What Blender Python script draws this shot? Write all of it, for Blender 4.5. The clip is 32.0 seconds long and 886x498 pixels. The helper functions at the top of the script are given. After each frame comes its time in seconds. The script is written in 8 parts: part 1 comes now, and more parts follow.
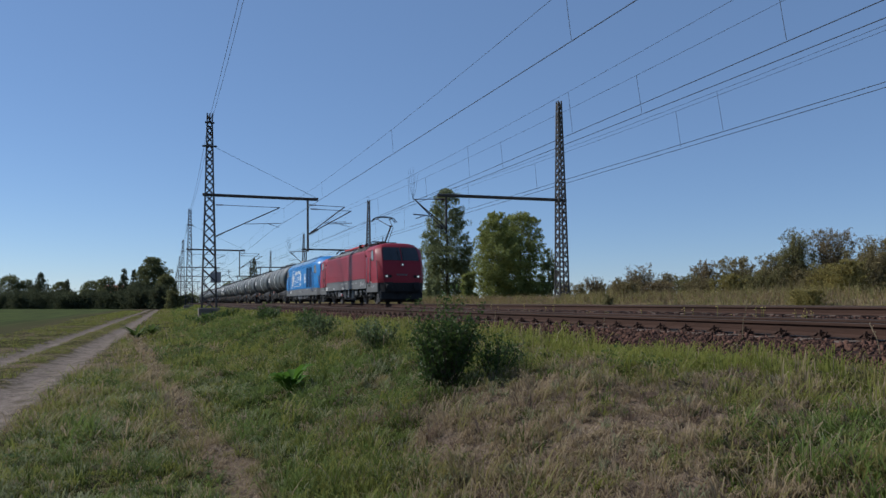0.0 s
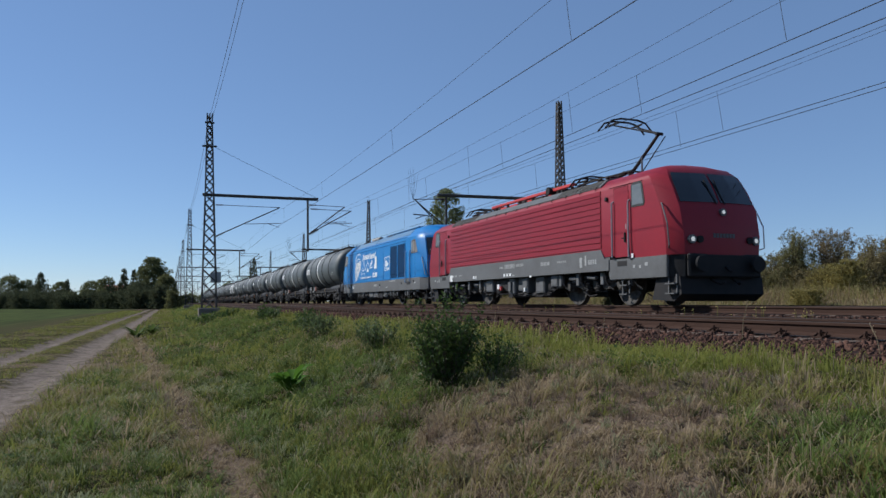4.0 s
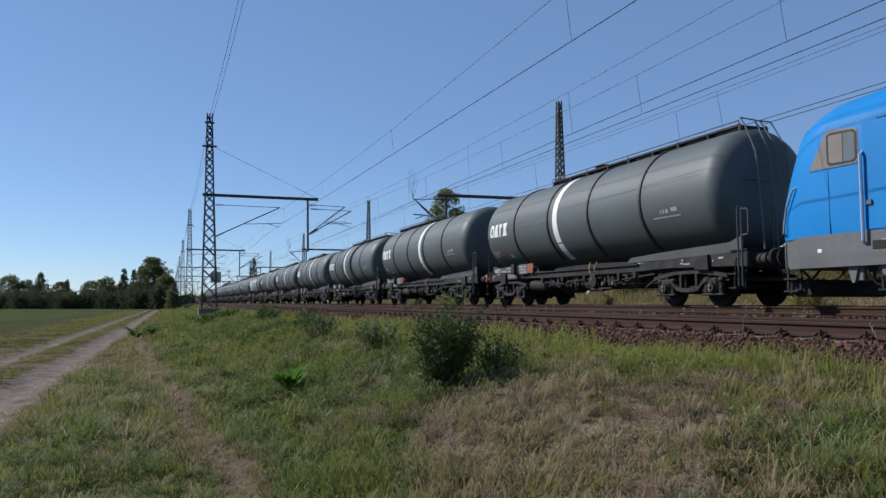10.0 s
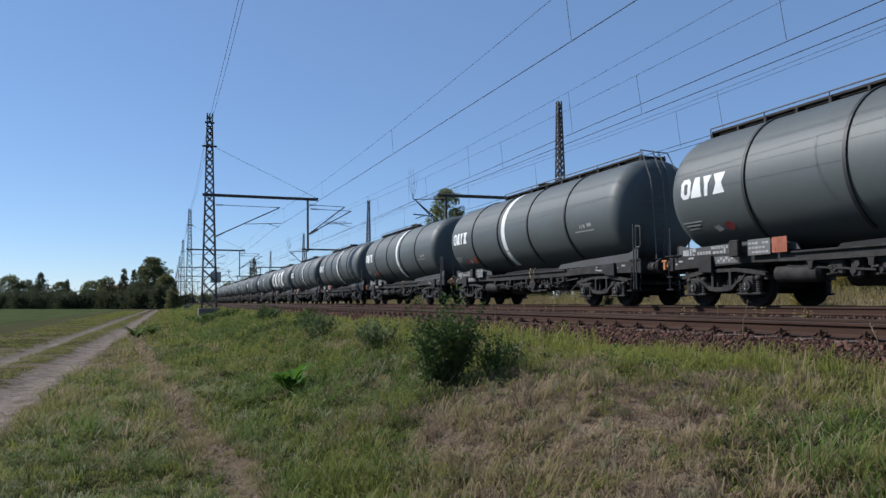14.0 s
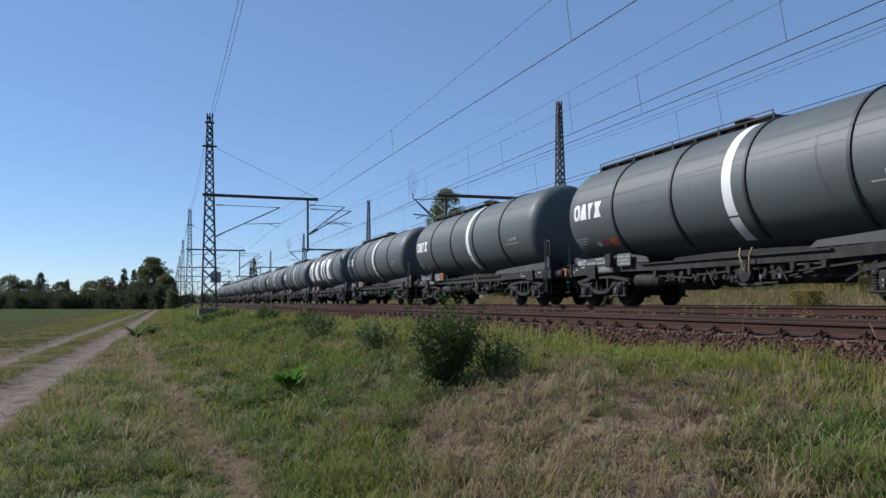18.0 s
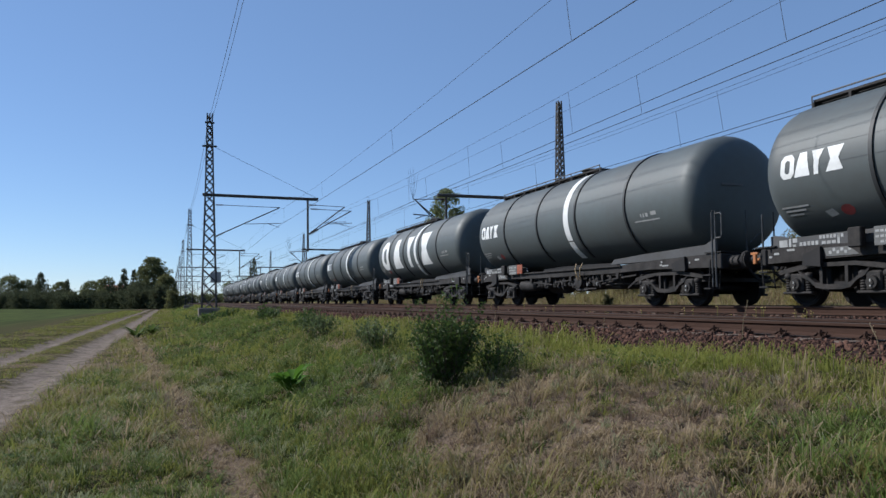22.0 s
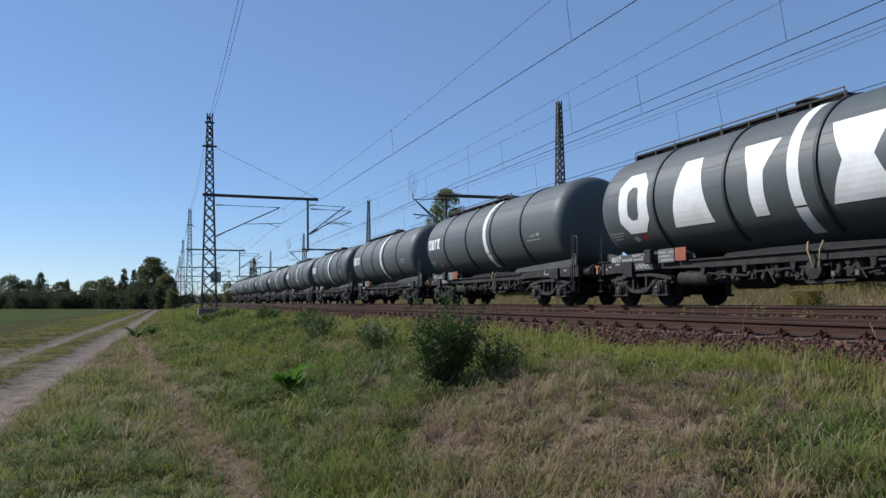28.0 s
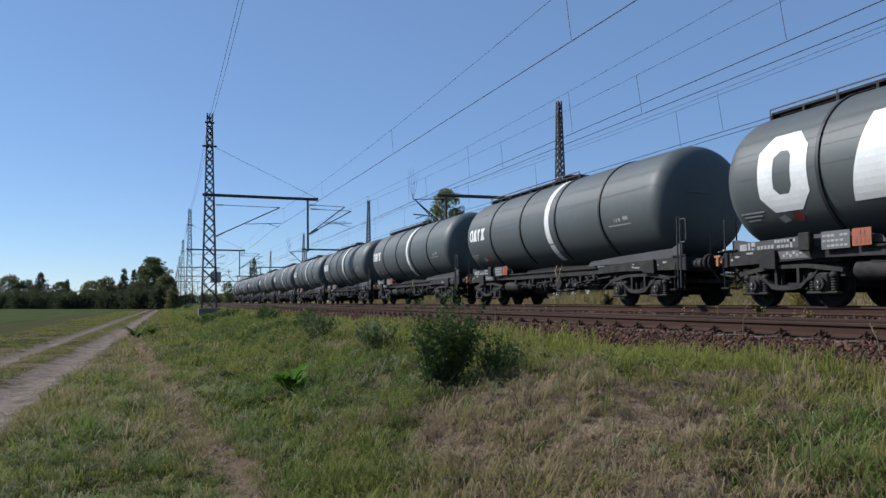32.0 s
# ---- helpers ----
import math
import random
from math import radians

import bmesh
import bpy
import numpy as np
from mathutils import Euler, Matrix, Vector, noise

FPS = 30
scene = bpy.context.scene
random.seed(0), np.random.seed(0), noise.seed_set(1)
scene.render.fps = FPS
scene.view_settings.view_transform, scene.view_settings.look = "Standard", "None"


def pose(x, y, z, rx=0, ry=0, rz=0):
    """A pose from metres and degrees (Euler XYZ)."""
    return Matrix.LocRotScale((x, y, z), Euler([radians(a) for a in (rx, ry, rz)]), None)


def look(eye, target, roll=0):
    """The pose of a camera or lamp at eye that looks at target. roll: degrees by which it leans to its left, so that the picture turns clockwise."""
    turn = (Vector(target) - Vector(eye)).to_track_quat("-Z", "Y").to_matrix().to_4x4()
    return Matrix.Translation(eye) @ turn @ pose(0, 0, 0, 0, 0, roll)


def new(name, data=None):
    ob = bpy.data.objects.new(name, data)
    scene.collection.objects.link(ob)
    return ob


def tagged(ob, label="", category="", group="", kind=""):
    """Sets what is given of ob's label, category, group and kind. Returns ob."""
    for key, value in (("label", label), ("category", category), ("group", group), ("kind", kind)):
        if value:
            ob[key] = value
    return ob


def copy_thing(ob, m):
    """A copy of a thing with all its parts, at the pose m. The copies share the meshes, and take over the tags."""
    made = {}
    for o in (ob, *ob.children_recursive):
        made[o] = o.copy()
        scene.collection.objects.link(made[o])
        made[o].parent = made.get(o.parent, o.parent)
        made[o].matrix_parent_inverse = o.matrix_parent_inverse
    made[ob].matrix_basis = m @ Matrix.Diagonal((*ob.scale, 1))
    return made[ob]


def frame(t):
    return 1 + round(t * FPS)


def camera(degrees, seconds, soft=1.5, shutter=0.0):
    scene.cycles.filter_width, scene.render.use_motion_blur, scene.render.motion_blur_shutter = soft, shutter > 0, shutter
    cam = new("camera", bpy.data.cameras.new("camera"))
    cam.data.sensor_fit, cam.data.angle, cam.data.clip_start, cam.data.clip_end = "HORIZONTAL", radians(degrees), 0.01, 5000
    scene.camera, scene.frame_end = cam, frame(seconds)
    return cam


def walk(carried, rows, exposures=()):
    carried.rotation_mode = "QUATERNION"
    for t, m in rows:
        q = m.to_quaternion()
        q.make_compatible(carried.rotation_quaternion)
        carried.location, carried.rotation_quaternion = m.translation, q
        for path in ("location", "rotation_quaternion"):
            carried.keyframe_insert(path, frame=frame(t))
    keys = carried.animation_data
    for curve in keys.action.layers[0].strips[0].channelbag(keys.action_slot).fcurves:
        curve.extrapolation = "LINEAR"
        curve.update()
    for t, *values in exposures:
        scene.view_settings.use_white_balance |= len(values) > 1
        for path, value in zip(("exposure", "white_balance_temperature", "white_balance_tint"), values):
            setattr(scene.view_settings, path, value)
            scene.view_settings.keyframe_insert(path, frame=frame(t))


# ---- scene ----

# ======== camera: stands still ========
FOV = 61.72
EYE = (0.0, 0.0, 1.45)
cam = camera(FOV, 32.0, soft=1.5)
STAND = look(EYE, (-0.93604, 0.34441, 1.45 + 0.07222))
# the clip's camera opens up a little while the locomotives pass
LIGHT = ((0.0, 0.08), (2.0, 0.08), (4.5, 0.17), (7.0, 0.21), (10.0, 0.28), (14.0, 0.37), (32.0, 0.35))
walk(cam, [(0.0, STAND), (32.0, STAND)], [(t, stops, 5930, 10) for t, stops in LIGHT])

# ======== light ========
SUN_AZ = radians(229)       # direction to the sun, counted from +x towards +y
SUN_EL = radians(37)
world = bpy.data.worlds.new("world")
scene.world = world
world.use_nodes = True
wn = world.node_tree.nodes
sky = wn.new("ShaderNodeTexSky")
sky.sky_type = "NISHITA"
sky.sun_disc = False
sky.sun_elevation = SUN_EL
sky.sun_rotation = radians(90) - SUN_AZ
sky.altitude = 900
sky.air_density = 0.9
sky.dust_density = 0.0
sky.ozone_density = 3.0
wn["Background"].inputs["Strength"].default_value = 0.092
hazy = wn.new("ShaderNodeMix")            # thin even haze evens out the clear sky
hazy.data_type = "RGBA"
hazy.inputs[0].default_value = 0.40
hazy.inputs[7].default_value = (2.15, 3.3, 5.4, 1)
world.node_tree.links.new(sky.outputs[0], hazy.inputs[6])
world.node_tree.links.new(hazy.outputs[2], wn["Background"].inputs["Color"])
sun = new("sun", bpy.data.lights.new("sun", "SUN"))
sun.data.energy = 4.6
sun.data.angle = radians(0.5)
sun.data.color = (1.0, 0.94, 0.85)
sun_dir = Vector((math.cos(SUN_AZ) * math.cos(SUN_EL), math.sin(SUN_AZ) * math.cos(SUN_EL), math.sin(SUN_EL)))
sun.matrix_world = look(sun_dir * 200, (0, 0, 0))

# ======== materials ========
def material(name, base, second=None, rough=0.6, metal=0.0, scale=3.0, fine=40.0, bump=0.0, bump_scale=60.0, amount=0.5, coat=0.0, island=0.0, objrand=0.0, stretch=(1, 1, 1), spec=0.5):
    """A surface with a broad and a fine variation between two colours, and a fine relief."""
    m = bpy.data.materials.new(name)
    m.use_nodes = True
    t = m.node_tree
    n, l = t.nodes, t.links
    b = n["Principled BSDF"]
    second = second or tuple(c * 0.72 for c in base)
    pos = n.new("ShaderNodeTexCoord")
    mp = n.new("ShaderNodeMapping")
    mp.inputs["Scale"].default_value = stretch
    l.new(pos.outputs["Object"], mp.inputs["Vector"])
    big, small = n.new("ShaderNodeTexNoise"), n.new("ShaderNodeTexNoise")
    big.inputs["Scale"].default_value, small.inputs["Scale"].default_value = scale, fine
    big.inputs["Detail"].default_value, small.inputs["Detail"].default_value = 5, 3
    l.new(mp.outputs[0], big.inputs["Vector"]), l.new(mp.outputs[0], small.inputs["Vector"])
    mix = n.new("ShaderNodeMath")
    mix.operation = "MULTIPLY_ADD"
    l.new(small.outputs[0], mix.inputs[0])
    mix.inputs[1].default_value = 0.5
    l.new(big.outputs[0], mix.inputs[2])
    ramp = n.new("ShaderNodeMapRange")
    ramp.inputs["From Min"].default_value, ramp.inputs["From Max"].default_value = 0.75 - 0.28, 0.75 + 0.28
    ramp.inputs["To Max"].default_value = 1.0
    l.new(mix.outputs[0], ramp.inputs["Value"])
    fac = ramp.outputs[0]
    for kind, weight in (("island", island), ("object", objrand)):
        if weight:
            rnd = n.new("ShaderNodeNewGeometry").outputs["Random Per Island"] if kind == "island" else n.new("ShaderNodeObjectInfo").outputs["Random"]
            mm = n.new("ShaderNodeMix")
            mm.inputs[0].default_value = weight
            l.new(fac, mm.inputs[2]), l.new(rnd, mm.inputs[3])
            fac = mm.outputs[0]
    col = n.new("ShaderNodeMix")
    col.data_type = "RGBA"
    col.inputs[6].default_value, col.inputs[7].default_value = (*base, 1), (*second, 1)
    scl = n.new("ShaderNodeMath")
    scl.operation = "MULTIPLY"
    scl.inputs[1].default_value = amount * 2
    scl.use_clamp = True
    l.new(fac, scl.inputs[0])
    l.new(scl.outputs[0], col.inputs[0])
    l.new(col.outputs[2], b.inputs["Base Color"])
    b.inputs["Roughness"].default_value, b.inputs["Metallic"].default_value = rough, metal
    b.inputs["Coat Weight"].default_value = coat
    b.inputs["Specular IOR Level"].default_value = spec
    if bump:
        bn, bt = n.new("ShaderNodeBump"), n.new("ShaderNodeTexNoise")
        bt.inputs["Scale"].default_value = bump_scale
        bt.inputs["Detail"].default_value = 4
        bn.inputs["Strength"].default_value = bump
        bn.inputs["Distance"].default_value = 0.02
        l.new(mp.outputs[0], bt.inputs["Vector"])
        l.new(bt.outputs[0], bn.inputs["Height"])
        l.new(bn.outputs[0], b.inputs["Normal"])
    return m


M = {}
M["steel"] = material("mast_steel", (0.036, 0.036, 0.037), (0.055, 0.045, 0.038), 0.75, 0.0, 1.5, 30)
M["wire"] = material("wire_copper", (0.028, 0.03, 0.03), rough=0.7, spec=0.2)
M["insul"] = material("insulator", (0.06, 0.04, 0.03), rough=0.3)
M["concrete"] = material("concrete", (0.25, 0.215, 0.18), (0.14, 0.118, 0.098), 0.95, 0, 2, 25, 0.4, spec=0.1)
M["rail_rust"] = material("rail_rust", (0.066, 0.036, 0.026), (0.034, 0.021, 0.016), 0.9, 0.0, 2, 30, 0.3, stretch=(0.15, 1, 1), spec=0.1)
M["rail_top"] = material("rail_top", (0.06, 0.043, 0.035), (0.036, 0.026, 0.021), 0.8, 0.0, 2, 30, 0.1, stretch=(0.15, 1, 1), spec=0.15)
M["sleeper"] = material("sleeper_concrete", (0.155, 0.122, 0.098), (0.085, 0.06, 0.047), 0.95, 0, 2, 20, 0.4, objrand=0.5, spec=0.05)
M["ballast"] = material("ballast_stone", (0.135, 0.074, 0.055), (0.02, 0.013, 0.011), 0.95, 0, 1.3, 20, 0.4, island=0.75, spec=0.05)
M["ballast_bed"] = material("ballast_bed", (0.045, 0.029, 0.024), (0.02, 0.014, 0.013), 0.98, 0, 1.5, 18, 1.0, 25, spec=0.03)
M["tank"] = material("tank_grey", (0.080, 0.096, 0.097), (0.070, 0.074, 0.072), 0.56, 0, 0.5, 5, 0.02, 8, 0.5, spec=0.4)
M["tank_band"] = material("tank_ring", (0.02, 0.021, 0.022), rough=0.6)
M["white"] = material("white_paint", (0.8, 0.8, 0.78), (0.62, 0.61, 0.58), 0.5, 0, 2, 20)
M["frame"] = material("frame_grey", (0.047, 0.042, 0.040), (0.012, 0.011, 0.010), 0.75, 0, 3.5, 22, 0.15, spec=0.2)
M["bogie"] = material("bogie_black", (0.034, 0.028, 0.024), (0.005, 0.005, 0.005), 0.7, 0, 5, 26, 0.3, spec=0.3)
M["wheel"] = material("wheel_steel", (0.022, 0.019, 0.018), (0.012, 0.011, 0.011), 0.75, 0.0, 3, 20, spec=0.15)
M["loco_gear"] = material("loco_gear", (0.088, 0.08, 0.07), (0.03, 0.027, 0.024), 0.75, 0, 4, 24, 0.3, spec=0.25)
M["red"] = material("loco_red", (0.262, 0.017, 0.028), (0.215, 0.017, 0.027), 0.42, 0, 0.8, 8, spec=0.22)
M["red_seam"] = material("loco_red_seam", (0.07, 0.006, 0.01), rough=0.7, spec=0.1)
M["rail_pale"] = material("handrail_grey", (0.30, 0.31, 0.33), rough=0.45, metal=0.3)
M["red_trim"] = material("loco_red_bright", (0.52, 0.03, 0.025), (0.42, 0.03, 0.025), 0.5)
M["lgrey"] = material("loco_grey", (0.138, 0.14, 0.14), (0.098, 0.096, 0.093), 0.6, 0, 1, 10, spec=0.22)
M["dark"] = material("dark_equipment", (0.014, 0.014, 0.015), (0.024, 0.021, 0.02), 0.75, spec=0.25)
M["glass"] = material("cab_glass", (0.012, 0.014, 0.017), (0.02, 0.022, 0.025), 0.06, 0, spec=0.7)
M["blue"] = material("loco_blue", (0.012, 0.185, 0.475), (0.012, 0.158, 0.42), 0.42, 0, 0.8, 8, spec=0.3)
M["blue_dark"] = material("loco_blue_grille", (0.010, 0.05, 0.125), (0.007, 0.038, 0.10), 0.8, spec=0.08)
M["red_faded"] = material("faded_red", (0.26, 0.025, 0.025), (0.14, 0.03, 0.03), 0.7, 0, 9, 40)
M["orange"] = material("orange_plate", (0.33, 0.085, 0.036), (0.25, 0.07, 0.034), 0.5)
M["plate_print"] = material("worn_print", (0.22, 0.06, 0.025), (0.3, 0.08, 0.03), 0.6)
M["chrome"] = material("bare_metal", (0.33, 0.33, 0.33), rough=0.45, metal=0.5)
M["tank_seam"] = material("tank_seam", (0.06, 0.065, 0.07), rough=0.6)
M["print"] = material("small_print", (0.36, 0.36, 0.35), (0.22, 0.22, 0.21), 0.6, 0, 6, 60)
M["saddle"] = material("saddle_grey", (0.072, 0.072, 0.074), (0.05, 0.048, 0.046), 0.65, 0, 1, 12, spec=0.3)
M["orange_rust"] = material("orange_hook", (0.42, 0.14, 0.03), (0.2, 0.08, 0.03), 0.7)
M["cable_tan"] = material("cable_tan", (0.4, 0.28, 0.14), rough=0.6)
M["rail_dark"] = material("end_rail_grey", (0.055, 0.055, 0.056), (0.03, 0.03, 0.03), 0.6, 0, 6, 40)
M["grille"] = material("roof_grille", (0.075, 0.07, 0.065), rough=0.8)
M["panel_grey"] = material("panel_grey", (0.115, 0.115, 0.11), (0.08, 0.078, 0.074), 0.6, 0, 3, 30)
M["rubber"] = material("rubber_black", (0.015, 0.015, 0.015), rough=0.7)
# pale grey base colour paints the bright reflection into the cab side panes
M["side_glass_reflection"] = material("side_glass_reflection", (0.16, 0.165, 0.155), (0.12, 0.125, 0.12), 0.12, 0, spec=0.8)
M["beige_glass"] = material("blind_beige", (0.22, 0.18, 0.15), rough=0.4)
M["bgrey"] = material("blue_loco_grey", (0.118, 0.118, 0.116), (0.08, 0.077, 0.073), 0.6, 0, 1, 10)
M["roof_blue"] = material("roof_blue", (0.04, 0.15, 0.29), (0.05, 0.14, 0.24), 0.55, 0, 0.6, 6)
M["beige"] = material("beige_housing", (0.42, 0.4, 0.36), (0.28, 0.25, 0.21), 0.7)
M["pale_rail"] = material("pale_rail", (0.3, 0.42, 0.6), rough=0.5)
M["box_grey"] = material("box_grey", (0.38, 0.38, 0.36), (0.28, 0.27, 0.25), 0.6)
M["bark"] = material("bark", (0.10, 0.075, 0.055), (0.05, 0.04, 0.03), 0.9, 0, 3, 20, 0.6)
M["roof_tile"] = material("roof_tile", (0.35, 0.10, 0.06), (0.25, 0.08, 0.05), 0.8)
M["plaster"] = material("plaster", (0.5, 0.47, 0.42), rough=0.9)
M["lamp_glow"] = material("headlight", (0.8, 0.8, 0.75), rough=0.2)
for nd in M["lamp_glow"].node_tree.nodes:
    if nd.type == "BSDF_PRINCIPLED":
        nd.inputs["Emission Color"].default_value = (1, 0.93, 0.8, 1)
        nd.inputs["Emission Strength"].default_value = 0.3


def leaf_material(name, base, second, rough=0.7, spec=0.1):
    m = material(name, base, second, rough, 0, 0.35, 6, island=0.55, amount=0.5, spec=spec)
    t = m.node_tree
    b = t.nodes["Principled BSDF"]
    tr = t.nodes.new("ShaderNodeBsdfTranslucent")
    mixs = t.nodes.new("ShaderNodeMixShader")
    mixs.inputs[0].default_value = 0.4
    src = b.inputs["Base Color"].links[0].from_socket
    t.links.new(src, tr.inputs["Color"])
    t.links.new(b.outputs[0], mixs.inputs[1])
    t.links.new(tr.outputs[0], mixs.inputs[2])
    t.links.new(mixs.outputs[0], t.nodes["Material Output"].inputs["Surface"])
    return m


M["leaf_poplar"] = leaf_material("leaf_poplar", (0.25, 0.265, 0.125), (0.14, 0.165, 0.075))
M["leaf_willow"] = leaf_material("leaf_willow", (0.335, 0.34, 0.10), (0.135, 0.165, 0.056))
M["leaf_far"] = leaf_material("leaf_far", (0.185, 0.19, 0.085), (0.10, 0.11, 0.052), 0.9, 0.02)
M["leaf_conifer"] = leaf_material("leaf_conifer", (0.105, 0.115, 0.06), (0.066, 0.076, 0.044), 0.9, 0.02)
M["leaf_ivy"] = leaf_material("leaf_olive", (0.20, 0.20, 0.085), (0.11, 0.11, 0.05), 0.9, 0.02)
M["leaf_bush"] = leaf_material("leaf_bush", (0.275, 0.226, 0.102), (0.150, 0.120, 0.066))
M["leaf_shrub"] = leaf_material("leaf_shrub", (0.085, 0.125, 0.032), (0.039, 0.068, 0.018), 0.5, 0.18)
M["leaf_sprig"] = leaf_material("leaf_sprig", (0.135, 0.165, 0.07), (0.062, 0.088, 0.032), 0.5, 0.18)
M["grass"] = leaf_material("grass_green", (0.150, 0.178, 0.036), (0.245, 0.242, 0.060))
M["grass_dry"] = leaf_material("grass_dry", (0.385, 0.302, 0.180), (0.215, 0.160, 0.098))
M["grass_olive"] = leaf_material("grass_olive", (0.275, 0.235, 0.092), (0.16, 0.15, 0.05))
M["grass_blue"] = leaf_material("grass_blue", (0.168, 0.214, 0.056), (0.098, 0.142, 0.034))
M["grass_straw"] = leaf_material("grass_straw", (0.280, 0.208, 0.111), (0.156, 0.114, 0.065))
M["leaf_brown"] = leaf_material("leaf_brown", (0.262, 0.192, 0.11), (0.156, 0.132, 0.068))
M["leaf_green2"] = leaf_material("leaf_green2", (0.235, 0.212, 0.088), (0.14, 0.128, 0.057))
M["grass_grey"] = leaf_material("grass_grey", (0.31, 0.32, 0.175), (0.165, 0.185, 0.095))
M["grass_deep"] = leaf_material("grass_deep", (0.062, 0.092, 0.02), (0.100, 0.126, 0.03))
M["herb"] = leaf_material("herb", (0.07, 0.11, 0.026), (0.10, 0.13, 0.04))
M["leaf_ochre"] = leaf_material("leaf_ochre", (0.324, 0.258, 0.078), (0.168, 0.156, 0.060))
M["leaf_rust"] = leaf_material("leaf_rust", (0.25, 0.125, 0.045), (0.14, 0.10, 0.04))
M["straw_dead"] = leaf_material("straw_dead", (0.220, 0.160, 0.116), (0.127, 0.090, 0.066))
M["grass_pale"] = leaf_material("grass_pale", (0.408, 0.324, 0.204), (0.240, 0.186, 0.120))
M["weed"] = leaf_material("weed_leaf", (0.10, 0.20, 0.025), (0.065, 0.135, 0.02))
M["petal"] = material("petal_yellow", (0.6, 0.48, 0.12), rough=0.6)
M["stone_piece"] = material("ballast_piece", (0.135, 0.074, 0.055), (0.02, 0.013, 0.011), 0.95, 0, 1.3, 20, 0.3, objrand=0.75, spec=0.05)


# ======== mesh building ========
class Geo:
    """Collects vertices and faces of one mesh."""

    def __init__(self):
        self.v, self.f, self.k = [], [], []

    def add(self, verts, faces, k=0):
        o = len(self.v)
        self.v += [tuple(p) for p in verts]
        self.f += [tuple(i + o for i in f) for f in faces]
        self.k += [k] * len(faces)
        return self

    def box(self, x0, x1, y0, y1, z0, z1, k=0, c=0.0):
        """A box, its edges chamfered by c."""
        if c <= 0:
            v = [(x, y, z) for x in (x0, x1) for y in (y0, y1) for z in (z0, z1)]
            return self.add(v, [(0, 1, 3, 2), (4, 6, 7, 5), (0, 4, 5, 1), (2, 3, 7, 6), (0, 2, 6, 4), (1, 5, 7, 3)], k)
        lo, hi = (x0, y0, z0), (x1, y1, z1)
        v, idx = [], {}
        for a in (0, 1):
            for b in (0, 1):
                for d in (0, 1):
                    s = (a, b, d)
                    p = [hi[i] if s[i] else lo[i] for i in range(3)]
                    q = [-c if s[i] else c for i in range(3)]
                    for ax in range(3):
                        w = [p[i] + (0 if i == ax else q[i]) for i in range(3)]
                        idx[s, ax] = len(v)
                        v.append(w)
        faces = []
        for ax in range(3):
            o1, o2 = [i for i in range(3) if i != ax]
            for side in (0, 1):
                ring = []
                for (a, b) in ((0, 0), (1, 0), (1, 1), (0, 1)):
                    s = [0, 0, 0]
                    s[ax], s[o1], s[o2] = side, a, b
                    ring.append(idx[tuple(s), ax])
                faces.append(tuple(ring if (side == 1) == (ax != 1) else ring[::-1]))
            for a in (0, 1):
                for b in (0, 1):
                    s0, s1 = [0, 0, 0], [0, 0, 0]
                    s0[o1] = s1[o1] = a
                    s0[o2] = s1[o2] = b
                    s1[ax] = 1
                    s0, s1 = tuple(s0), tuple(s1)
                    faces.append((idx[s0, o1], idx[s1, o1], idx[s1, o2], idx[s0, o2]))
        for a in (0, 1):
            for b in (0, 1):
                for d in (0, 1):
                    faces.append(tuple(idx[(a, b, d), ax] for ax in range(3)))
        return self.add(v, faces, k)

    def cyl(self, p0, p1, r0, r1=None, n=8, k=0, caps=True):
        r1 = r0 if r1 is None else r1
        p0, p1 = Vector(p0), Vector(p1)
        a = (p1 - p0).normalized()
        u = a.orthogonal().normalized()
        w = a.cross(u)
        v = []
        for p, r in ((p0, r0), (p1, r1)):
            v += [p + (u * math.cos(2 * math.pi * i / n) + w * math.sin(2 * math.pi * i / n)) * r for i in range(n)]
        f = [(i, (i + 1) % n, n + (i + 1) % n, n + i) for i in range(n)]
        if caps:
            f += [tuple(range(n))[::-1], tuple(range(n, 2 * n))]
        return self.add(v, f, k)

    def bar(self, p0, p1, w, k=0):
        """A square bar between two points."""
        return self.cyl(p0, p1, w * 0.7071, n=4, k=k)

    def tube(self, pts, r, n=5, k=0):
        """One round bar bent through all the points."""
        p = [Vector(q) for q in pts]
        d = [(p[min(i + 1, len(p) - 1)] - p[max(i - 1, 0)]).normalized() for i in range(len(p))]
        u = d[0].orthogonal().normalized()
        rings = []
        for c, t in zip(p, d):
            u = (u - t * u.dot(t)).normalized()
            w = t.cross(u)
            rings.append([c + (u * math.cos(2 * math.pi * i / n) + w * math.sin(2 * math.pi * i / n)) * r for i in range(n)])
        return self.loft(rings, k)

    def loft(self, rings, k=0, caps=True, close=True):
        n = len(rings[0])
        v = [p for r in rings for p in r]
        f = []
        for j in range(len(rings) - 1):
            for i in range(n if close else n - 1):
                a, b = j * n + i, j * n + (i + 1) % n
                f.append((a, b, b + n, a + n))
        if caps:
            f += [tuple(range(n))[::-1], tuple(range((len(rings) - 1) * n, len(rings) * n))]
        return self.add(v, f, k)

    def lathe(self, profile, centre=(0, 0, 0), axis="x", n=24, k=0):
        """Profile: (along, radius) turned round an axis."""
        rings = []
        for a, r in profile:
            ring = []
            for i in range(n):
                t = 2 * math.pi * i / n
                c, s = r * math.cos(t), r * math.sin(t)
                p = {"x": (a, c, s), "y": (s, a, c), "z": (c, s, a)}[axis]
                ring.append((centre[0] + p[0], centre[1] + p[1], centre[2] + p[2]))
            rings.append(ring)
        return self.loft(rings, k)

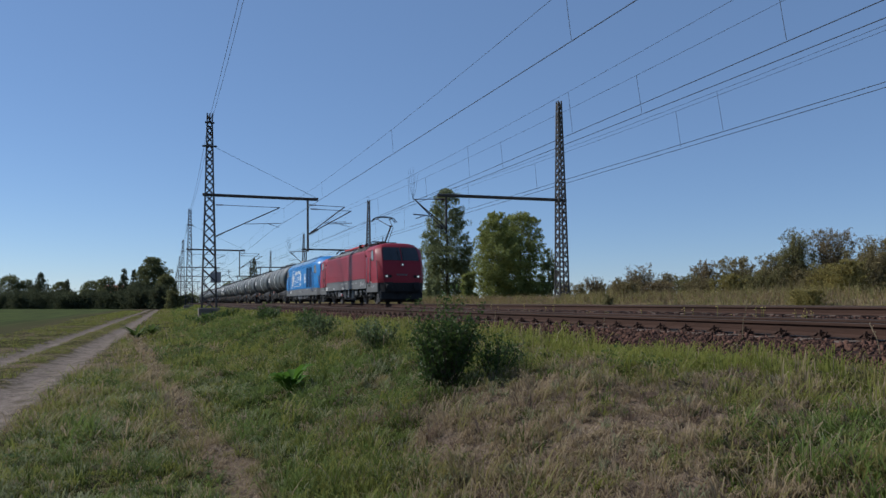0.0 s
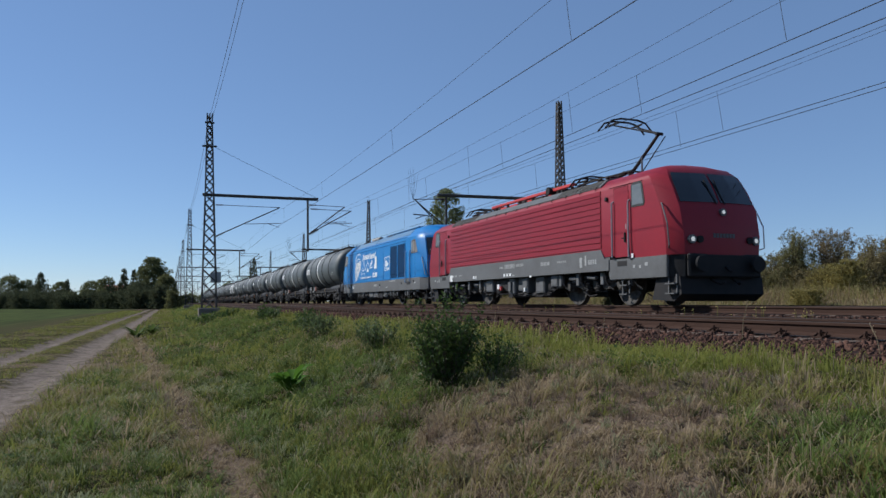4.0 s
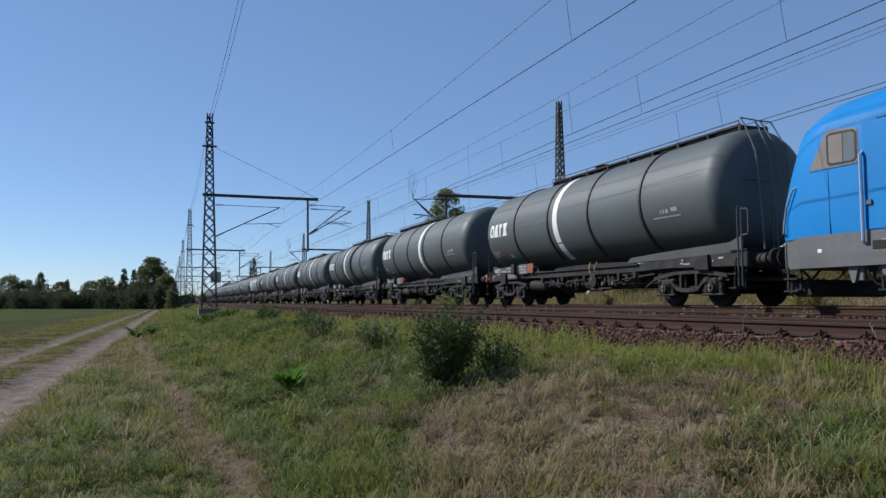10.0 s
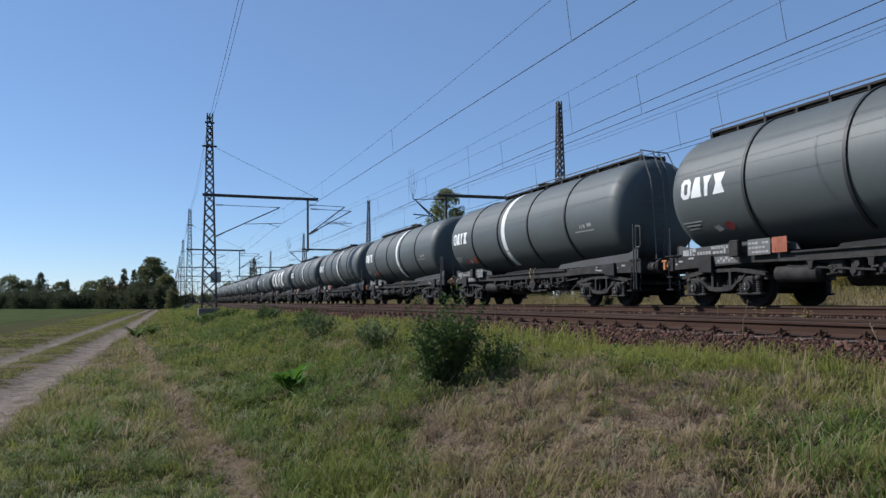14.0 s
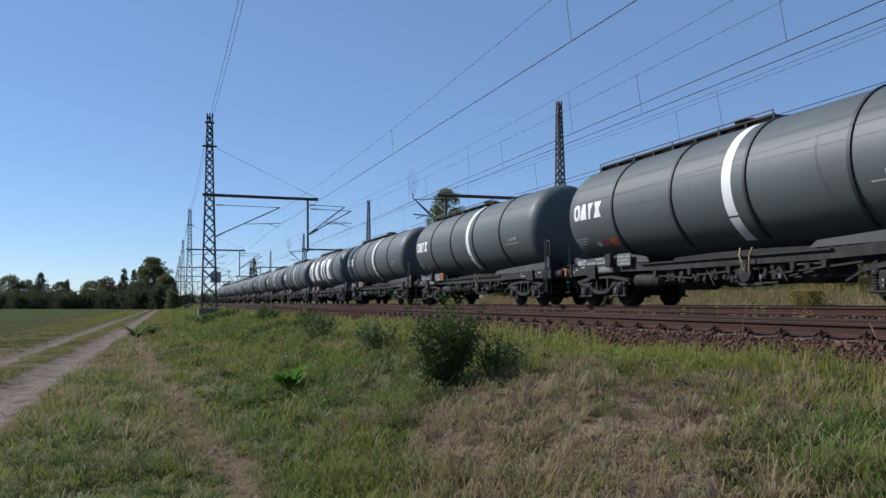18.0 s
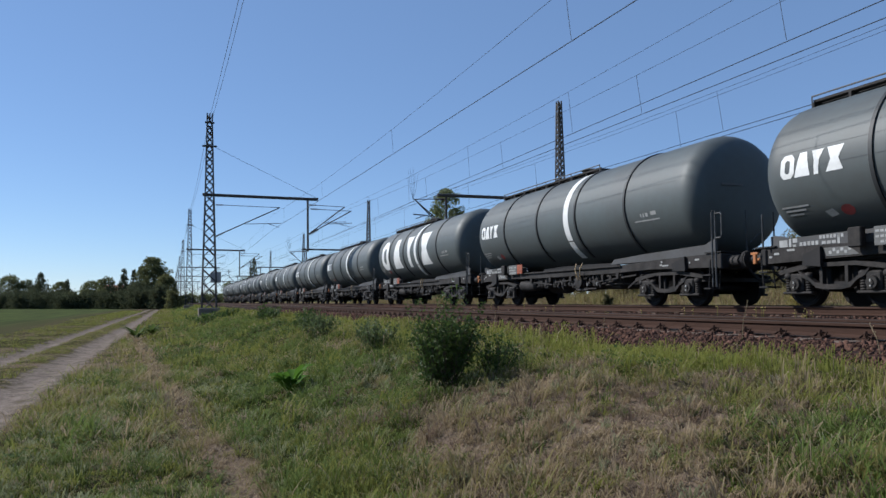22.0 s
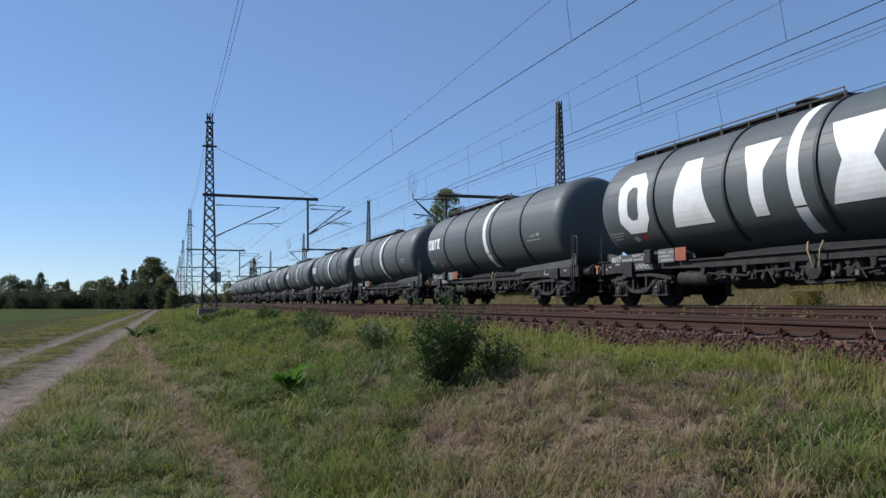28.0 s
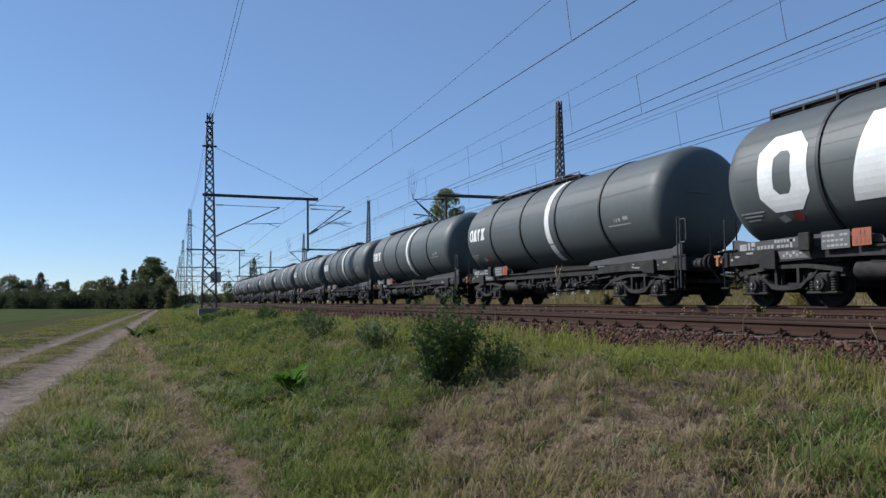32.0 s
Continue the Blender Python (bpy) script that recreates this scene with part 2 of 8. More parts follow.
    def prism(self, poly, y0, y1, k=0):
        """An outline in x and z, thick along y."""
        return self.loft([[(x, y0, z) for x, z in poly], [(x, y1, z) for x, z in poly]], k)

    def mesh(self, name, mats, smooth=0.0):
        me = bpy.data.meshes.new(name)
        me.from_pydata(self.v, [], self.f)
        for m in (mats if isinstance(mats, (list, tuple)) else [mats]):
            me.materials.append(m)
        if any(self.k):
            me.polygons.foreach_set("material_index", self.k)
        if smooth:
            me.shade_smooth()
            me.set_sharp_from_angle(angle=radians(smooth))
        me.update()
        return me


def fixed(me):
    """Turn all faces outward."""
    bm = bmesh.new()
    bm.from_mesh(me)
    bmesh.ops.recalc_face_normals(bm, faces=bm.faces)
    bm.to_mesh(me)
    bm.free()
    return me


def part(name, geo, mat, parent, label="", smooth=0.0, at=None):
    """One mesh object under a thing or a part."""
    ob = new(name, fixed(geo.mesh(name, mat, smooth)))
    ob.parent = parent
    if at is not None:
        ob.matrix_basis = at
    if label:
        tagged(ob, label)
    return ob


def thing(name, label, category, group="", m=None, geo=None, mat=None, kind="", smooth=0.0):
    """A top-level thing: a mesh, or an Empty at its base."""
    ob = new(name, fixed(geo.mesh(name, mat, smooth)) if geo else None)
    tagged(ob, label, category, group, kind)
    if m is not None:
        ob.matrix_basis = m
    return ob


def bulk(name, verts, faces, mats, smooth=False):
    """A large mesh from arrays: faces of one size."""
    me = bpy.data.meshes.new(name)
    n = faces.shape[1]
    me.vertices.add(len(verts))
    me.vertices.foreach_set("co", verts.astype(np.float32).ravel())
    me.loops.add(faces.size)
    me.loops.foreach_set("vertex_index", faces.astype(np.int32).ravel())
    me.polygons.add(len(faces))
    me.polygons.foreach_set("loop_start", np.arange(0, faces.size, n, dtype=np.int32))
    for m in (mats if isinstance(mats, (list, tuple)) else [mats]):
        me.materials.append(m)
    me.update(calc_edges=True)
    if smooth:
        me.shade_smooth()
    me.validate()
    return me


rng = np.random.default_rng(7)
TRACKS = (7.95, 13.3, 17.5)          # the middle of each track
RAIL_Z = (1.225, 1.37, 1.37)          # and its rail tops

# ======== ground ========
PROFILE = ((-400, 0.0), (-1.2, 0.0), (0.6, 0.03), (1.5, 0.15), (2.2, 0.42), (3.2, 0.75), (4.2, 0.8), (5.2, 0.86), (6.0, 0.88), (15, 1.05), (19.5, 1.08), (22, 1.35), (26, 1.6), (30, 1.6), (45, 1.3), (400, 1.2))


LATTICE = np.random.default_rng(3).uniform(0, 1, (64, 64))


def soft_noise(x, y, scale, shift=0):
    """Smooth value noise between 0 and 1 on arrays."""
    u, v = np.asarray(x) / scale + 17.3 * shift, np.asarray(y) / scale + 9.1 * shift
    i, j = np.floor(u).astype(int), np.floor(v).astype(int)
    a, b = u - i, v - j
    a, b = a * a * (3 - 2 * a), b * b * (3 - 2 * b)
    g = lambda p, q: LATTICE[p % 64, q % 64]
    return (g(i, j) * (1 - a) + g(i + 1, j) * a) * (1 - b) + (g(i, j + 1) * (1 - a) + g(i + 1, j + 1) * a) * b


def patches(x, y, scale, shift=0):
    return 0.55 * soft_noise(x, y, scale, shift) + 0.3 * soft_noise(x, y, scale * 0.43, shift + 1) + 0.15 * soft_noise(x, y, scale * 0.19, shift + 2)


def dryness(x, y):
    """How dry the turf is: bare brown patch on the bank, a trodden strip, olive verge, lush hollow."""
    bank = 0.85 * np.exp(-(((x + 4.6 + 0.4 * (y - 3)) / 2.5) ** 2 + ((y - 2.6) / 1.25) ** 2) ** 2)
    strip = 1.1 * np.exp(-((y - 0.49 - 0.068 * np.clip(x + 5.65, -40, 6) - 0.35 * (soft_noise(x, y, 2.2, 9) - 0.5)) / 0.2) ** 2)
    verge = 0.13 * np.clip((0.1 - y) / 0.6, 0, 1)
    knoll = 0.7 * np.exp(-(((x + 13.4) / 1.4) ** 2 + ((y - 2.9) / 0.35) ** 2)) + 0.45 * np.exp(-(((x + 4.5) / 0.8) ** 2 + ((y - 4.4) / 0.3) ** 2))
    lush = 1.0 * np.exp(-(((x + 2.95) / 0.62) ** 2 + ((y - 3.3) / 0.55) ** 2) ** 2) + 0.3 * np.exp(-(((x + 2.2) / 0.6) ** 2 + ((y - 2.8) / 0.5) ** 2)) + 0.35 * np.exp(-(((x + 8) / 6) ** 2 + ((y - 1.3) / 0.65) ** 2)) + 0.12 * np.exp(-((y - 5.0) / 0.55) ** 2) + 0.26 * np.clip((-x - 16) / 12, 0, 1) * np.clip(y / 1.2, 0, 1)
    return np.clip(0.3 + bank + strip + verge + knoll - lush + 1.35 * (patches(x, y, 1.2, 1) - 0.5), 0.02, 1)


def ground_z(x, y):
    """Height of the earth; works on arrays."""
    z = np.interp(y, [p[0] for p in PROFILE], [p[1] for p in PROFILE])
    near = np.clip(1 - np.hypot(x + 10, y - 2) / 90, 0, 1)
    bumps = 0.05 * np.sin(x * 1.3 + 0.8 * y) * np.sin(y * 1.7 - 0.4 * x) + 0.03 * np.sin(x * 3.1 + y * 2.3)
    rut = -0.07 * (np.exp(-((y + 2.33) / 0.4) ** 2) + np.exp(-((y + 3.9) / 0.32) ** 2))
    soft = np.clip((y + 1.5) / 1.5, 0, 1) * np.clip((6 - y) / 1.0, 0, 1)
    tuss = 0.2 * (patches(x, y, 0.9, 5) - 0.5) + 0.085 * (soft_noise(x, y, 0.24, 8) - 0.5)
    return z + near * ((0.6 * bumps + tuss) * soft + 0.6 * bumps * (y > 19)) + rut


def ground_sheet():
    xs = np.unique(np.concatenate([np.linspace(-2600, -300, 24), np.linspace(-300, -60, 80), np.linspace(-60, -14, 130), np.linspace(-14, 0, 120), np.linspace(0, 6, 12), np.linspace(6, 60, 30), np.linspace(60, 1200, 20)]))
    ys = np.unique(np.concatenate([np.linspace(-2000, -60, 20), np.linspace(-60, -6, 50), np.linspace(-6, 7, 104), np.linspace(7, 32, 40), np.linspace(32, 100, 30), np.linspace(100, 2000, 20)]))
    gx, gy = np.meshgrid(xs, ys, indexing="ij")
    v = np.stack([gx, gy, ground_z(gx, gy)], -1).reshape(-1, 3)
    nx, ny = len(xs), len(ys)
    i, j = np.meshgrid(np.arange(nx - 1), np.arange(ny - 1), indexing="ij")
    a = (i * ny + j).ravel()
    f = np.stack([a, a + ny, a + ny + 1, a + 1], -1)
    me = bulk("ground", v, f, ground_material(), True)
    att = me.attributes.new("dry", "FLOAT", "POINT")
    att.data.foreach_set("value", dryness(v[:, 0], v[:, 1]).astype(np.float32))
    ob = new("ground", me)
    tagged(ob, "grassy field edge with dirt track and railway embankment", "ground", kind="structure")
    return ob


def ground_material():
    """Soil, turf, ploughed field and two worn wheel ruts, told apart by where they lie."""
    m = bpy.data.materials.new("ground_earth")
    m.use_nodes = True
    n, l = m.node_tree.nodes, m.node_tree.links
    b = n["Principled BSDF"]
    b.inputs["Roughness"].default_value = 0.95
    b.inputs["Specular IOR Level"].default_value = 0.0
    geo = n.new("ShaderNodeNewGeometry")
    sep = n.new("ShaderNodeSeparateXYZ")
    l.new(geo.outputs["Position"], sep.inputs[0])

    def noise_at(scale, detail=4, vec=None):
        t = n.new("ShaderNodeTexNoise")
        t.inputs["Scale"].default_value, t.inputs["Detail"].default_value = scale, detail
        l.new(vec or geo.outputs["Position"], t.inputs["Vector"])
        return t.outputs[0]

    def ranged(src, a, b2, lo=0.0, hi=1.0):
        r = n.new("ShaderNodeMapRange")
        r.interpolation_type = "SMOOTHSTEP"
        r.inputs["From Min"].default_value, r.inputs["From Max"].default_value = a, b2
        r.inputs["To Min"].default_value, r.inputs["To Max"].default_value = lo, hi
        l.new(src, r.inputs["Value"])
        return r.outputs[0]

    def calc(op, a, b2=None):
        t = n.new("ShaderNodeMath")
        t.operation = op
        for i, s in enumerate((a, b2)):
            if s is None:
                continue
            if isinstance(s, (int, float)):
                t.inputs[i].default_value = s
            else:
                l.new(s, t.inputs[i])
        return t.outputs[0]

    def mixed(fac, a, b2):
        t = n.new("ShaderNodeMix")
        t.data_type = "RGBA"
        if isinstance(fac, float):
            t.inputs[0].default_value = fac
        else:
            l.new(fac, t.inputs[0])
        for i, s in ((6, a), (7, b2)):
            if isinstance(s, tuple):
                t.inputs[i].default_value = (*s, 1)
            else:
                l.new(s, t.inputs[i])
        return t.outputs[2]

    y = calc("ADD", sep.outputs[1], calc("MULTIPLY", calc("SUBTRACT", noise_at(0.5), 0.5), 0.5))
    dry = n.new("ShaderNodeAttribute")
    dry.attribute_name = "dry"
    dry = calc("ADD", dry.outputs["Fac"], calc("MULTIPLY", calc("SUBTRACT", noise_at(5.0), 0.5), 0.5))
    turf = mixed(ranged(dry, 0.3, 0.85), (0.046, 0.045, 0.021), (0.150, 0.112, 0.082))
    turf = mixed(ranged(noise_at(22.0), 0.48, 0.72), turf, (0.05, 0.036, 0.024))
    turf = mixed(ranged(noise_at(60.0), 0.58, 0.72), turf, (0.19, 0.145, 0.095))
    dirt = mixed(ranged(noise_at(2.0), 0.35, 0.65), (0.205, 0.168, 0.140), (0.14, 0.115, 0.095))
    dirt = mixed(ranged(noise_at(9.0, 6), 0.5, 0.68), dirt, (0.118, 0.095, 0.078))
    dirt = mixed(ranged(noise_at(35.0), 0.52, 0.7), dirt, (0.27, 0.225, 0.2))
    ruts = None
    for c in (-2.33, -3.93):
        d = calc("ABSOLUTE", calc("SUBTRACT", y, c))
        wide = 0.45 if c > -3 else 0.36
        r = ranged(calc("ADD", d, calc("MULTIPLY", calc("SUBTRACT", noise_at(2.5, 6), 0.5), 1.25)), wide - 0.2, wide + 0.16, 1.0, 0.0)
        ruts = r if ruts is None else calc("MAXIMUM", ruts, r)
    ruts = calc("MULTIPLY", ruts, ranged(noise_at(6.5, 5), 0.32, 0.5, 0.45, 1.0))
    crop = mixed(ranged(noise_at(0.15), 0.4, 0.6), (0.066, 0.086, 0.034), (0.078, 0.096, 0.036))
    rows = n.new("ShaderNodeMapping")
    rows.inputs["Scale"].default_value = (0.04, 1.6, 1.0)
    l.new(geo.outputs["Position"], rows.inputs["Vector"])
    crop = mixed(ranged(noise_at(1.0, 5, rows.outputs[0]), 0.4, 0.62), crop, (0.05, 0.058, 0.03))
    soil = mixed(ranged(noise_at(1.0, 5, rows.outputs[0]), 0.35, 0.65), (0.074, 0.064, 0.038), (0.062, 0.064, 0.032))
    field = mixed(ranged(calc("ADD", y, calc("MULTIPLY", calc("SUBTRACT", noise_at(0.7, 5, rows.outputs[0]), 0.5), 4.0)), -11.5, -8.0), crop, soil)
    far_green = mixed(ranged(noise_at(0.3), 0.4, 0.6), (0.11, 0.125, 0.04), (0.16, 0.15, 0.06))
    c = mixed(ranged(y, -7.5, -6.2), field, turf)
    c = mixed(ranged(y, 19.5, 22.5), c, mixed(ranged(noise_at(0.4), 0.4, 0.6), (0.17, 0.13, 0.075), (0.11, 0.10, 0.045)))
    c = mixed(ranged(y, 45.0, 70.0), c, far_green)
    c = mixed(ruts, c, dirt)
    l.new(c, b.inputs["Base Color"])
    bump = n.new("ShaderNodeBump")
    bump.inputs["Strength"].default_value, bump.inputs["Distance"].default_value = 0.8, 0.04
    l.new(noise_at(22.0, 6), bump.inputs["Height"])
    l.new(bump.outputs[0], b.inputs["Normal"])
    return m


ground = ground_sheet()


# ======== tracks ========
def ballast_bed(y, rz):
    g = Geo()
    top, toe = rz - 0.21, 0.88 if y < 10 else 1.0
    w = 1.62
    poly = [(y - w - (0.9 if y < 10 else 0.55), toe - 0.12), (y - w, top), (y + w, top), (y + w + 0.55, toe - 0.12)]
    xs = np.linspace(-700, 90, 160)
    g.loft([[(x, p[0], p[1]) for p in poly] for x in xs])
    return thing("ballast_bed", "reddish brown crushed stone ballast bed of a railway track", "ballast", geo=g, mat=M["ballast_bed"], kind="structure")


def rail_profile(s=1):
    half = [(0.0, 0.0), (0.033, 0.0), (0.036, -0.008), (0.035, -0.038), (0.009, -0.052), (0.008, -0.13), (0.062, -0.156), (0.062, -0.168), (0.0, -0.168)]
    return half[:-1] + [(-y, z) for y, z in half[::-1][1:-1]]


def railway_track(name, y, rz, x0, x1, label):
    root = thing(name, label, "railway track", "parallel railway tracks", pose(0, y, rz), kind="structure")
    prof = rail_profile()
    for s in (-1, 1):
        g = Geo()
        g.loft([[(x, s * 0.752 + p[0], p[1]) for p in prof] for x in np.linspace(x0, x1, 60)])
        for i, f in enumerate(g.f):
            if len(f) == 4 and all(abs(g.v[k][2]) < 0.0081 for k in f):
                g.k[i] = 1
        part("rail", g, [M["rail_rust"], M["rail_top"]], root)
    return root


tracks = [railway_track("railway_track", y, z, -700, 90, lab) for y, z, lab in zip(TRACKS, RAIL_Z, (
    "empty railway track with rusty brown rails on stone ballast", "railway track carrying the freight train on stone ballast", "railway track behind the train beside dry grass"))]
beds = [ballast_bed(y, z) for y, z in zip(TRACKS, RAIL_Z)]

# ======== overhead line ========
def lattice_mast(base_w=1.08, top_w=0.36, height=15.3, waist=0.62, single=False):
    """Four tapered legs with crossed bracing, on a concrete foot."""
    root = thing("catenary_mast", "dark steel lattice catenary mast on a concrete foot", "mast", "catenary masts along the railway")

    def half(z):
        return 0.5 * float(np.interp(z, [0, height * 0.59, height], [base_w, waist, top_w]))
    for sx in (-1, 1):
        for sy in (-1, 1):
            g = Geo()
            zk = height * 0.59
            g.bar((sx * half(0), sy * half(0), 0), (sx * half(zk), sy * half(zk), zk), 0.1)
            g.bar((sx * half(zk), sy * half(zk), zk), (sx * half(height), sy * half(height), height), 0.08)
            part("leg", g, M["steel"], root)
    zs = [0.15]
    while zs[-1] < height - 0.6:
        zs.append(zs[-1] + 2.1 * half(zs[-1]))
    zs[-1] = height - 0.15
    for axis in (0, 1):
        for s in (-1, 1):
            g = Geo()
            for a, b in zip(zs, zs[1:]):
                for d in (-1, 1):
                    p = [d * half(a), s * half(a), a] if axis == 0 else [s * half(a), d * half(a), a]
                    q = [-d * half(b), s * half(b), b] if axis == 0 else [s * half(b), -d * half(b), b]
                    g.bar(p, q, 0.056)
                    if single:
                        part("brace", g, M["steel"], root)
                        g = Geo()
            if not single:
                tagged(part("bracing", g, M["steel"], root), kind="stuff")
    g = Geo().box(-0.78, 0.78, -0.78, 0.78, -0.9, 0.42, c=0.04)
    part("foundation", g, M["concrete"], root, "weathered concrete foot")
    return root


def arm_left(root, z_arm, reach, drop_y):
    """The long beam over the near track, the hanging post and the cantilevers of a mast beside the field."""
    g = Geo().cyl((0, -0.5, z_arm), (0, reach, z_arm - 0.12), 0.12, n=8)
    g.box(-0.12, 0.12, reach - 0.35, reach + 0.02, z_arm - 0.22, z_arm + 0.0)
    part("beam", g, M["steel"], root)
    g = Geo().cyl((0, drop_y, z_arm - 0.1), (0, drop_y, z_arm - 4.3), 0.085, n=8)
    g.prism([(-0.06, z_arm - 0.1), (0.06, z_arm - 0.1), (0.06, z_arm - 0.2), (-0.06, z_arm - 0.2)], drop_y - 0.5, drop_y + 0.5)
    part("drop_post", g, M["steel"], root)
    g = Geo().cyl((0, 0.25, z_arm + 3.75), (0, reach - 0.1, z_arm), 0.012, n=5)
    part("stay_wire", g, M["wire"], root)
    return root


def cantilever(root, y0, y1, z_arm, x=0.0, top=-0.75, low=-2.9):
    """Tie tube, sloping strut and steady arm with insulators, from y0 out over the track to y1."""
    s = 1 if y1 > y0 else -1
    g = Geo()
    g.cyl((x, y0, z_arm + top), (x, y1, z_arm + top - 0.1), 0.025, n=6)
    part("tie_tube", g, M["steel"], root)
    g = Geo().cyl((x, y0, z_arm + low), (x, y1, z_arm + top - 0.1), 0.045, n=6)
    part("strut", g, M["steel"], root)
    ym = y0 + 0.45 * (y1 - y0)
    zm = z_arm + low + 0.45 * (top - 0.1 - low) - 0.05
    g = Geo().cyl((x, ym, zm), (x, y1 + s * 0.1, zm + 0.1), 0.025, n=6)
    g.cyl((x, y1 - s * 0.9, zm + 0.05), (x, y1 - s * 0.1, zm - 0.22), 0.018, n=6)
    part("steady_arm", g, M["steel"], root)
    for za, zb in ((z_arm + top, z_arm + top - 0.02), (z_arm + low, z_arm + low + 0.3)):
        g = Geo()
        a, b = Vector((x, y0 + s * 0.1, za)), Vector((x, y0 + s * 0.65, zb if zb > za else zb))
        for i in range(6):
            p = a.lerp(b, (i + 0.2) / 6)
            q = a.lerp(b, (i + 0.7) / 6)
            g.cyl(p, q, 0.085, 0.05, n=8)
        part("insulator", g, M["insul"], root)


MAST_Y = 2.82
MAST_X = [-58.8, -120.5, -182.0, -244.0, -306.0, -368.0, -430.0, 4.5]
ARM = 9.02                         # height of the beam over the mast's foot
POST_Y = 10.3 - MAST_Y


def field_mast(m, single):
    """A mast beside the field with its beam, hanging post and cantilevers."""
    mast_a = lattice_mast(single=single)
    mast_a.matrix_basis = m
    arm_left(mast_a, ARM, POST_Y + 0.8, POST_Y)
    cantilever(mast_a, 0.38, 5.3, ARM, 0.0, -0.75, -3.2)
    cantilever(mast_a, POST_Y + 0.1, POST_Y + 3.4, ARM, 0.5, -0.95)
    cantilever(mast_a, POST_Y + 0.1, POST_Y + 3.1, ARM, -0.5, -0.5)
    for zc, w in ((ARM + 3.75, 0.55), (14.6, 0.35)):
        part("crossarm", Geo().box(-0.05, 0.05, -w, w, zc - 0.06, zc + 0.06), M["steel"], mast_a)
    g = Geo().cyl((0, 0, 14.9), (0, 0, 15.3), 0.05, n=6)
    part("top_insulator", g, M["insul"], mast_a)
    return mast_a


mast_a = field_mast(pose(MAST_X[0], MAST_Y, 0.64, 1.05), True)
mast_n = field_mast(pose(MAST_X[1], MAST_Y, 0.64, 0.8), False)
for x in MAST_X[2:]:
    copy_thing(mast_n, pose(x, MAST_Y, 0.64, 0.8))
g = Geo().box(0.36, 0.44, 0.08, 0.84, 2.3, 3.12, c=0.015)
g.box(0.30, 0.36, 0.2, 0.8, 2.4, 3.0)
for zc in (2.5, 2.75, 2.95):
    g.box(0.44, 0.455, 0.16, 0.76, zc - 0.03, zc + 0.03)
part("switch_box", g, M["box_grey"], mast_a, "grey switch box on the mast")

FAR_Y = 29.6
ARM_B = 8.25
FAR_X = [-52.7, -115.0, -176.5, -238.0, -300.0]


def meadow_mast(m, single):
    """A mast behind the tracks with a beam towards them."""
    mast_b = lattice_mast(0.82, 0.3, 16.4, 0.55, single)
    tagged(mast_b, "dark steel lattice mast standing in dry grass behind the tracks", "mast", "catenary masts along the railway")
    mast_b.matrix_basis = m
    g = Geo().cyl((0, 0.5, ARM_B), (0, -10.6, ARM_B - 0.05), 0.13, n=8)
    part("beam", g, M["steel"], mast_b)
    g = Geo().cyl((0, -9.9, ARM_B), (0, -9.9, ARM_B - 3.0), 0.09, n=8)
    part("drop_post", g, M["steel"], mast_b)
    cantilever(mast_b, -10.0, -12.6, ARM_B, 0.4, -0.4, -2.6)
    cantilever(mast_b, -10.0, -12.3, ARM_B, -0.4, -0.3, -2.6)
    for k, (dx, dy, z0, z1) in enumerate(((-0.5, -0.55, -0.5, 1.75), (-0.3, -0.3, -0.45, 1.9), (0.0, 0.05, -0.4, 1.95), (0.2, 0.25, -0.45, 1.5), (0.5, 0.6, -0.5, 1.5))):
        p = Vector((0.0, -12.55, ARM_B + z0))
        q = Vector((dx * 0.5, -12.55 + 0.55 * dy, ARM_B + z1))
        part("jumper_wire", Geo().tube([p, p.lerp(q, 0.4) + Vector((0, 0.12 * (dy - 0.1), 0)), p.lerp(q, 0.75), q], 0.009), M["wire"], mast_b)
    return mast_b


mast_b = meadow_mast(pose(FAR_X[0], FAR_Y, 1.5, 0.4), True)
mast_m = meadow_mast(pose(FAR_X[1], FAR_Y, 1.5), False)
for x in FAR_X[2:]:
    copy_thing(mast_m, pose(x, FAR_Y, 1.5))


def sagging(p, q, sag, n=14):
    p, q = Vector(p), Vector(q)
    return [p.lerp(q, i / n) - Vector((0, 0, 4 * sag * (i / n) * (1 - i / n))) for i in range(n + 1)]


def contact_line(ends_y, z_contact, ends_z, sag, supports, droppers, r=0.0108):
    """One contact wire with its messenger wire and droppers; the values at every second support alternate."""
    root = thing("overhead_line", "thin dark overhead contact wire with droppers", "overhead line", "overhead lines", pose(0, 0, 0))
    run_c, run_m = [], []
    for i, (a, b) in enumerate(zip(supports, supports[1:])):
        p, q = i % 2, (i + 1) % 2
        far = i > 1
        ya, yb = ends_y[p], ends_y[q]
        za, zb = ends_z[1] if far else ends_z[p], ends_z[1] if far else ends_z[q]
        run_c += sagging((a, ya, z_contact), (b, yb, z_contact), 0.03, 6)[1 if run_c else 0:]
        run_m += sagging((a, ya, za), (b, yb, zb), sag)[1 if run_m else 0:]
        first, step = droppers
        x = -first
        while x > b and a > -200:
            if x < a - 1:
                u = (x - a) / (b - a)
                top = Vector((a, ya, za)).lerp(Vector((b, yb, zb)), u) - Vector((0, 0, 4 * sag * u * (1 - u)))
                g = Geo().cyl(top, (top.x + 0.25, top.y, z_contact + 0.01), 0.006, n=4)
                part("dropper", g, M["wire"], root)
            x -= step
    part("contact_wire", Geo().tube(run_c, r), M["wire"], root)
    part("messenger_wire", Geo().tube(run_m, r * 0.55), M["wire"], root)
    return root


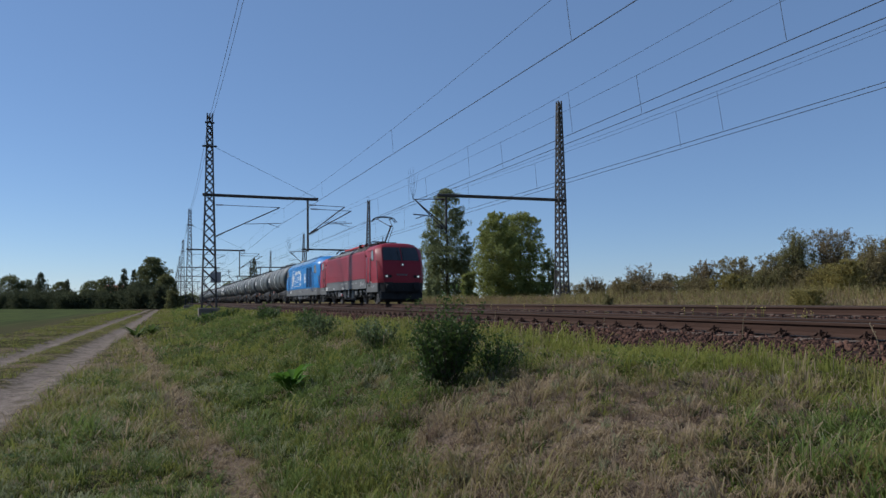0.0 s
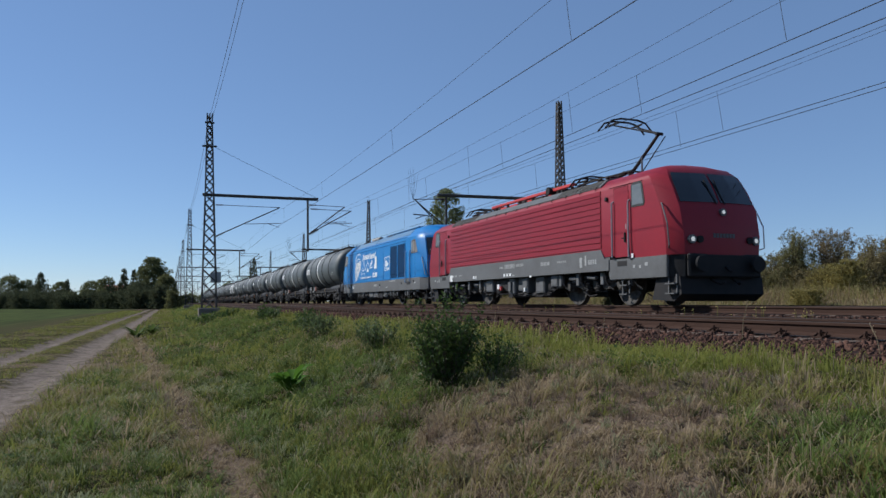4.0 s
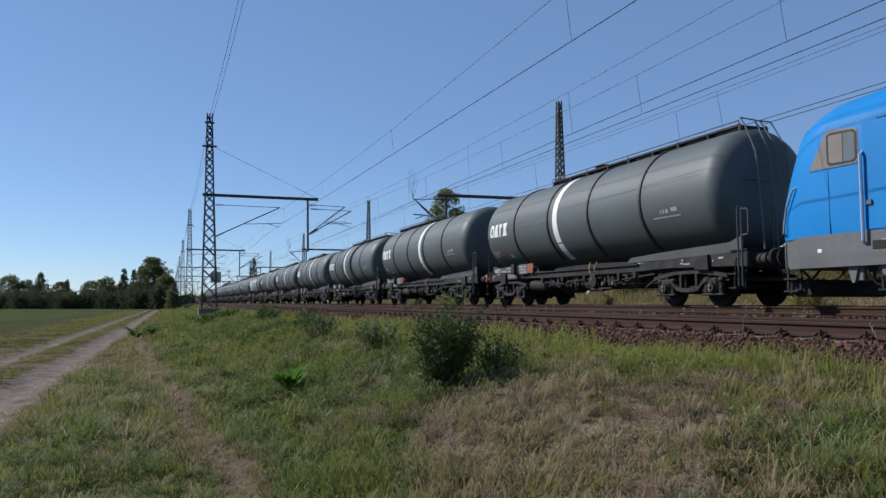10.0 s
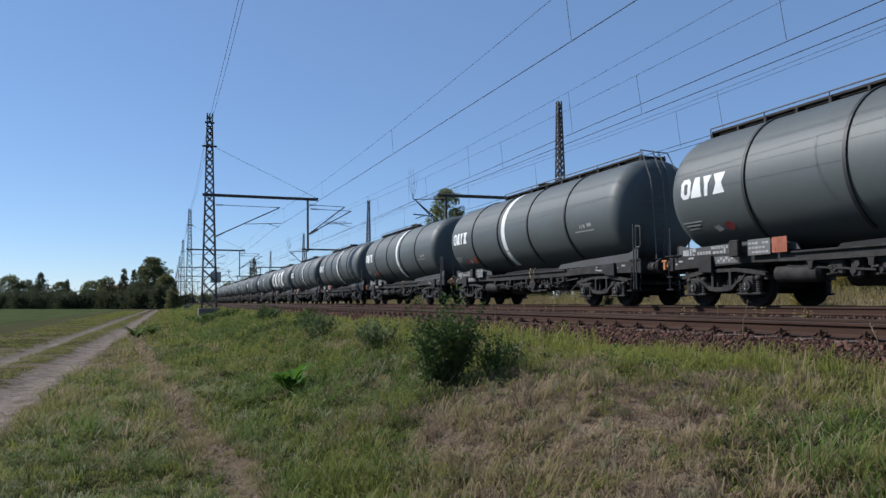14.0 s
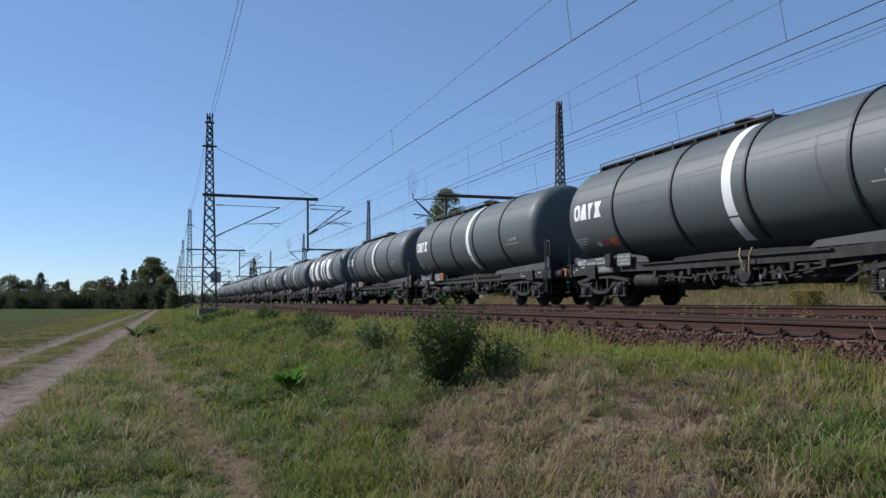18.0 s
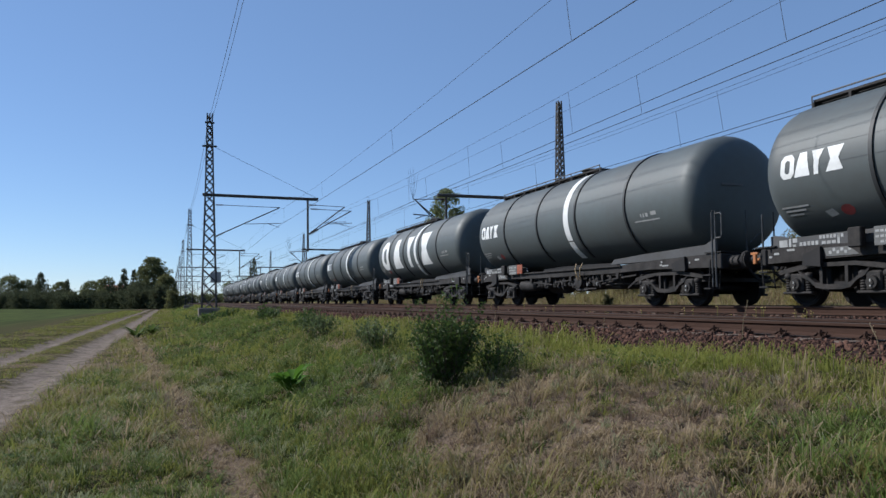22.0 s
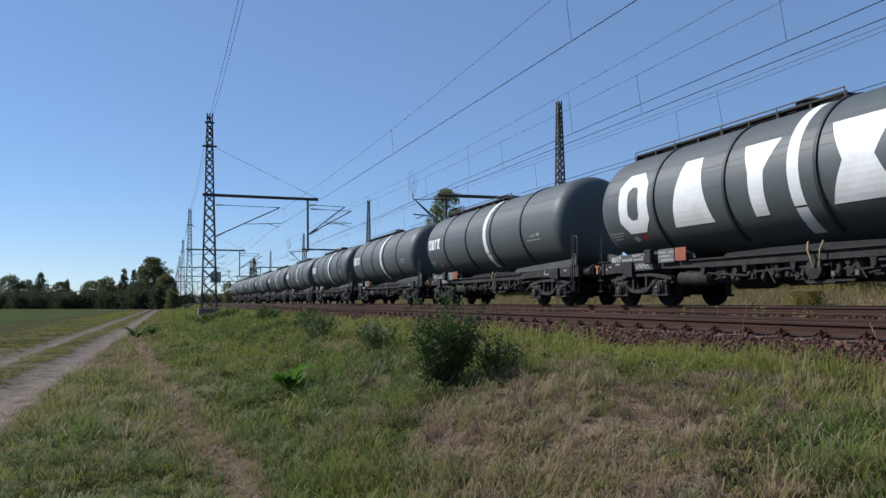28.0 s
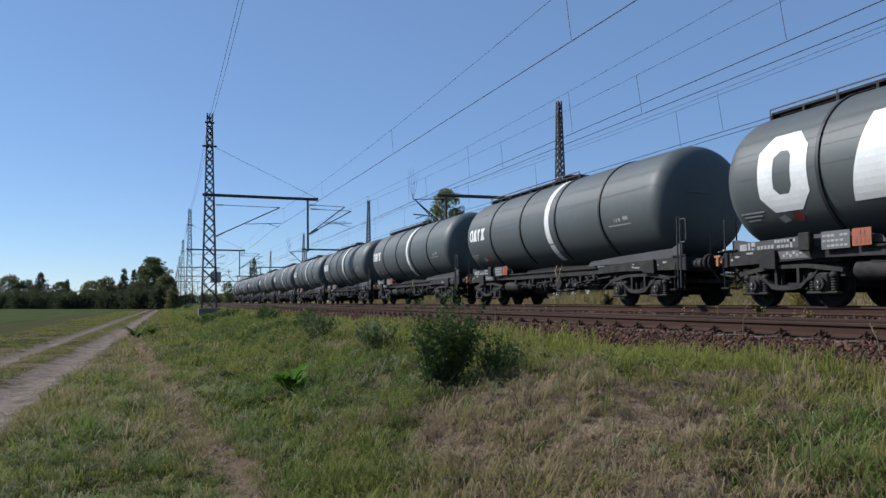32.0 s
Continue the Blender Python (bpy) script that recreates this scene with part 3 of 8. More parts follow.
NEAR_S = [4.5] + MAST_X[:7]
contact_line((8.4, 7.5), 7.2, (9.3, 8.4), 0.68, NEAR_S, (14.2, 13.2))
contact_line((12.45, 13.0), 7.2, (9.2, 9.1), 0.5, NEAR_S, (12.6, 9.4))
contact_line((13.5, 13.1), 7.2, (9.1, 8.9), 0.62, NEAR_S, (19.0, 9.9))
FAR_S = [7.5] + FAR_X
contact_line((17.5, 17.0), 7.2, (9.2, 9.1), 0.55, FAR_S, (20.0, 11.0))
contact_line((17.8, 17.7), 7.2, (9.2, 9.1), 0.5, FAR_S, (22.8, 11.5))


def feeder(y, z, supports, sag):
    run = []
    for a, b in zip(supports, supports[1:]):
        run += sagging((a, y, z), (b, y, z), sag)[1 if run else 0:]
    g = Geo().tube(run, 0.012)
    return thing("feeder_cable", "thin dark feeder cable along the mast tops", "cable", "overhead lines", pose(0, 0, 0), g, M["wire"])


feeder(MAST_Y, 15.95, NEAR_S, 0.8)
feeder(MAST_Y - 0.35, 15.35, NEAR_S, 0.9)
feeder(MAST_Y - 0.5, 13.4, NEAR_S[2:], 0.8)

# ======== train ========
# local axes: x ahead, y away from the field side, z up from the rail tops
def wheelset(parent, x, r, rim=False):
    g = Geo()
    for s in (-1, 1):
        g.lathe([(s * 0.69, r * 0.3), (s * 0.69, r + 0.03), (s * 0.72, r + 0.03), (s * 0.725, r), (s * 0.83, r - 0.008), (s * 0.83, r * 0.86), (s * 0.8, r * 0.8), (s * 0.78, r * 0.4), (s * 0.86, r * 0.3)], axis="y", n=28)
        for i in range(8):
            t = 2 * math.pi * i / 8
            g.cyl((r * 0.6 * math.sin(t), s * 0.78, r * 0.6 * math.cos(t)), (r * 0.6 * math.sin(t), s * 0.805, r * 0.6 * math.cos(t)), 0.025, n=5)
        if rim:
            g.lathe([(s * 0.832, r * 0.9), (s * 0.838, r * 0.9), (s * 0.838, r * 0.97), (s * 0.832, r * 0.97)], axis="y", n=28, k=1)
    g.cyl((0, -0.9, 0), (0, 0.9, 0), 0.09, n=10)
    return part("wheelset", g, [M["loco_gear"] if r > 0.5 else M["wheel"], M["chrome"]], parent, "wheel with a bright worn rim" if rim else "", smooth=40, at=pose(x, 0, r))


def bogie(root, x, base=1.8, r=0.46):
    """A two-axle freight bogie with cast side frames."""
    h = base / 2
    g = Geo()
    for s in (-1, 1):
        y0, y1 = s * 0.95, s * 1.06
        g.prism([(-h - 0.5, 0.66), (-h - 0.5, 0.76), (-h, 0.84), (-0.5, 0.88), (0.5, 0.88), (h, 0.84), (h + 0.5, 0.76), (h + 0.5, 0.68), (h, 0.74), (0.5, 0.8), (-0.5, 0.8), (-h, 0.74)], y0, y1)
        g.prism([(-h + 0.05, 0.74), (-h + 0.3, 0.62), (-0.42, 0.49), (-0.2, 0.445), (0.2, 0.445), (0.42, 0.49), (h - 0.3, 0.62), (h - 0.05, 0.74), (h - 0.16, 0.6), (h - 0.34, 0.52), (0.4, 0.38), (0.2, 0.345), (-0.2, 0.345), (-0.4, 0.38), (-h + 0.34, 0.52), (-h + 0.16, 0.6)], y0, y1 + s * 0.04)
        for c in (-0.3, 0.3):
            g.box(c - 0.035, c + 0.035, min(y0, y1), max(y0, y1), 0.44, 0.8)
    g.box(-0.2, 0.2, -0.9, 0.9, 0.5, 0.82)
    for e in (-1, 1):
        g.box(e * (h + 0.45) - 0.05, e * (h + 0.45) + 0.05, -1.0, 1.0, 0.6, 0.7)
    b = part("bogie_frame", g, M["bogie"], root, at=pose(x, 0, 0))
    part("transom", Geo().box(-0.42, 0.42, -0.9, 0.9, 0.42, 0.9, c=0.03), M["dark"], b)
    part("body_bolster", Geo().box(-1.25, 1.25, -0.92, 0.92, 0.9, 1.2, c=0.03), M["dark"], b)
    for e in (-1, 1):
        wheelset(b, e * h, r)
        for s in (-1, 1):
            g = Geo().box(e * h - 0.17, e * h + 0.17, s * 1.0 - 0.09, s * 1.0 + 0.09, 0.3, 0.68, c=0.03)
            g.cyl((e * h, s * 1.09, r), (e * h, s * 1.15, r), 0.135, 0.12, n=14)
            g.cyl((e * h, s * 1.15, r), (e * h, s * 1.17, r), 0.06, 0.05, n=8)
            g.box(e * h - 0.38, e * h + 0.38, s * 1.0 - 0.09, s * 1.0 + 0.09, 0.25, 0.31, c=0.02)
            g.box(e * h - 0.012, e * h + 0.012, s * 1.172 - 0.006, s * 1.172 + 0.006, 0.38, 0.41, k=1)
            g.box(e * h - 0.012, e * h + 0.012, s * 1.172 - 0.006, s * 1.172 + 0.006, 0.47, 0.52, k=1)
            part("axle_box", g, [M["bogie"], M["box_grey"]], b, smooth=35)
            for d in (-1, 1):
                g = Geo()
                for i in range(5):
                    z = 0.31 + i * 0.052
                    g.lathe([(z, 0.06), (z + 0.014, 0.08), (z + 0.036, 0.08), (z + 0.05, 0.06)], (e * h + d * 0.26, s * 1.0, 0), "z", 10)
                g.lathe([(0.57, 0.08), (0.6, 0.1), (0.66, 0.1), (0.7, 0.06)], (e * h + d * 0.26, s * 1.0, 0), "z", 10)
                part("spring", g, M["bogie"], b, smooth=60)
        g = Geo().box(e * (h - 0.56) - 0.05, e * (h - 0.56) + 0.05, -0.86, 0.86, 0.3, 0.62)
        part("brake_gear", g, M["bogie"], b)
    return b


def loco_bogie(root, x, base, r, rim):
    """A locomotive bogie: frame, wheels, dampers, springs and pipes."""
    h = base / 2
    g = Geo()
    for s in (-1, 1):
        g.prism([(-h - 0.75, 0.62), (-h - 0.75, 0.84), (-h - 0.2, 0.92), (-0.7, 0.78), (0.7, 0.78), (h + 0.2, 0.92), (h + 0.75, 0.84), (h + 0.75, 0.62), (h + 0.2, 0.7), (0.75, 0.5), (-0.75, 0.5), (-h - 0.2, 0.7)], s * 0.93, s * 1.05)
    g.box(-0.45, 0.45, -0.93, 0.93, 0.45, 0.78)
    b = part("bogie_frame", g, M["loco_gear"], root, at=pose(x, 0, 0))
    for e in (-1, 1):
        wheelset(b, e * h, r, rim)
        for s in (-1, 1):
            g = Geo().box(e * h - 0.2, e * h + 0.2, s * 1.0 - 0.1, s * 1.0 + 0.1, r - 0.2, r + 0.2, c=0.04)
            g.cyl((e * h, s * 1.1, r), (e * h, s * 1.17, r), 0.16, 0.14, n=14)
            part("axle_box", g, M["loco_gear"], b, smooth=35)
            g = Geo().cyl((e * (h - 0.95), s * 1.1, 0.78), (e * (h - 0.2), s * 1.12, 0.74), 0.055, n=8)
            g.cyl((e * (h - 0.75), s * 1.1, 0.775), (e * (h - 0.45), s * 1.115, 0.755), 0.08, n=8)
            part("damper", g, M["lgrey"], b, smooth=40)
            g = Geo().cyl((e * (h + 0.55), s * 1.12, 0.55), (e * (h + 0.55), s * 1.12, 0.92), 0.11, n=12)
            part("sand_box", g, M["lgrey"], b, smooth=40)
            g = Geo().tube([(e * (h + 0.55), s * 1.0, 0.55), (e * (h + 0.62), s * 0.85, 0.35), (e * (h + 0.5), s * 0.78, 0.16)], 0.025, 6)
            part("sand_pipe", g, M["loco_gear"], b)
    for s in (-1, 1):
        for c in (-0.28, 0.28):
            g = Geo()
            for i in range(7):
                z = 0.42 + i * 0.07
                g.lathe([(z, 0.09), (z + 0.015, 0.13), (z + 0.045, 0.13), (z + 0.06, 0.09)], (c, s * 1.08, 0), "z", 12)
            part("spring", g, M["dark"], b, smooth=40)
        g = Geo().tube([(-0.65, s * 1.12, 0.72), (-0.55, s * 1.15, 0.42), (-0.2, s * 1.15, 0.28), (0.25, s * 1.15, 0.32)], 0.02, 6)
        part("hose", g, M["dark"], b)
    return b


def buffers(root, x_end, s_x, mat):
    for s in (-1, 1):
        g = Geo()
        g.box(min(x_end - s_x * 0.66, x_end - s_x * 0.62), max(x_end - s_x * 0.66, x_end - s_x * 0.62), s * 0.875 - 0.2, s * 0.875 + 0.2, 0.88, 1.24)
        g.cyl((x_end - s_x * 0.62, s * 0.875, 1.06), (x_end - s_x * 0.25, s * 0.875, 1.06), 0.13, n=14)
        g.cyl((x_end - s_x * 0.25, s * 0.875, 1.06), (x_end - s_x * 0.06, s * 0.875, 1.06), 0.09, n=12)
        g.lathe([(x_end - s_x * 0.07, 0.02), (x_end - s_x * 0.06, 0.22), (x_end - s_x * 0.01, 0.2), (x_end, 0.05)], (0, s * 0.875, 1.06), "x", 18)
        part("buffer", g, mat, root, smooth=35)
    g = Geo().tube([(x_end - s_x * 0.6, 0, 1.0), (x_end - s_x * 0.2, 0, 0.98), (x_end - s_x * 0.05, 0, 0.85)], 0.04, 6)
    part("coupling", g, M["dark"], root)
    for y in (-0.35, 0.35):
        g = Geo().tube([(x_end - s_x * 0.6, y, 0.9), (x_end - s_x * 0.3, y, 0.62), (x_end - s_x * 0.1, y * 0.8, 0.55), (x_end, y * 0.7, 0.6)], 0.028, 6)
        part("brake_hose", g, M["dark"], root)


R_TANK, Z_TANK = 1.52, 2.80


def on_tank(x, z, lift=0.006):
    """A point of the tank's skin on the field side, at a height over the rails."""
    r = R_TANK + lift
    t = math.asin(max(-0.99, min(0.99, (z - Z_TANK) / R_TANK)))
    return (x, -r * math.cos(t), Z_TANK + r * math.sin(t))


def skin_patch(outlines, parent, name, mat, label="", lift=0.007):
    """Flat outlines (x, z) laid on the tank's round skin as one mark."""
    bm = bmesh.new()
    made = {}
    for outline in outlines:
        for q in outline:
            key = (round(q[0], 4), round(q[1], 4))
            if key not in made:
                made[key] = bm.verts.new((q[0], 0, q[1]))
        bm.faces.new([made[(round(x, 4), round(a, 4))] for x, a in outline])
    lo, hi = min(a for o in outlines for _, a in o), max(a for o in outlines for _, a in o)
    n = max(1, int((hi - lo) / 0.12))
    for i in range(1, n):
        z = lo + (hi - lo) * i / n
        bmesh.ops.bisect_plane(bm, geom=bm.verts[:] + bm.edges[:] + bm.faces[:], plane_co=(0, 0, z), plane_no=(0, 0, 1))
    bmesh.ops.triangulate(bm, faces=bm.faces[:])
    bm.verts.index_update()
    g = Geo().add([on_tank(v.co.x, v.co.z, lift) for v in bm.verts], [tuple(v.index for v in f.verts) for f in bm.faces])
    bm.free()
    return part(name, g, mat, parent, label)


def rect(x0, x1, z0, z1, lean=0.0):
    return [(x0, z0), (x1, z0), (x1 + lean, z1), (x0 + lean, z1)]


def block_marks(tank, x0, kx, lift, z0, kz):
    """Four plain white shapes in a row."""
    if kx == 1.0:
        put = lambda pts: [(x, z) for x, z in pts]
    else:
        put = lambda pts: [(x0 + (x + 5.7) * kx + (z - 1.93) * 0.02, z0 + (z - 1.93) * kz) for x, z in pts]
    wide = 1.0 if kx == 1.0 else 1.65

    def mark(outlines, label):
        xs = [x for o in outlines for x, z in o]
        c = (min(xs) + max(xs)) / 2
        skin_patch([put([(c + (x - c) * wide, z) for x, z in o]) for o in outlines], tank, "white_mark", M["white"], label)
    octa = [(-4.62, 3.58), (-5.3, 3.58), (-5.62, 3.27), (-5.66, 2.3), (-5.38, 1.98), (-4.66, 1.98), (-4.34, 2.3), (-4.32, 3.24)]
    hole = [(-4.82, 3.2), (-5.02, 3.22), (-5.2, 3.1), (-5.24, 2.46), (-5.1, 2.32), (-4.86, 2.32), (-4.76, 2.46), (-4.74, 3.08)]
    mark([[octa[i - 1], octa[i], hole[i], hole[i - 1]] for i in range(8)], "white ring shape")
    mark([[(-3.44, 1.98), (-2.0, 1.98), (-2.3, 3.57), (-2.95, 3.57)]], "white tapered block")
    mark([[(-0.7, 1.96), (-0.3, 1.96), (-0.22, 2.9), (0.16, 3.54), (-0.9, 3.54), (-0.68, 2.9)]], "white wedge shape")
    mark([[(1.35, 1.98), (2.8, 1.98), (2.44, 2.76), (1.76, 2.76)], [(1.76, 2.76), (2.44, 2.76), (2.84, 3.55), (1.42, 3.55)]], "white waisted block")


def tank_body():
    g = Geo()
    x0, x1, d = -6.3, 6.2, 0.62
    prof = []
    for i in range(11):
        t = i / 10 * math.pi / 2
        prof.append((x0 - d * math.cos(t), max(0.02, R_TANK * math.sin(t) ** 0.46)))
    prof += [(x, R_TANK) for x in np.linspace(x0 + 0.3, x1 - 0.3, 8)]
    for i in range(11):
        t = (10 - i) / 10 * math.pi / 2
        prof.append((x1 + d * math.cos(t), max(0.02, R_TANK * math.sin(t) ** 0.46)))
    return g.lathe(prof, (0, 0, Z_TANK), "x", 64)


def ring_at(tank, x, w=0.04, h=0.034, mat=None, name="ring", label="black reinforcing ring", cut=True):
    g = Geo()
    n = 56
    rings = []
    for i in range(n + 1):
        t = math.radians(-58) + (math.radians(296)) * i / n
        c, s = math.cos(t), math.sin(t)
        rings.append([(x + a, r * c, Z_TANK + r * s) for a, r in ((-w, R_TANK - 0.012), (-w, R_TANK + h), (w, R_TANK + h), (w, R_TANK - 0.012))])
    g.loft(rings)
    return part(name, g, mat or M["tank_band"], tank, label, smooth=40)


def tank_wagon(style, high_plate=False):
    label = {"plain": "dark grey tank wagon with white band and small white mark", "big": "dark grey tank wagon with huge white block shapes and band",
             "first": "dark grey tank wagon with roof walkway and end ladder"}[style]
    root = thing("tank_wagon", label, "tank wagon", "tank wagons of the freight train")
    tank = part("tank", tank_body(), M["tank"], root, smooth=50)
    rings = (-4.06, -1.43, 1.14, 3.83) if style != "first" else (-4.05, -1.5, 1.04, 3.7)
    for x in rings:
        ring_at(tank, x)
    b0 = 0.57 if style != "first" else -1.0
    ring_at(tank, b0, 0.15, 0.006, M["white"], "white_band", "white painted band")
    skin_patch([rect(b0 - 0.155, b0 + 0.155, 2.02, 2.05)], tank, "band_joint", M["tank_band"], lift=0.0095)
    # weld seams
    for z, a, b in ((Z_TANK + 0.33, -6.2, 6.1), (Z_TANK - 0.05, -6.2, rings[1])):
        skin_patch([rect(a, b, z, z + 0.011)], tank, "weld_seam", M["tank_seam"], lift=0.004)
    # plain white marks
    if style == "big":
        block_marks(tank, 0.0, 1.0, 0.0, 1.93, 1.0)
    else:
        block_marks(tank, -6.12, 0.162, 0.0, 2.58, 0.3)
    for k in range(3):
        skin_patch([rect(-6.36 + 0.06 * k, -5.68 - 0.1 * k, 2.02 - 0.075 * k, 2.055 - 0.075 * k)], tank, "small_print", M["print"])
    x_red, x_label = (-5.2, -4.86) if style == "first" else (-4.86, -5.24)
    skin_patch([[(x_red + 0.15 * math.cos(q), 1.86 + 0.1 * math.sin(q)) for q in np.linspace(0, 5.76, 12)]], tank, "red_mark", M["red_faded"], "faded round red mark")
    skin_patch([[(x_label - 0.14, 1.88), (x_label - 0.06, 1.76), (x_label + 0.14, 1.8), (x_label + 0.06, 1.92)]], tank, "hazard_label", M["print"])
    for a, b, z0, z1 in ((4.52, 4.56, 2.36, 2.46), (4.62, 4.68, 2.36, 2.46), (4.74, 4.84, 2.36, 2.46), (4.96, 5.2, 2.38, 2.48)):
        skin_patch([rect(a, b, z0, z1)], tank, "small_print", M["print"])
    skin_patch([rect(4.2, 5.3, 2.25, 2.285)], tank, "small_print", M["print"])
    g = Geo().box(6.83, 6.84, -0.75, -0.1, 2.95, 3.0)
    part("small_print", g, M["panel_grey"], tank)
    # walkway on the ridge
    w0, w1 = (-3.0, 6.3) if style == "first" else (-6.3, 0.95)
    g = Geo()
    for x in np.arange(w0, w1 + 0.01, (w1 - w0) / 8):
        g.box(x - 0.03, x + 0.03, -0.42, 0.42, Z_TANK + R_TANK - 0.06, Z_TANK + R_TANK + 0.05)
    g.box(w0, w1, -0.42, -0.38, Z_TANK + R_TANK + 0.05, Z_TANK + R_TANK + 0.1)
    g.box(w0, w1, 0.38, 0.42, Z_TANK + R_TANK + 0.05, Z_TANK + R_TANK + 0.1)
    for y in (-0.3, -0.1, 0.1, 0.3):
        g.box(w0, w1, y - 0.08, y + 0.08, Z_TANK + R_TANK + 0.05, Z_TANK + R_TANK + 0.07)
    walkway = part("walkway", g, M["frame"], root, "grey grating walkway on the tank's ridge")
    g = Geo()
    for x in np.arange(w0, w1 + 0.01, (w1 - w0) / 4):
        g.cyl((x, -0.46, Z_TANK + R_TANK - 0.1), (x, -0.46, Z_TANK + R_TANK + 0.17), 0.015, n=5)
    g.cyl((w0, -0.46, Z_TANK + R_TANK + 0.17), (w1, -0.46, Z_TANK + R_TANK + 0.17), 0.018, n=6)
    part("rail", g, M["lgrey"], walkway)
    g = Geo().cyl((-0.3, 0, Z_TANK + R_TANK - 0.05), (-0.3, 0, Z_TANK + R_TANK + 0.2), 0.3, n=16)
    g.cyl((-0.3, 0, Z_TANK + R_TANK + 0.2), (-0.3, 0, Z_TANK + R_TANK + 0.26), 0.34, 0.2, n=16)
    part("manhole", g, M["frame"], tank, smooth=35)
    if style != "plain" and style != "big":
        # ladder at the leading end, up to the walkway
        g = Geo()
        for y in (-0.55, -0.15):
            g.tube([(7.12, y, 1.28), (7.02, y, 2.6), (6.92, y, 3.6), (6.6, y, 4.3), (6.45, y, 4.52)], 0.02, 6)
        for z in np.arange(1.55, 4.2, 0.3):
            x = float(np.interp(z, [1.28, 2.6, 3.6, 4.3], [7.12, 7.02, 6.92, 6.6]))
            g.cyl((x, -0.55, z), (x, -0.15, z), 0.012, n=5)
        part("ladder", g, M["lgrey"], root, "grey steel ladder")
        g = Geo()
        for y in (0.1, 0.42):
            g.tube([(6.95, y, 2.9), (6.85, y, 3.8), (6.5, y, 4.35), (6.4, y, 4.5)], 0.018, 6)
        g.tube([(6.45, -0.55, 4.52), (6.4, 0.0, 4.5), (6.4, 0.42, 4.5)], 0.018, 6)
        part("guard_rail", g, M["lgrey"], root)
    # frame
    for s in (-1, 1):
        g = Geo()
        g.prism([(-7.1, 0.92), (-7.1, 1.26), (-4.6, 1.22), (-2.4, 1.14), (2.4, 1.14), (4.6, 1.22), (7.1, 1.26), (7.1, 0.92), (4.3, 0.98), (2.4, 0.94), (-2.4, 0.94), (-4.3, 0.98)], s * 1.0, s * 1.08)
        g.box(-3.3, 3.0, min(s * 1.08, s * 1.14), max(s * 1.08, s * 1.14), 1.12, 1.16)
        part("solebar", g, M["frame"], root)
        for e in (-1, 1):
            # saddle plate that carries the tank's end
            if e > 0:
                g = Geo().prism([(2.4, 1.2), (6.95, 1.22), (6.97, 1.58), (6.86, 1.6), (6.55, 1.49), (5.3, 1.45), (4.0, 1.41), (2.6, 1.34)], s * 1.02, s * 1.06)
            else:
                g = Geo().prism([(-3.0, 1.2), (-6.95, 1.22), (-6.97, 1.5), (-6.85, 1.52), (-6.36, 1.43), (-5.0, 1.46), (-3.9, 1.46), (-3.1, 1.34)], s * 1.02, s * 1.06)
            part("saddle", g, M["saddle"], root, "light grey saddle plate under the tank")
            if e > 0:
                g = Geo().prism([(5.36, 1.08), (5.88, 1.24), (5.9, 0.87), (5.4, 0.9)], s * 1.075, s * 1.155)
            else:
                g = Geo().prism([(-6.02, 1.06), (-5.6, 1.2), (-5.6, 0.8), (-6.05, 0.84)], s * 1.075, s * 1.155)
            part("side_bearer", g, M["dark"], root)
    g = Geo().box(-7.0, 7.0, -0.25, 0.25, 0.9, 1.18)
    part("centre_sill", g, M["frame"], root)
    for s in (-1, 1):
        g = Geo().box(s * 7.14 - 0.08, s * 7.14 + 0.08, -1.12, 1.12, 0.88, 1.24, c=0.02)
        g.box(s * 7.0 - 0.4, s * 7.0 + 0.2, -1.12, 1.12, 1.27, 1.30)
        part("headstock", g, M["dark"], root)
        buffers(root, s * 7.82, s, M["frame"])
        bogie(root, 5.04 if s > 0 else -5.38)
        # end rails and steps
        if s > 0:
            for y, x, top in ((-1.27, 7.06, 2.26), (-1.27, 7.18, 2.24)):
                g = Geo().tube([(x, y, 0.45), (x, y, top - 0.05), (x + 0.03, y, top)], 0.021, 6)
                part("end_rail", g, M["rail_dark"], root)
            g = Geo().tube([(7.18, -1.27, 2.18), (7.36, -1.27, 2.18), (7.39, -1.27, 2.14), (7.39, -1.27, 1.66), (7.36, -1.27, 1.6), (7.18, -1.27, 1.6)], 0.02, 6)
            part("end_rail", g, M["rail_dark"], root)
            for y in (-0.3, 0.55):
                part("end_rail", Geo().tube([(7.12, y, 1.28), (7.12, y, 2.3)], 0.02, 6), M["rail_dark"], root)
            part("valve_lever", Geo().tube([(7.2, -0.25, 1.52), (7.28, -0.05, 1.74), (7.3, -0.02, 1.72)], 0.018, 5), M["rail_dark"], root)
        else:
            for y in (-1.2, 0.4):
                part("end_rail", Geo().tube([(-7.05, y, 1.28), (-7.05, y, 2.0)], 0.02, 6), M["rail_dark"], root)
        g = Geo()
        for y in (-1.3, -0.99):
            g.cyl((s * 6.95, y, 0.38), (s * 7.02, y, 1.1), 0.016, n=6)
        for z in (0.4, 0.72):
            g.box(s * 6.93 - 0.12, s * 6.93 + 0.12, -1.34, -0.96, z, z + 0.03)
        part("step", g, M["dark"], root)
        if s < 0:
            g = Geo().box(-7.44, -7.22, -1.2, -1.14, 1.13, 1.19, c=0.01)
            g.box(-7.37, -7.28, -1.2, -1.14, 0.93, 1.14, c=0.01)
            g.box(-7.3, -7.2, -1.17, -0.7, 1.0, 1.06, c=0.01)
            part("lamp_bracket", g, M["orange_rust"], root, "small rusty orange hook bracket")
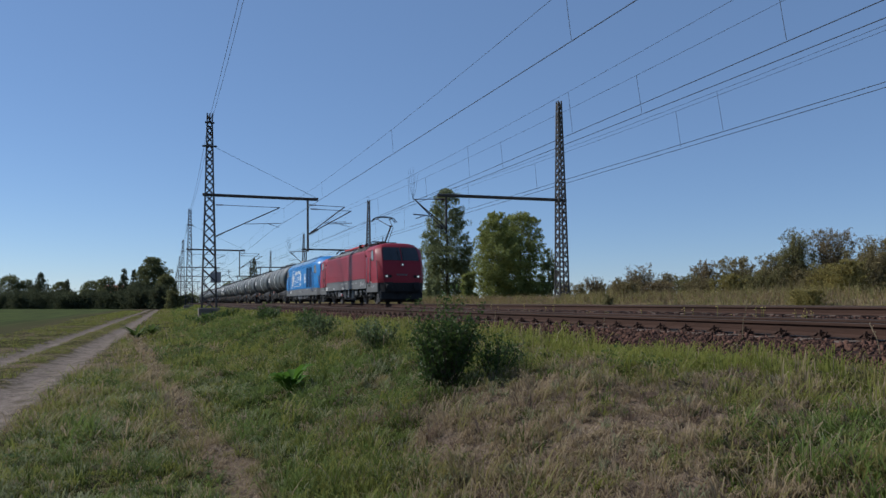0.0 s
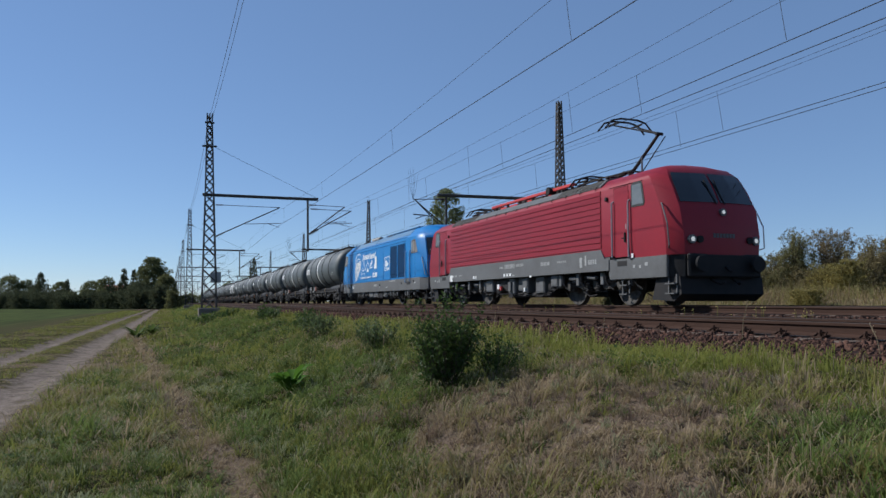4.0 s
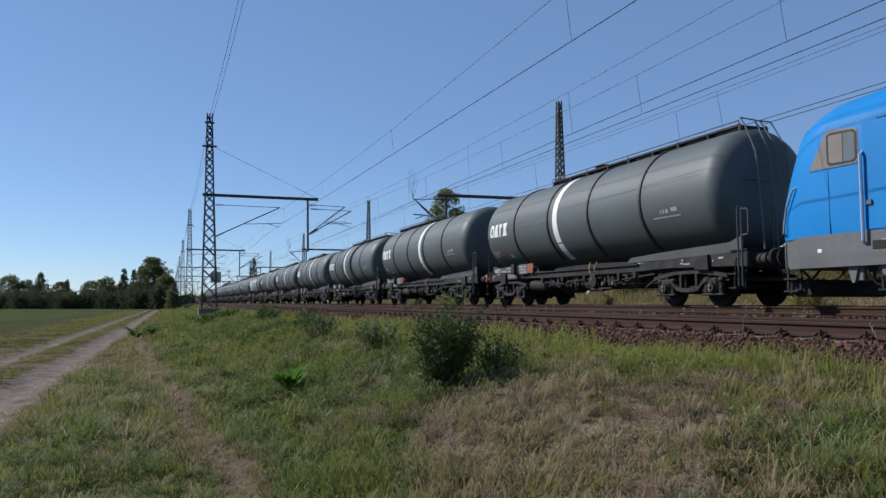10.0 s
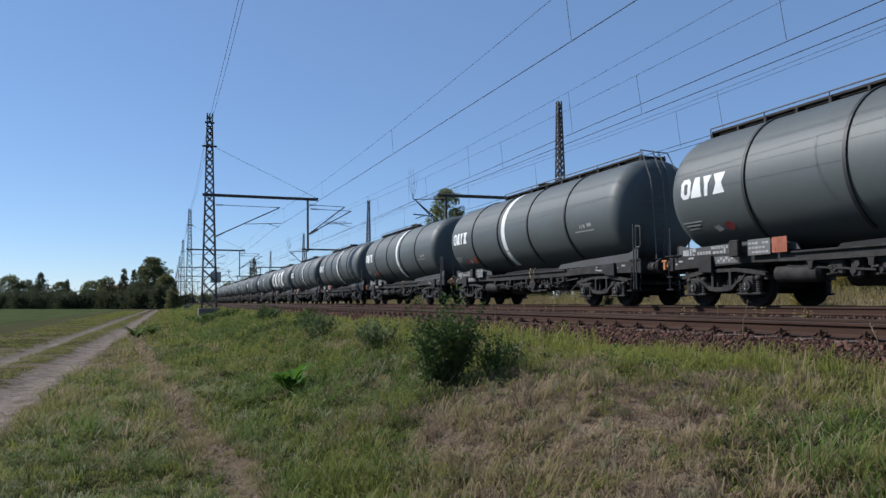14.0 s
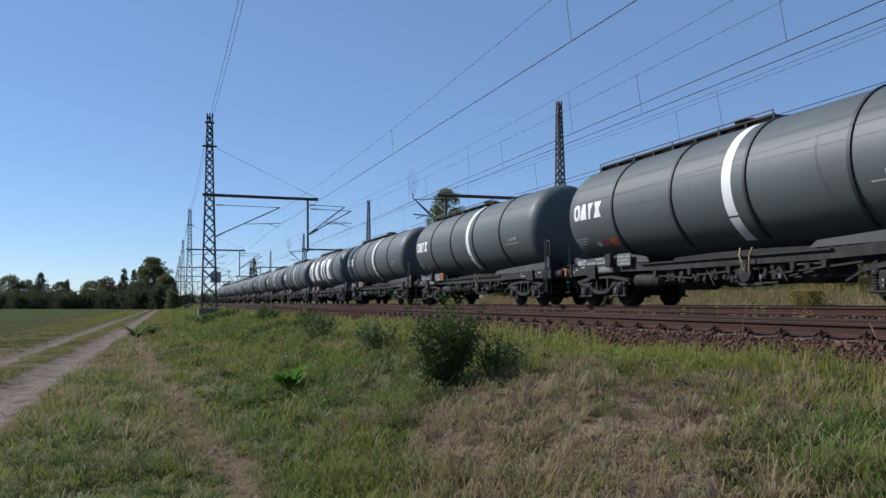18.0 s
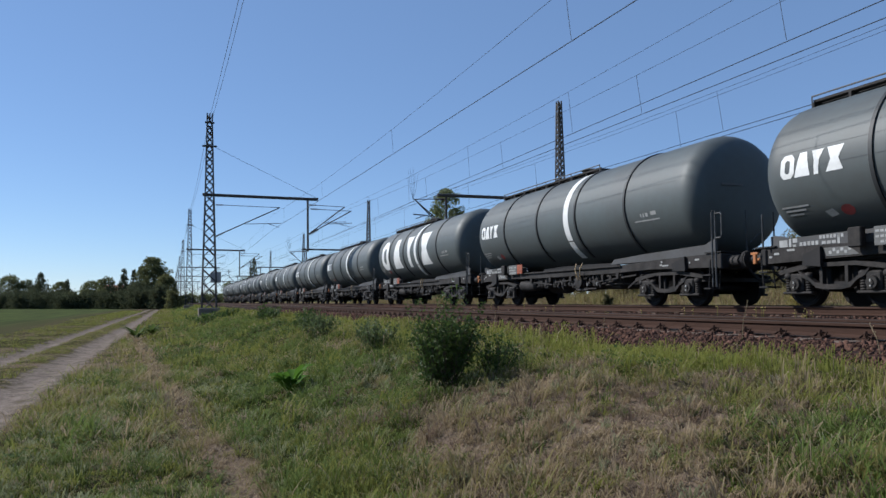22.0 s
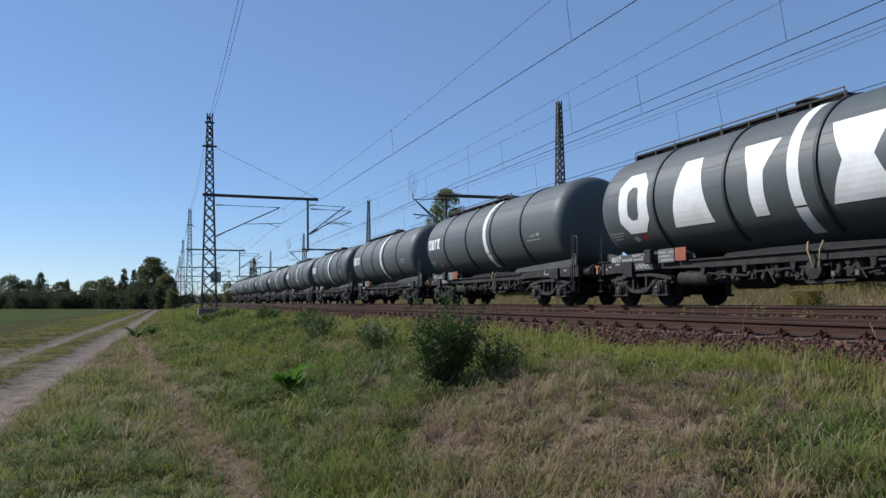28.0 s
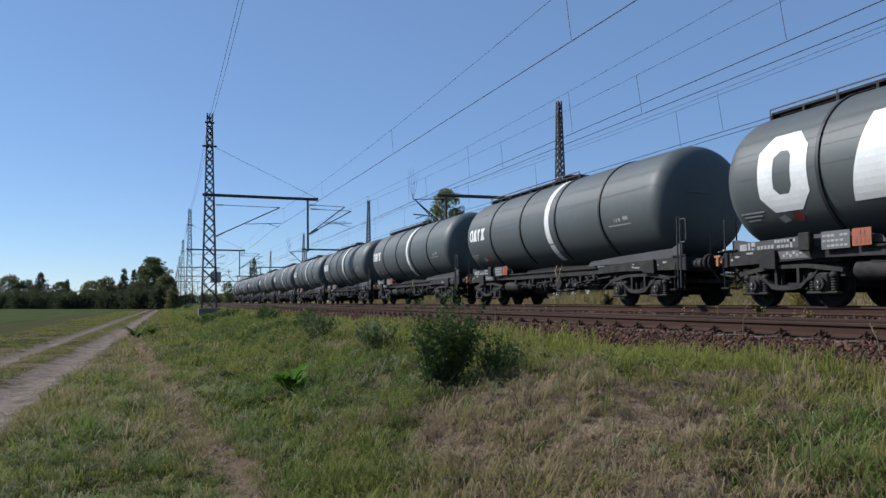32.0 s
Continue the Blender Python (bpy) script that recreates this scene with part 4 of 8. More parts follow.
    # equipment under the middle
    g = Geo().cyl((-3.75, -0.85, 0.7), (-2.65, -0.85, 0.7), 0.2, n=16)
    g.cyl((-3.83, -0.85, 0.7), (-3.75, -0.85, 0.7), 0.12, 0.2, n=16)
    g.cyl((-2.65, -0.85, 0.7), (-2.57, -0.85, 0.7), 0.2, 0.12, n=16)
    part("air_tank", g, M["frame"], root, smooth=35)
    g = Geo().box(1.6, 2.5, -0.75, 0.2, 0.5, 0.92, c=0.05)
    part("valve_box", g, M["bogie"], root)
    g = Geo().cyl((0.6, -0.95, 0.75), (0.6, 0.9, 0.75), 0.14, n=14)
    g.lathe([(-1.12, 0.05), (-1.1, 0.2), (-1.02, 0.2), (-1.0, 0.1)], (0.6, 0, 0.75), "y", 16)
    part("outlet_pipe", g, M["bogie"], root, smooth=35)
    for x in (-2.75, -1.35, 0.05, 1.95, 2.75):
        g = Geo().prism([(x - 0.13, 0.97), (x + 0.13, 0.97), (x + 0.06, 0.9), (x + 0.05, 0.78), (x - 0.05, 0.78), (x - 0.06, 0.9)], -1.07, -1.01)
        part("bracket", g, M["frame"], root)
    # brake cylinder, reservoirs and pipes round the centre sill
    g = Geo().cyl((-2.3, -0.35, 0.66), (-1.2, -0.35, 0.66), 0.25, n=16)
    g.cyl((-1.2, -0.35, 0.66), (-0.9, -0.35, 0.66), 0.25, 0.1, n=16)
    part("brake_cylinder", g, M["dark"], root, smooth=35)
    g = Geo().cyl((-0.75, -0.3, 0.7), (0.1, -0.3, 0.7), 0.24, n=16)
    part("reservoir", g, M["dark"], root, smooth=35)
    g = Geo().box(-2.4, 2.0, -0.1, 0.3, 0.52, 0.92, c=0.04)
    part("pipe_casing", g, M["dark"], root)
    for x, w, z0 in ((-2.2, 0.36, 0.62), (-1.75, 0.28, 0.56), (-0.55, 0.3, 0.6), (0.15, 0.34, 0.52), (1.45, 0.4, 0.56)):
        g = Geo().box(x - w / 2, x + w / 2, -0.98, -0.72, z0, 0.96, c=0.04)
        g.cyl((x - 0.05, -1.01, z0 + 0.14), (x - 0.05, -0.97, z0 + 0.14), 0.07, n=10)
        part("brake_valve", g, M["bogie"], root)
    g = Geo().tube([(-3.6, -0.8, 0.62), (3.4, -0.8, 0.62)], 0.025, 6)
    part("brake_rod", g, M["bogie"], root)
    for dx in (0, 0.35):
        g = Geo().tube([(0.5 + dx * 1.1, -1.1, 1.32), (0.55 + dx * 0.9, -1.18, 1.15), (0.62 + dx * 0.65, -1.18, 0.98), (0.66 + dx * 0.4, -1.14, 0.8)], 0.018, 6)
        part("earth_cable", g, M["cable_tan"], root, "tan earthing cable")
    for x in (0.7, 1.0, 1.55):
        part("valve_label", Geo().box(x - 0.05, x + 0.05, -1.02, -0.95, 0.6, 0.7, c=0.01), M["lgrey"], root)
    for s in (-1, 1):
        g = Geo().prism([(-2.4, 1.1), (2.5, 1.1), (2.3, 1.26), (0.8, 1.3), (-0.8, 1.3), (-2.2, 1.26)], s * 0.82, s * 0.7)
        part("cradle", g, M["dark"], root, "black cradle under the tank's middle")
    for x, z0, z1, w, y in ((-2.95, 0.62, 0.92, 0.16, -0.98), (-1.2, 0.6, 0.93, 0.2, -0.96), (-0.85, 0.55, 0.8, 0.1, -1.0), (-0.2, 0.62, 0.92, 0.24, -0.94), (0.25, 0.58, 0.86, 0.1, -1.0), (1.1, 0.6, 0.9, 0.12, -0.98), (2.75, 0.66, 0.92, 0.18, -0.9)):
        g = Geo().box(x - w / 2, x + w / 2, y, y + 0.22, z0, z1, c=0.02)
        g.cyl((x, y - 0.03, z0 + 0.1), (x, y, z0 + 0.1), 0.05, n=8)
        part("valve", g, M["bogie"], root)
    for x0_, z0_, x1_, z1_ in ((-3.4, 0.86, -1.3, 0.7), (-1.1, 0.78, 0.9, 0.84), (0.3, 0.52, 1.5, 0.52), (1.3, 0.7, 3.6, 0.86), (-0.8, 0.95, -0.5, 0.5), (1.5, 0.95, 1.75, 0.55), (3.2, 0.5, 3.9, 0.86)):
        part("brake_lever", Geo().bar((x0_, -0.99, z0_), (x1_, -0.99, z1_), 0.04), M["bogie"], root)
    for k, x in enumerate((-2.3, -1.7, -0.45, 0.05, 0.45, 1.35, 1.9, 2.3)):
        z = 0.78 + 0.05 * (k % 3)
        g = Geo().cyl((x, -1.02, z), (x, -0.85, z), 0.05 + 0.015 * (k % 2), n=10)
        g.cyl((x - 0.12, -0.98, z - 0.14), (x + 0.14, -0.98, z - 0.1), 0.022, n=6)
        part("pipe_joint", g, M["frame"] if k % 2 else M["bogie"], root, smooth=35)
    g = Geo().box(0.35, 1.05, -1.02, -0.7, 0.46, 0.5, c=0.01)
    g.bar((0.4, -1.0, 0.5), (0.45, -1.0, 0.9), 0.03)
    g.bar((1.0, -1.0, 0.5), (0.95, -1.0, 0.9), 0.03)
    part("outlet_tray", g, M["bogie"], root)
    # data plates on the rear end
    if high_plate:
        skin_patch([rect(-4.62, -4.22, 1.74, 1.98)], tank, "hazard_plate", M["orange"], "worn orange plate on the tank's side", lift=0.012)
    else:
        g = Geo().box(-3.62, -3.21, -1.2, -1.18, 1.15, 1.48)
        g.box(-3.62, -3.21, -1.204, -1.2, 1.308, 1.322, k=1)
        plate = part("hazard_plate", g, [M["orange"], M["plate_print"]], root, "orange hazard plate with worn dark print")
        for n, z in ((2, 1.355), (4, 1.19)):
            for k in range(n):
                part("number_bar", Geo().box(-3.415 + (k - n / 2) * 0.085 + 0.012, -3.415 + (k - n / 2) * 0.085 + 0.07, -1.207, -1.204, z, z + 0.085), M["plate_print"], plate)
    g = Geo().box(-4.34, -3.68, -1.19, -1.17, 1.13, 1.48)
    for k in range(6):
        for q in range(3):
            if (k * 5 + q * 3) % 7 != 0:
                g.box(-4.31 + k * 0.1, -4.235 + k * 0.1, -1.194, -1.19, 1.17 + q * 0.1, 1.215 + q * 0.1, k=1)
    part("data_panel", g, [M["panel_grey"], M["print"]], root, "grey data panel with small white print")
    g = Geo().box(-4.83, -4.53, -1.3, -1.16, 1.12, 1.5, c=0.02)
    part("label_box", g, M["bogie"], root)
    prints = [(-6.72, -6.5, 1.24, 1.4), (-6.46, -6.4, 1.24, 1.42), (-6.36, -6.24, 1.33, 1.42), (-6.36, -6.28, 1.24, 1.29), (-5.25, -5.19, 1.24, 1.42), (-4.98, -4.92, 1.28, 1.42)]
    prints += [(-6.18 + 0.1 * k, -6.11 + 0.1 * k, 1.25, 1.33) for k in range(5)] + [(-5.68 + 0.085 * k, -5.62 + 0.085 * k, 1.36, 1.43) for k in range(7)] + [(-5.62 + 0.12 * k, -5.53 + 0.12 * k, 1.25, 1.31) for k in range(3)]
    for a, b, z0, z1 in prints:
        part("small_print", Geo().box(a, b, -1.068, -1.064, z0, z1), M["print"], root)
    g = Geo().prism([(-5.5, 1.0), (-4.75, 1.0), (-4.98, 1.17), (-5.58, 1.17)], -1.088, -1.082)
    board = part("brake_board", g, M["panel_grey"], root, "grey board with pale print")
    for k in range(6):
        part("small_print", Geo().box(-5.44 + k * 0.09, -5.38 + k * 0.09, -1.092, -1.088, 1.04 + 0.05 * (k % 2), 1.1 + 0.05 * (k % 2)), M["print"], board)
    for a, b, z in ((-7.0, -6.93, 1.04), (-6.86, -6.72, 1.1), (-6.5, -6.3, 1.16), (6.2, 6.36, 1.12), (4.8, 4.88, 1.05), (4.84, 4.9, 1.13), (5.98, 6.02, 1.06)):
        part("small_print", Geo().box(a, b, -1.088, -1.084, z, z + 0.045), M["print"], root)
    g = Geo().box(4.9, 5.15, -1.088, -1.084, 1.03, 1.07)
    part("small_print", g, M["print"], root)
    return root


PITCH, FIRST = 15.64, 94.5
plain = tank_wagon("plain")
front = tank_wagon("first")
wagons = [front, plain, tank_wagon("first", True), tank_wagon("plain", True)] + [copy_thing(plain, pose(0, 0, 0)) for i in range(2)] + [tank_wagon("big")] + [copy_thing(plain, pose(0, 0, 0)) for i in range(9)]


# ---- locomotive bodies ----
def hull(stations, section):
    """Rings along x; a station is (x, half width factor, height factor over the lowest point, top limit)."""
    rings = []
    for x, w, top in stations:
        full = max(z for _, z in section)
        base = min(z for _, z in section)
        rings.append([(x, y * w, base + (z - base) * (top - base) / (full - base)) for y, z in section])
    return rings


def cab_shell(levels, xc, e, start):
    """A cab end from level outlines; a level is (z, half width, corner x, front half width, front x, nose x)."""
    rings = []
    for z, w, cx, fw, fx, nx in levels:
        half = [(start, -w), (cx, -w), ((cx + fx) / 2 + 0.02, -(w + fw) / 2 - 0.015), (fx, -fw), (nx, -0.45 * fw)]
        rings.append([(xc + e * x, y, z) for x, y in half + [(x, -y) for x, y in half[::-1]]])
    return Geo().loft(rings)


def at_level(levels, z):
    """The outline values at a height between two levels."""
    zs = [v[0] for v in levels]
    return [float(np.interp(z, zs, [v[k] for v in levels])) for k in range(1, 6)]


def front_glass(levels, xc, e, z0, z1, inset=0.05, parts=((-1, 1),)):
    """A pane that follows the cab's front between two heights."""
    g = Geo()
    for a, b in parts:
        lo, hi = [], []
        for z in np.linspace(z0, z1, 5):
            w, cx, fw, fx, nx = at_level(levels, z)
            ys = [a + (b - a) * k / 4 for k in range(5)]
            row = []
            for u in ys:
                y = u * (fw - inset)
                x = float(np.interp(abs(y), [0, 0.45 * fw, fw], [nx, nx, fx]))
                row.append((x, y))
            lo.append([(xc + e * (x - 0.03), y, z) for x, y in row])
            hi.append([(xc + e * (x + 0.022), y, z) for x, y in row])
        rings = []
        for r0, r1 in zip(lo, hi):
            rings.append(r1 + r0[::-1])
        g.loft(rings)
    return g


def side_plate(root, name, mat, outline, y, t=0.012, label="", depth=0.0):
    """A flat plate on both body sides, given by its outline in x and z."""
    made = []
    for s in (-1, 1):
        g = Geo().prism(outline, s * (y - 0.02), s * (y + t))
        made.append(part(name, g, mat, root, label))
    return made


def handrail(root, x, z0, z1, y, mat, r=0.02):
    for s in (-1, 1):
        g = Geo().tube([(x, s * y, z0), (x, s * (y + 0.07), z0 + 0.05), (x, s * (y + 0.07), z1 - 0.05), (x, s * y, z1)], r, 6)
        part("handrail", g, mat, root)


def mirrored(outline, e):
    return [(e * x, z) for x, z in (outline if e > 0 else outline[::-1])]


def cab_steps(root, x, mat, y=1.3):
    for s in (-1, 1):
        g = Geo()
        for a in (-0.16, 0.16):
            g.box(x + a - 0.02, x + a + 0.02, s * y - 0.02, s * y + 0.02, 0.3, 0.8)
        for z in (0.3, 0.55):
            g.box(x - 0.18, x + 0.18, s * y - 0.12, s * y + 0.05, z, z + 0.03)
        part("step", g, mat, root)


def pantograph(root, x, raised, mat):
    """Single-arm current collector on four insulators."""
    base = Geo()
    for a in (-0.55, 0.55):
        base.cyl((x + a, -0.55, 4.0), (x + a, 0.55, 4.0), 0.03, n=6)
    for b in (-0.5, 0.5):
        base.cyl((x - 0.75, b, 4.0), (x + 0.75, b, 4.0), 0.03, n=6)
    ob = part("pantograph", base, mat, root, "dark raised current collector" if raised else "dark lowered current collector")
    for a in (-0.6, 0.6):
        for b in (-0.5, 0.5):
            g = Geo()
            for i in range(5):
                g.lathe([(3.72 + i * 0.055, 0.04), (3.74 + i * 0.055, 0.08), (3.755 + i * 0.055, 0.08), (3.775 + i * 0.055, 0.04)], (x + a, b, 0), "z", 10)
            part("insulator", g, M["insul"], ob, smooth=40)
    if raised:
        knee, head = (x + 1.35, 0, 5.0), (x - 0.35, 0, 5.72)
    else:
        knee, head = (x + 1.4, 0, 4.12), (x - 0.5, 0, 4.2)
    g = Geo().cyl((x - 0.1, 0, 4.03), knee, 0.055, 0.045, n=8)
    g.cyl((x + 0.35, 0.1, 4.03), (knee[0] + 0.15, 0.1, knee[2] - 0.1), 0.018, n=6)
    part("lower_arm", g, mat, ob)
    g = Geo()
    for b in (-1, 1):
        g.cyl((knee[0], b * 0.08, knee[2]), (head[0], b * 0.42, head[2] - 0.12), 0.025, n=6)
    g.cyl((knee[0], -0.12, knee[2]), (knee[0], 0.12, knee[2]), 0.05, n=8)
    part("upper_arm", g, mat, ob)
    g = Geo()
    for a in (-0.2, 0.2):
        pts = [(head[0] + a, -0.85, head[2] - 0.28), (head[0] + a, -0.62, head[2] - 0.02), (head[0] + a, -0.3, head[2] + 0.06), (head[0] + a, 0.3, head[2] + 0.06), (head[0] + a, 0.62, head[2] - 0.02), (head[0] + a, 0.85, head[2] - 0.28)]
        g.tube(pts, 0.03, 6)
    for b in (-0.42, 0.42):
        g.cyl((head[0] - 0.28, b, head[2] - 0.08), (head[0] + 0.28, b, head[2] - 0.08), 0.03, n=6)
    part("collector_head", g, mat, ob)
    return ob


def loco_red():
    root = thing("electric_locomotive", "red and grey electric locomotive with ribbed sides", "locomotive")
    sec = [(-1.46, 1.4), (-1.48, 1.6), (-1.48, 3.32), (-1.42, 3.46), (-1.16, 3.68), (-0.8, 3.78), (0, 3.82), (0.8, 3.78), (1.16, 3.68), (1.42, 3.46), (1.48, 3.32), (1.48, 1.6), (1.46, 1.4)]
    XC = -0.33
    g = Geo().loft(hull([(x + XC, 1.0, 3.82) for x in (-7.5, -5.0, -2.5, 0, 2.5, 5.0, 7.5)], sec))
    part("body", g, M["red"], root, "red painted body shell", smooth=32)
    cab = ((1.3, 1.46, 9.14, 1.16, 9.5, 9.6), (1.8, 1.48, 9.14, 1.2, 9.52, 9.62), (2.5, 1.48, 8.98, 1.22, 9.4, 9.5), (3.0, 1.48, 8.76, 1.2, 9.14, 9.24), (3.32, 1.48, 8.58, 1.17, 8.94, 9.04), (3.46, 1.42, 8.42, 1.14, 8.84, 8.95), (3.68, 1.16, 8.24, 1.0, 8.6, 8.72), (3.78, 0.8, 8.05, 0.72, 8.35, 8.5), (3.82, 0.1, 7.6, 0.09, 7.7, 7.75))
    low = ((0.74, 1.44, 9.1, 1.14, 9.45, 9.5), (1.0, 1.465, 9.13, 1.15, 9.48, 9.56), (1.3, 1.468, 9.145, 1.165, 9.505, 9.605))
    for e in (-1, 1):
        part("cab_shell", cab_shell(cab, XC, e, 7.5), M["red"], root, "red cab end", smooth=25)
        part("cab_apron", cab_shell([(z, w, cx - 0.02, w - 0.06, cx, cx) for z, w, cx, fw, fx, nx in low], XC, e, 6.5), M["lgrey"], root, "grey lower cab apron", smooth=25)
        part("front_skirt", cab_shell([(z, w - 0.03, cx - 0.1, fw, fx, nx) for z, w, cx, fw, fx, nx in low], XC, e, 8.9), M["dark"], root, "black lower front", smooth=25)
        part("buffer_beam", Geo().box(XC + e * 9.56 - 0.06, XC + e * 9.56 + 0.06, -1.14, 1.14, 0.72, 1.32, c=0.04), M["dark"], root)
        g = Geo().prism([(XC + e * 8.3, 0.16), (XC + e * 9.2, 0.12), (XC + e * 9.5, 0.3), (XC + e * 9.45, 0.74), (XC + e * 8.5, 0.74)], -1.3, 1.3)
        part("snow_plough", g, M["dark"], root)
    g = Geo().box(-6.55, 6.2, -1.44, 1.44, 1.0, 1.5)
    part("underframe", g, M["lgrey"], root)
    side_plate(root, "side_band", M["lgrey"], [(-6.98, 1.0), (-6.98, 1.31), (-6.75, 1.36), (-6.58, 1.62), (5.8, 1.62), (5.97, 1.36), (6.2, 1.31), (6.2, 1.0)], 1.48, 0.012, "grey band along the lower side")
    for i in range(10):
        z = 1.66 + i * 0.172
        for s in (-1, 1):
            g = Geo()
            g.loft([[(x, s * 1.47, z), (x, s * 1.503, z + 0.003), (x, s * 1.503, z + 0.136), (x, s * 1.47, z + 0.139)] for x in (-6.56, 5.82)])
            part("rib", g, M["red"], root)
    for s in (-1, 1):
        # sloped grey roof panels with hooks
        g = Geo().loft([[(x, s * 1.425, 3.46), (x, s * 1.44, 3.5), (x, s * 1.16, 3.73), (x, s * 0.8, 3.83), (x, s * 0.75, 3.78)] for x in (-6.55, 5.75)])
        part("roof_panel", g, M["lgrey"], root, "grey sloped roof panel")
        for a, b in ((-6.5, -5.35), (-5.25, -3.95), (3.1, 4.4), (4.5, 5.6)):
            g = Geo()
            for k in range(7):
                u = k / 7
                y0, z0 = 1.43 - 0.26 * u, 3.525 + 0.21 * u
                g.box(a, b, min(s * y0, s * (y0 - 0.02)), max(s * y0, s * (y0 - 0.02)), z0, z0 + 0.018)
            part("roof_grille", g, M["grille"], root)
        for k in range(14):
            x = -6.2 + k * 0.9
            part("roof_hook", Geo().cyl((x, s * 1.47, 3.4), (x + 0.06, s * 1.45, 3.5), 0.011, n=5), M["dark"], root)
    # roof gear
    g = Geo().box(-4.0, 2.75, -0.62, -0.5, 4.02, 4.12, c=0.01)
    g.box(-4.0, 0.6, -0.2, -0.1, 4.0, 4.08)
    part("bus_bar", g, M["red_trim"], root, "bright red roof conductor bar")
    for i, x in enumerate((-3.6, -2.5, -1.4, -0.3, 0.8, 1.7, 2.6)):
        g = Geo()
        for k in range(5):
            g.lathe([(3.76 + k * 0.05, 0.04), (3.775 + k * 0.05, 0.075), (3.79 + k * 0.05, 0.075), (3.805 + k * 0.05, 0.04)], (x, -0.56, 0), "z", 10)
        part("insulator", g, M["insul"], root, smooth=40)
    for a, b, w, h in ((-2.2, -1.5, 0.3, 0.3), (-0.8, 0.1, 0.35, 0.26), (0.95, 1.5, 0.3, 0.34), (2.0, 2.8, 0.4, 0.22), (-7.3, -6.8, 0.3, 0.2)):
        g = Geo().box(a, b, -w, w, 3.8, 3.8 + h, c=0.04)
        part("roof_box", g, M["dark"], root)
    g = Geo().cyl((1.2, -0.75, 4.05), (1.2, -0.45, 4.05), 0.14, n=14)
    part("drum", g, M["dark"], root, smooth=35)
    pantograph(root, 5.3, True, M["dark"])
    pantograph(root, -5.6, False, M["dark"])
    pantograph(root, 3.6, False, M["dark"])
    g = Geo().cyl((6.5, -0.5, 3.7), (6.5, -0.5, 4.35), 0.035, 0.02, n=6)
    part("aerial", g, M["lgrey"], root)
    # cabs
    for e in (-1, 1):
        def X(x):
            return XC + e * x

        def side(outline, y0, y1, mat, name, parent, label=""):
            g = Geo().prism([(XC + x, z) for x, z in mirrored(outline, e)], y0, y1)
            return part(name, g, mat, parent, label)
        for s in (-1, 1):
            w = side([(7.68, 2.7), (7.68, 3.28), (7.78, 3.36), (8.12, 3.36), (8.2, 3.3), (8.3, 2.76), (8.24, 2.68), (7.76, 2.68)], s * 1.46, s * 1.489, M["rubber"], "side_window", root)
            side([(7.73, 2.74), (7.73, 3.29), (8.14, 3.29), (8.23, 2.74)], s * 1.487, s * 1.494, M["side_glass_reflection"], "pane", w)
            # door with its seam, handle and lock
            side([(6.83, 1.34), (6.83, 3.32), (7.55, 3.32), (7.55, 1.34)], s * 1.462, s * 1.483, M["red_seam"], "door_seam", root)
            d = side([(6.845, 1.355), (6.845, 3.305), (7.535, 3.305), (7.535, 1.355)], s * 1.464, s * 1.487, M["red"], "door", root)
            g = Geo().box(X(7.38) - 0.03, X(7.38) + 0.03, min(s * 1.485, s * 1.53), max(s * 1.485, s * 1.53), 1.75, 2.02, c=0.012)
            g.cyl((X(7.38), s * 1.5, 1.88), (X(7.28), s * 1.54, 1.86), 0.018, n=6)
            part("handle", g, M["dark"], d)
            part("sticker", Geo().box(X(7.42) - 0.02, X(7.42) + 0.02, min(s * 1.487, s * 1.49), max(s * 1.487, s * 1.49), 2.12, 2.26), M["print"], d)
            side([(6.95, 1.1), (6.95, 1.24), (7.4, 1.24), (7.4, 1.1)], s * 1.462, s * 1.475, M["dark"], "foothold", root)
            g = Geo().box(X(6.48) - 0.06, X(6.48) + 0.06, min(s * 1.48, s * 1.54), max(s * 1.48, s * 1.54), 3.0, 3.12, c=0.02)
            part("marker_lamp", g, M["dark"], root)
            # roof line of the cab
            part("roof_seam", Geo().box(min(X(6.6), X(8.2)), max(X(6.6), X(8.2)), min(s * 1.47, s * 1.486), max(s * 1.47, s * 1.486), 3.352, 3.364), M["red_seam"], root)
            for k, (xa, za) in enumerate(((8.02, 1.0), (8.32, 1.06), (7.75, 1.02))):
                part("printed_mark", Geo().box(X(xa) - 0.05 - 0.04 * (k == 1), X(xa) + 0.05, min(s * 1.468, s * 1.473), max(s * 1.468, s * 1.473), za, za + 0.09), M["print"], root)
        part("windscreen", front_glass(cab, XC, e, 2.66, 3.5, 0.06, ((-1, -0.03), (0.03, 1))), M["glass"], root, "dark windscreen")
        for y, lean in ((-0.12, -0.12), (0.14, -0.06)):
            g = Geo().tube([(X(9.47), y, 2.62), (X(9.36), y + lean * 0.4, 2.82), (X(9.12), y + lean, 3.3)], 0.02, 5)
            part("wiper", g, M["dark"], root)
        for y, z, r in ((-1.0, 1.68, 0.1), (1.0, 1.68, 0.1), (0, 2.4, 0.085)):
            x = 9.56 if z < 2 else 9.53
            g = Geo().cyl((X(x - 0.1), y, z), (X(x + 0.05), y, z), r + 0.015, n=18)
            h = part("headlight", g, M["lgrey"], root, smooth=35)
            g = Geo().cyl((X(x + 0.045), y, z), (X(x + 0.06), y, z), r * 0.6, n=16)
            part("lens", g, M["lamp_glow"] if e > 0 else M["glass"], h, "lit white lens" if e > 0 else "")
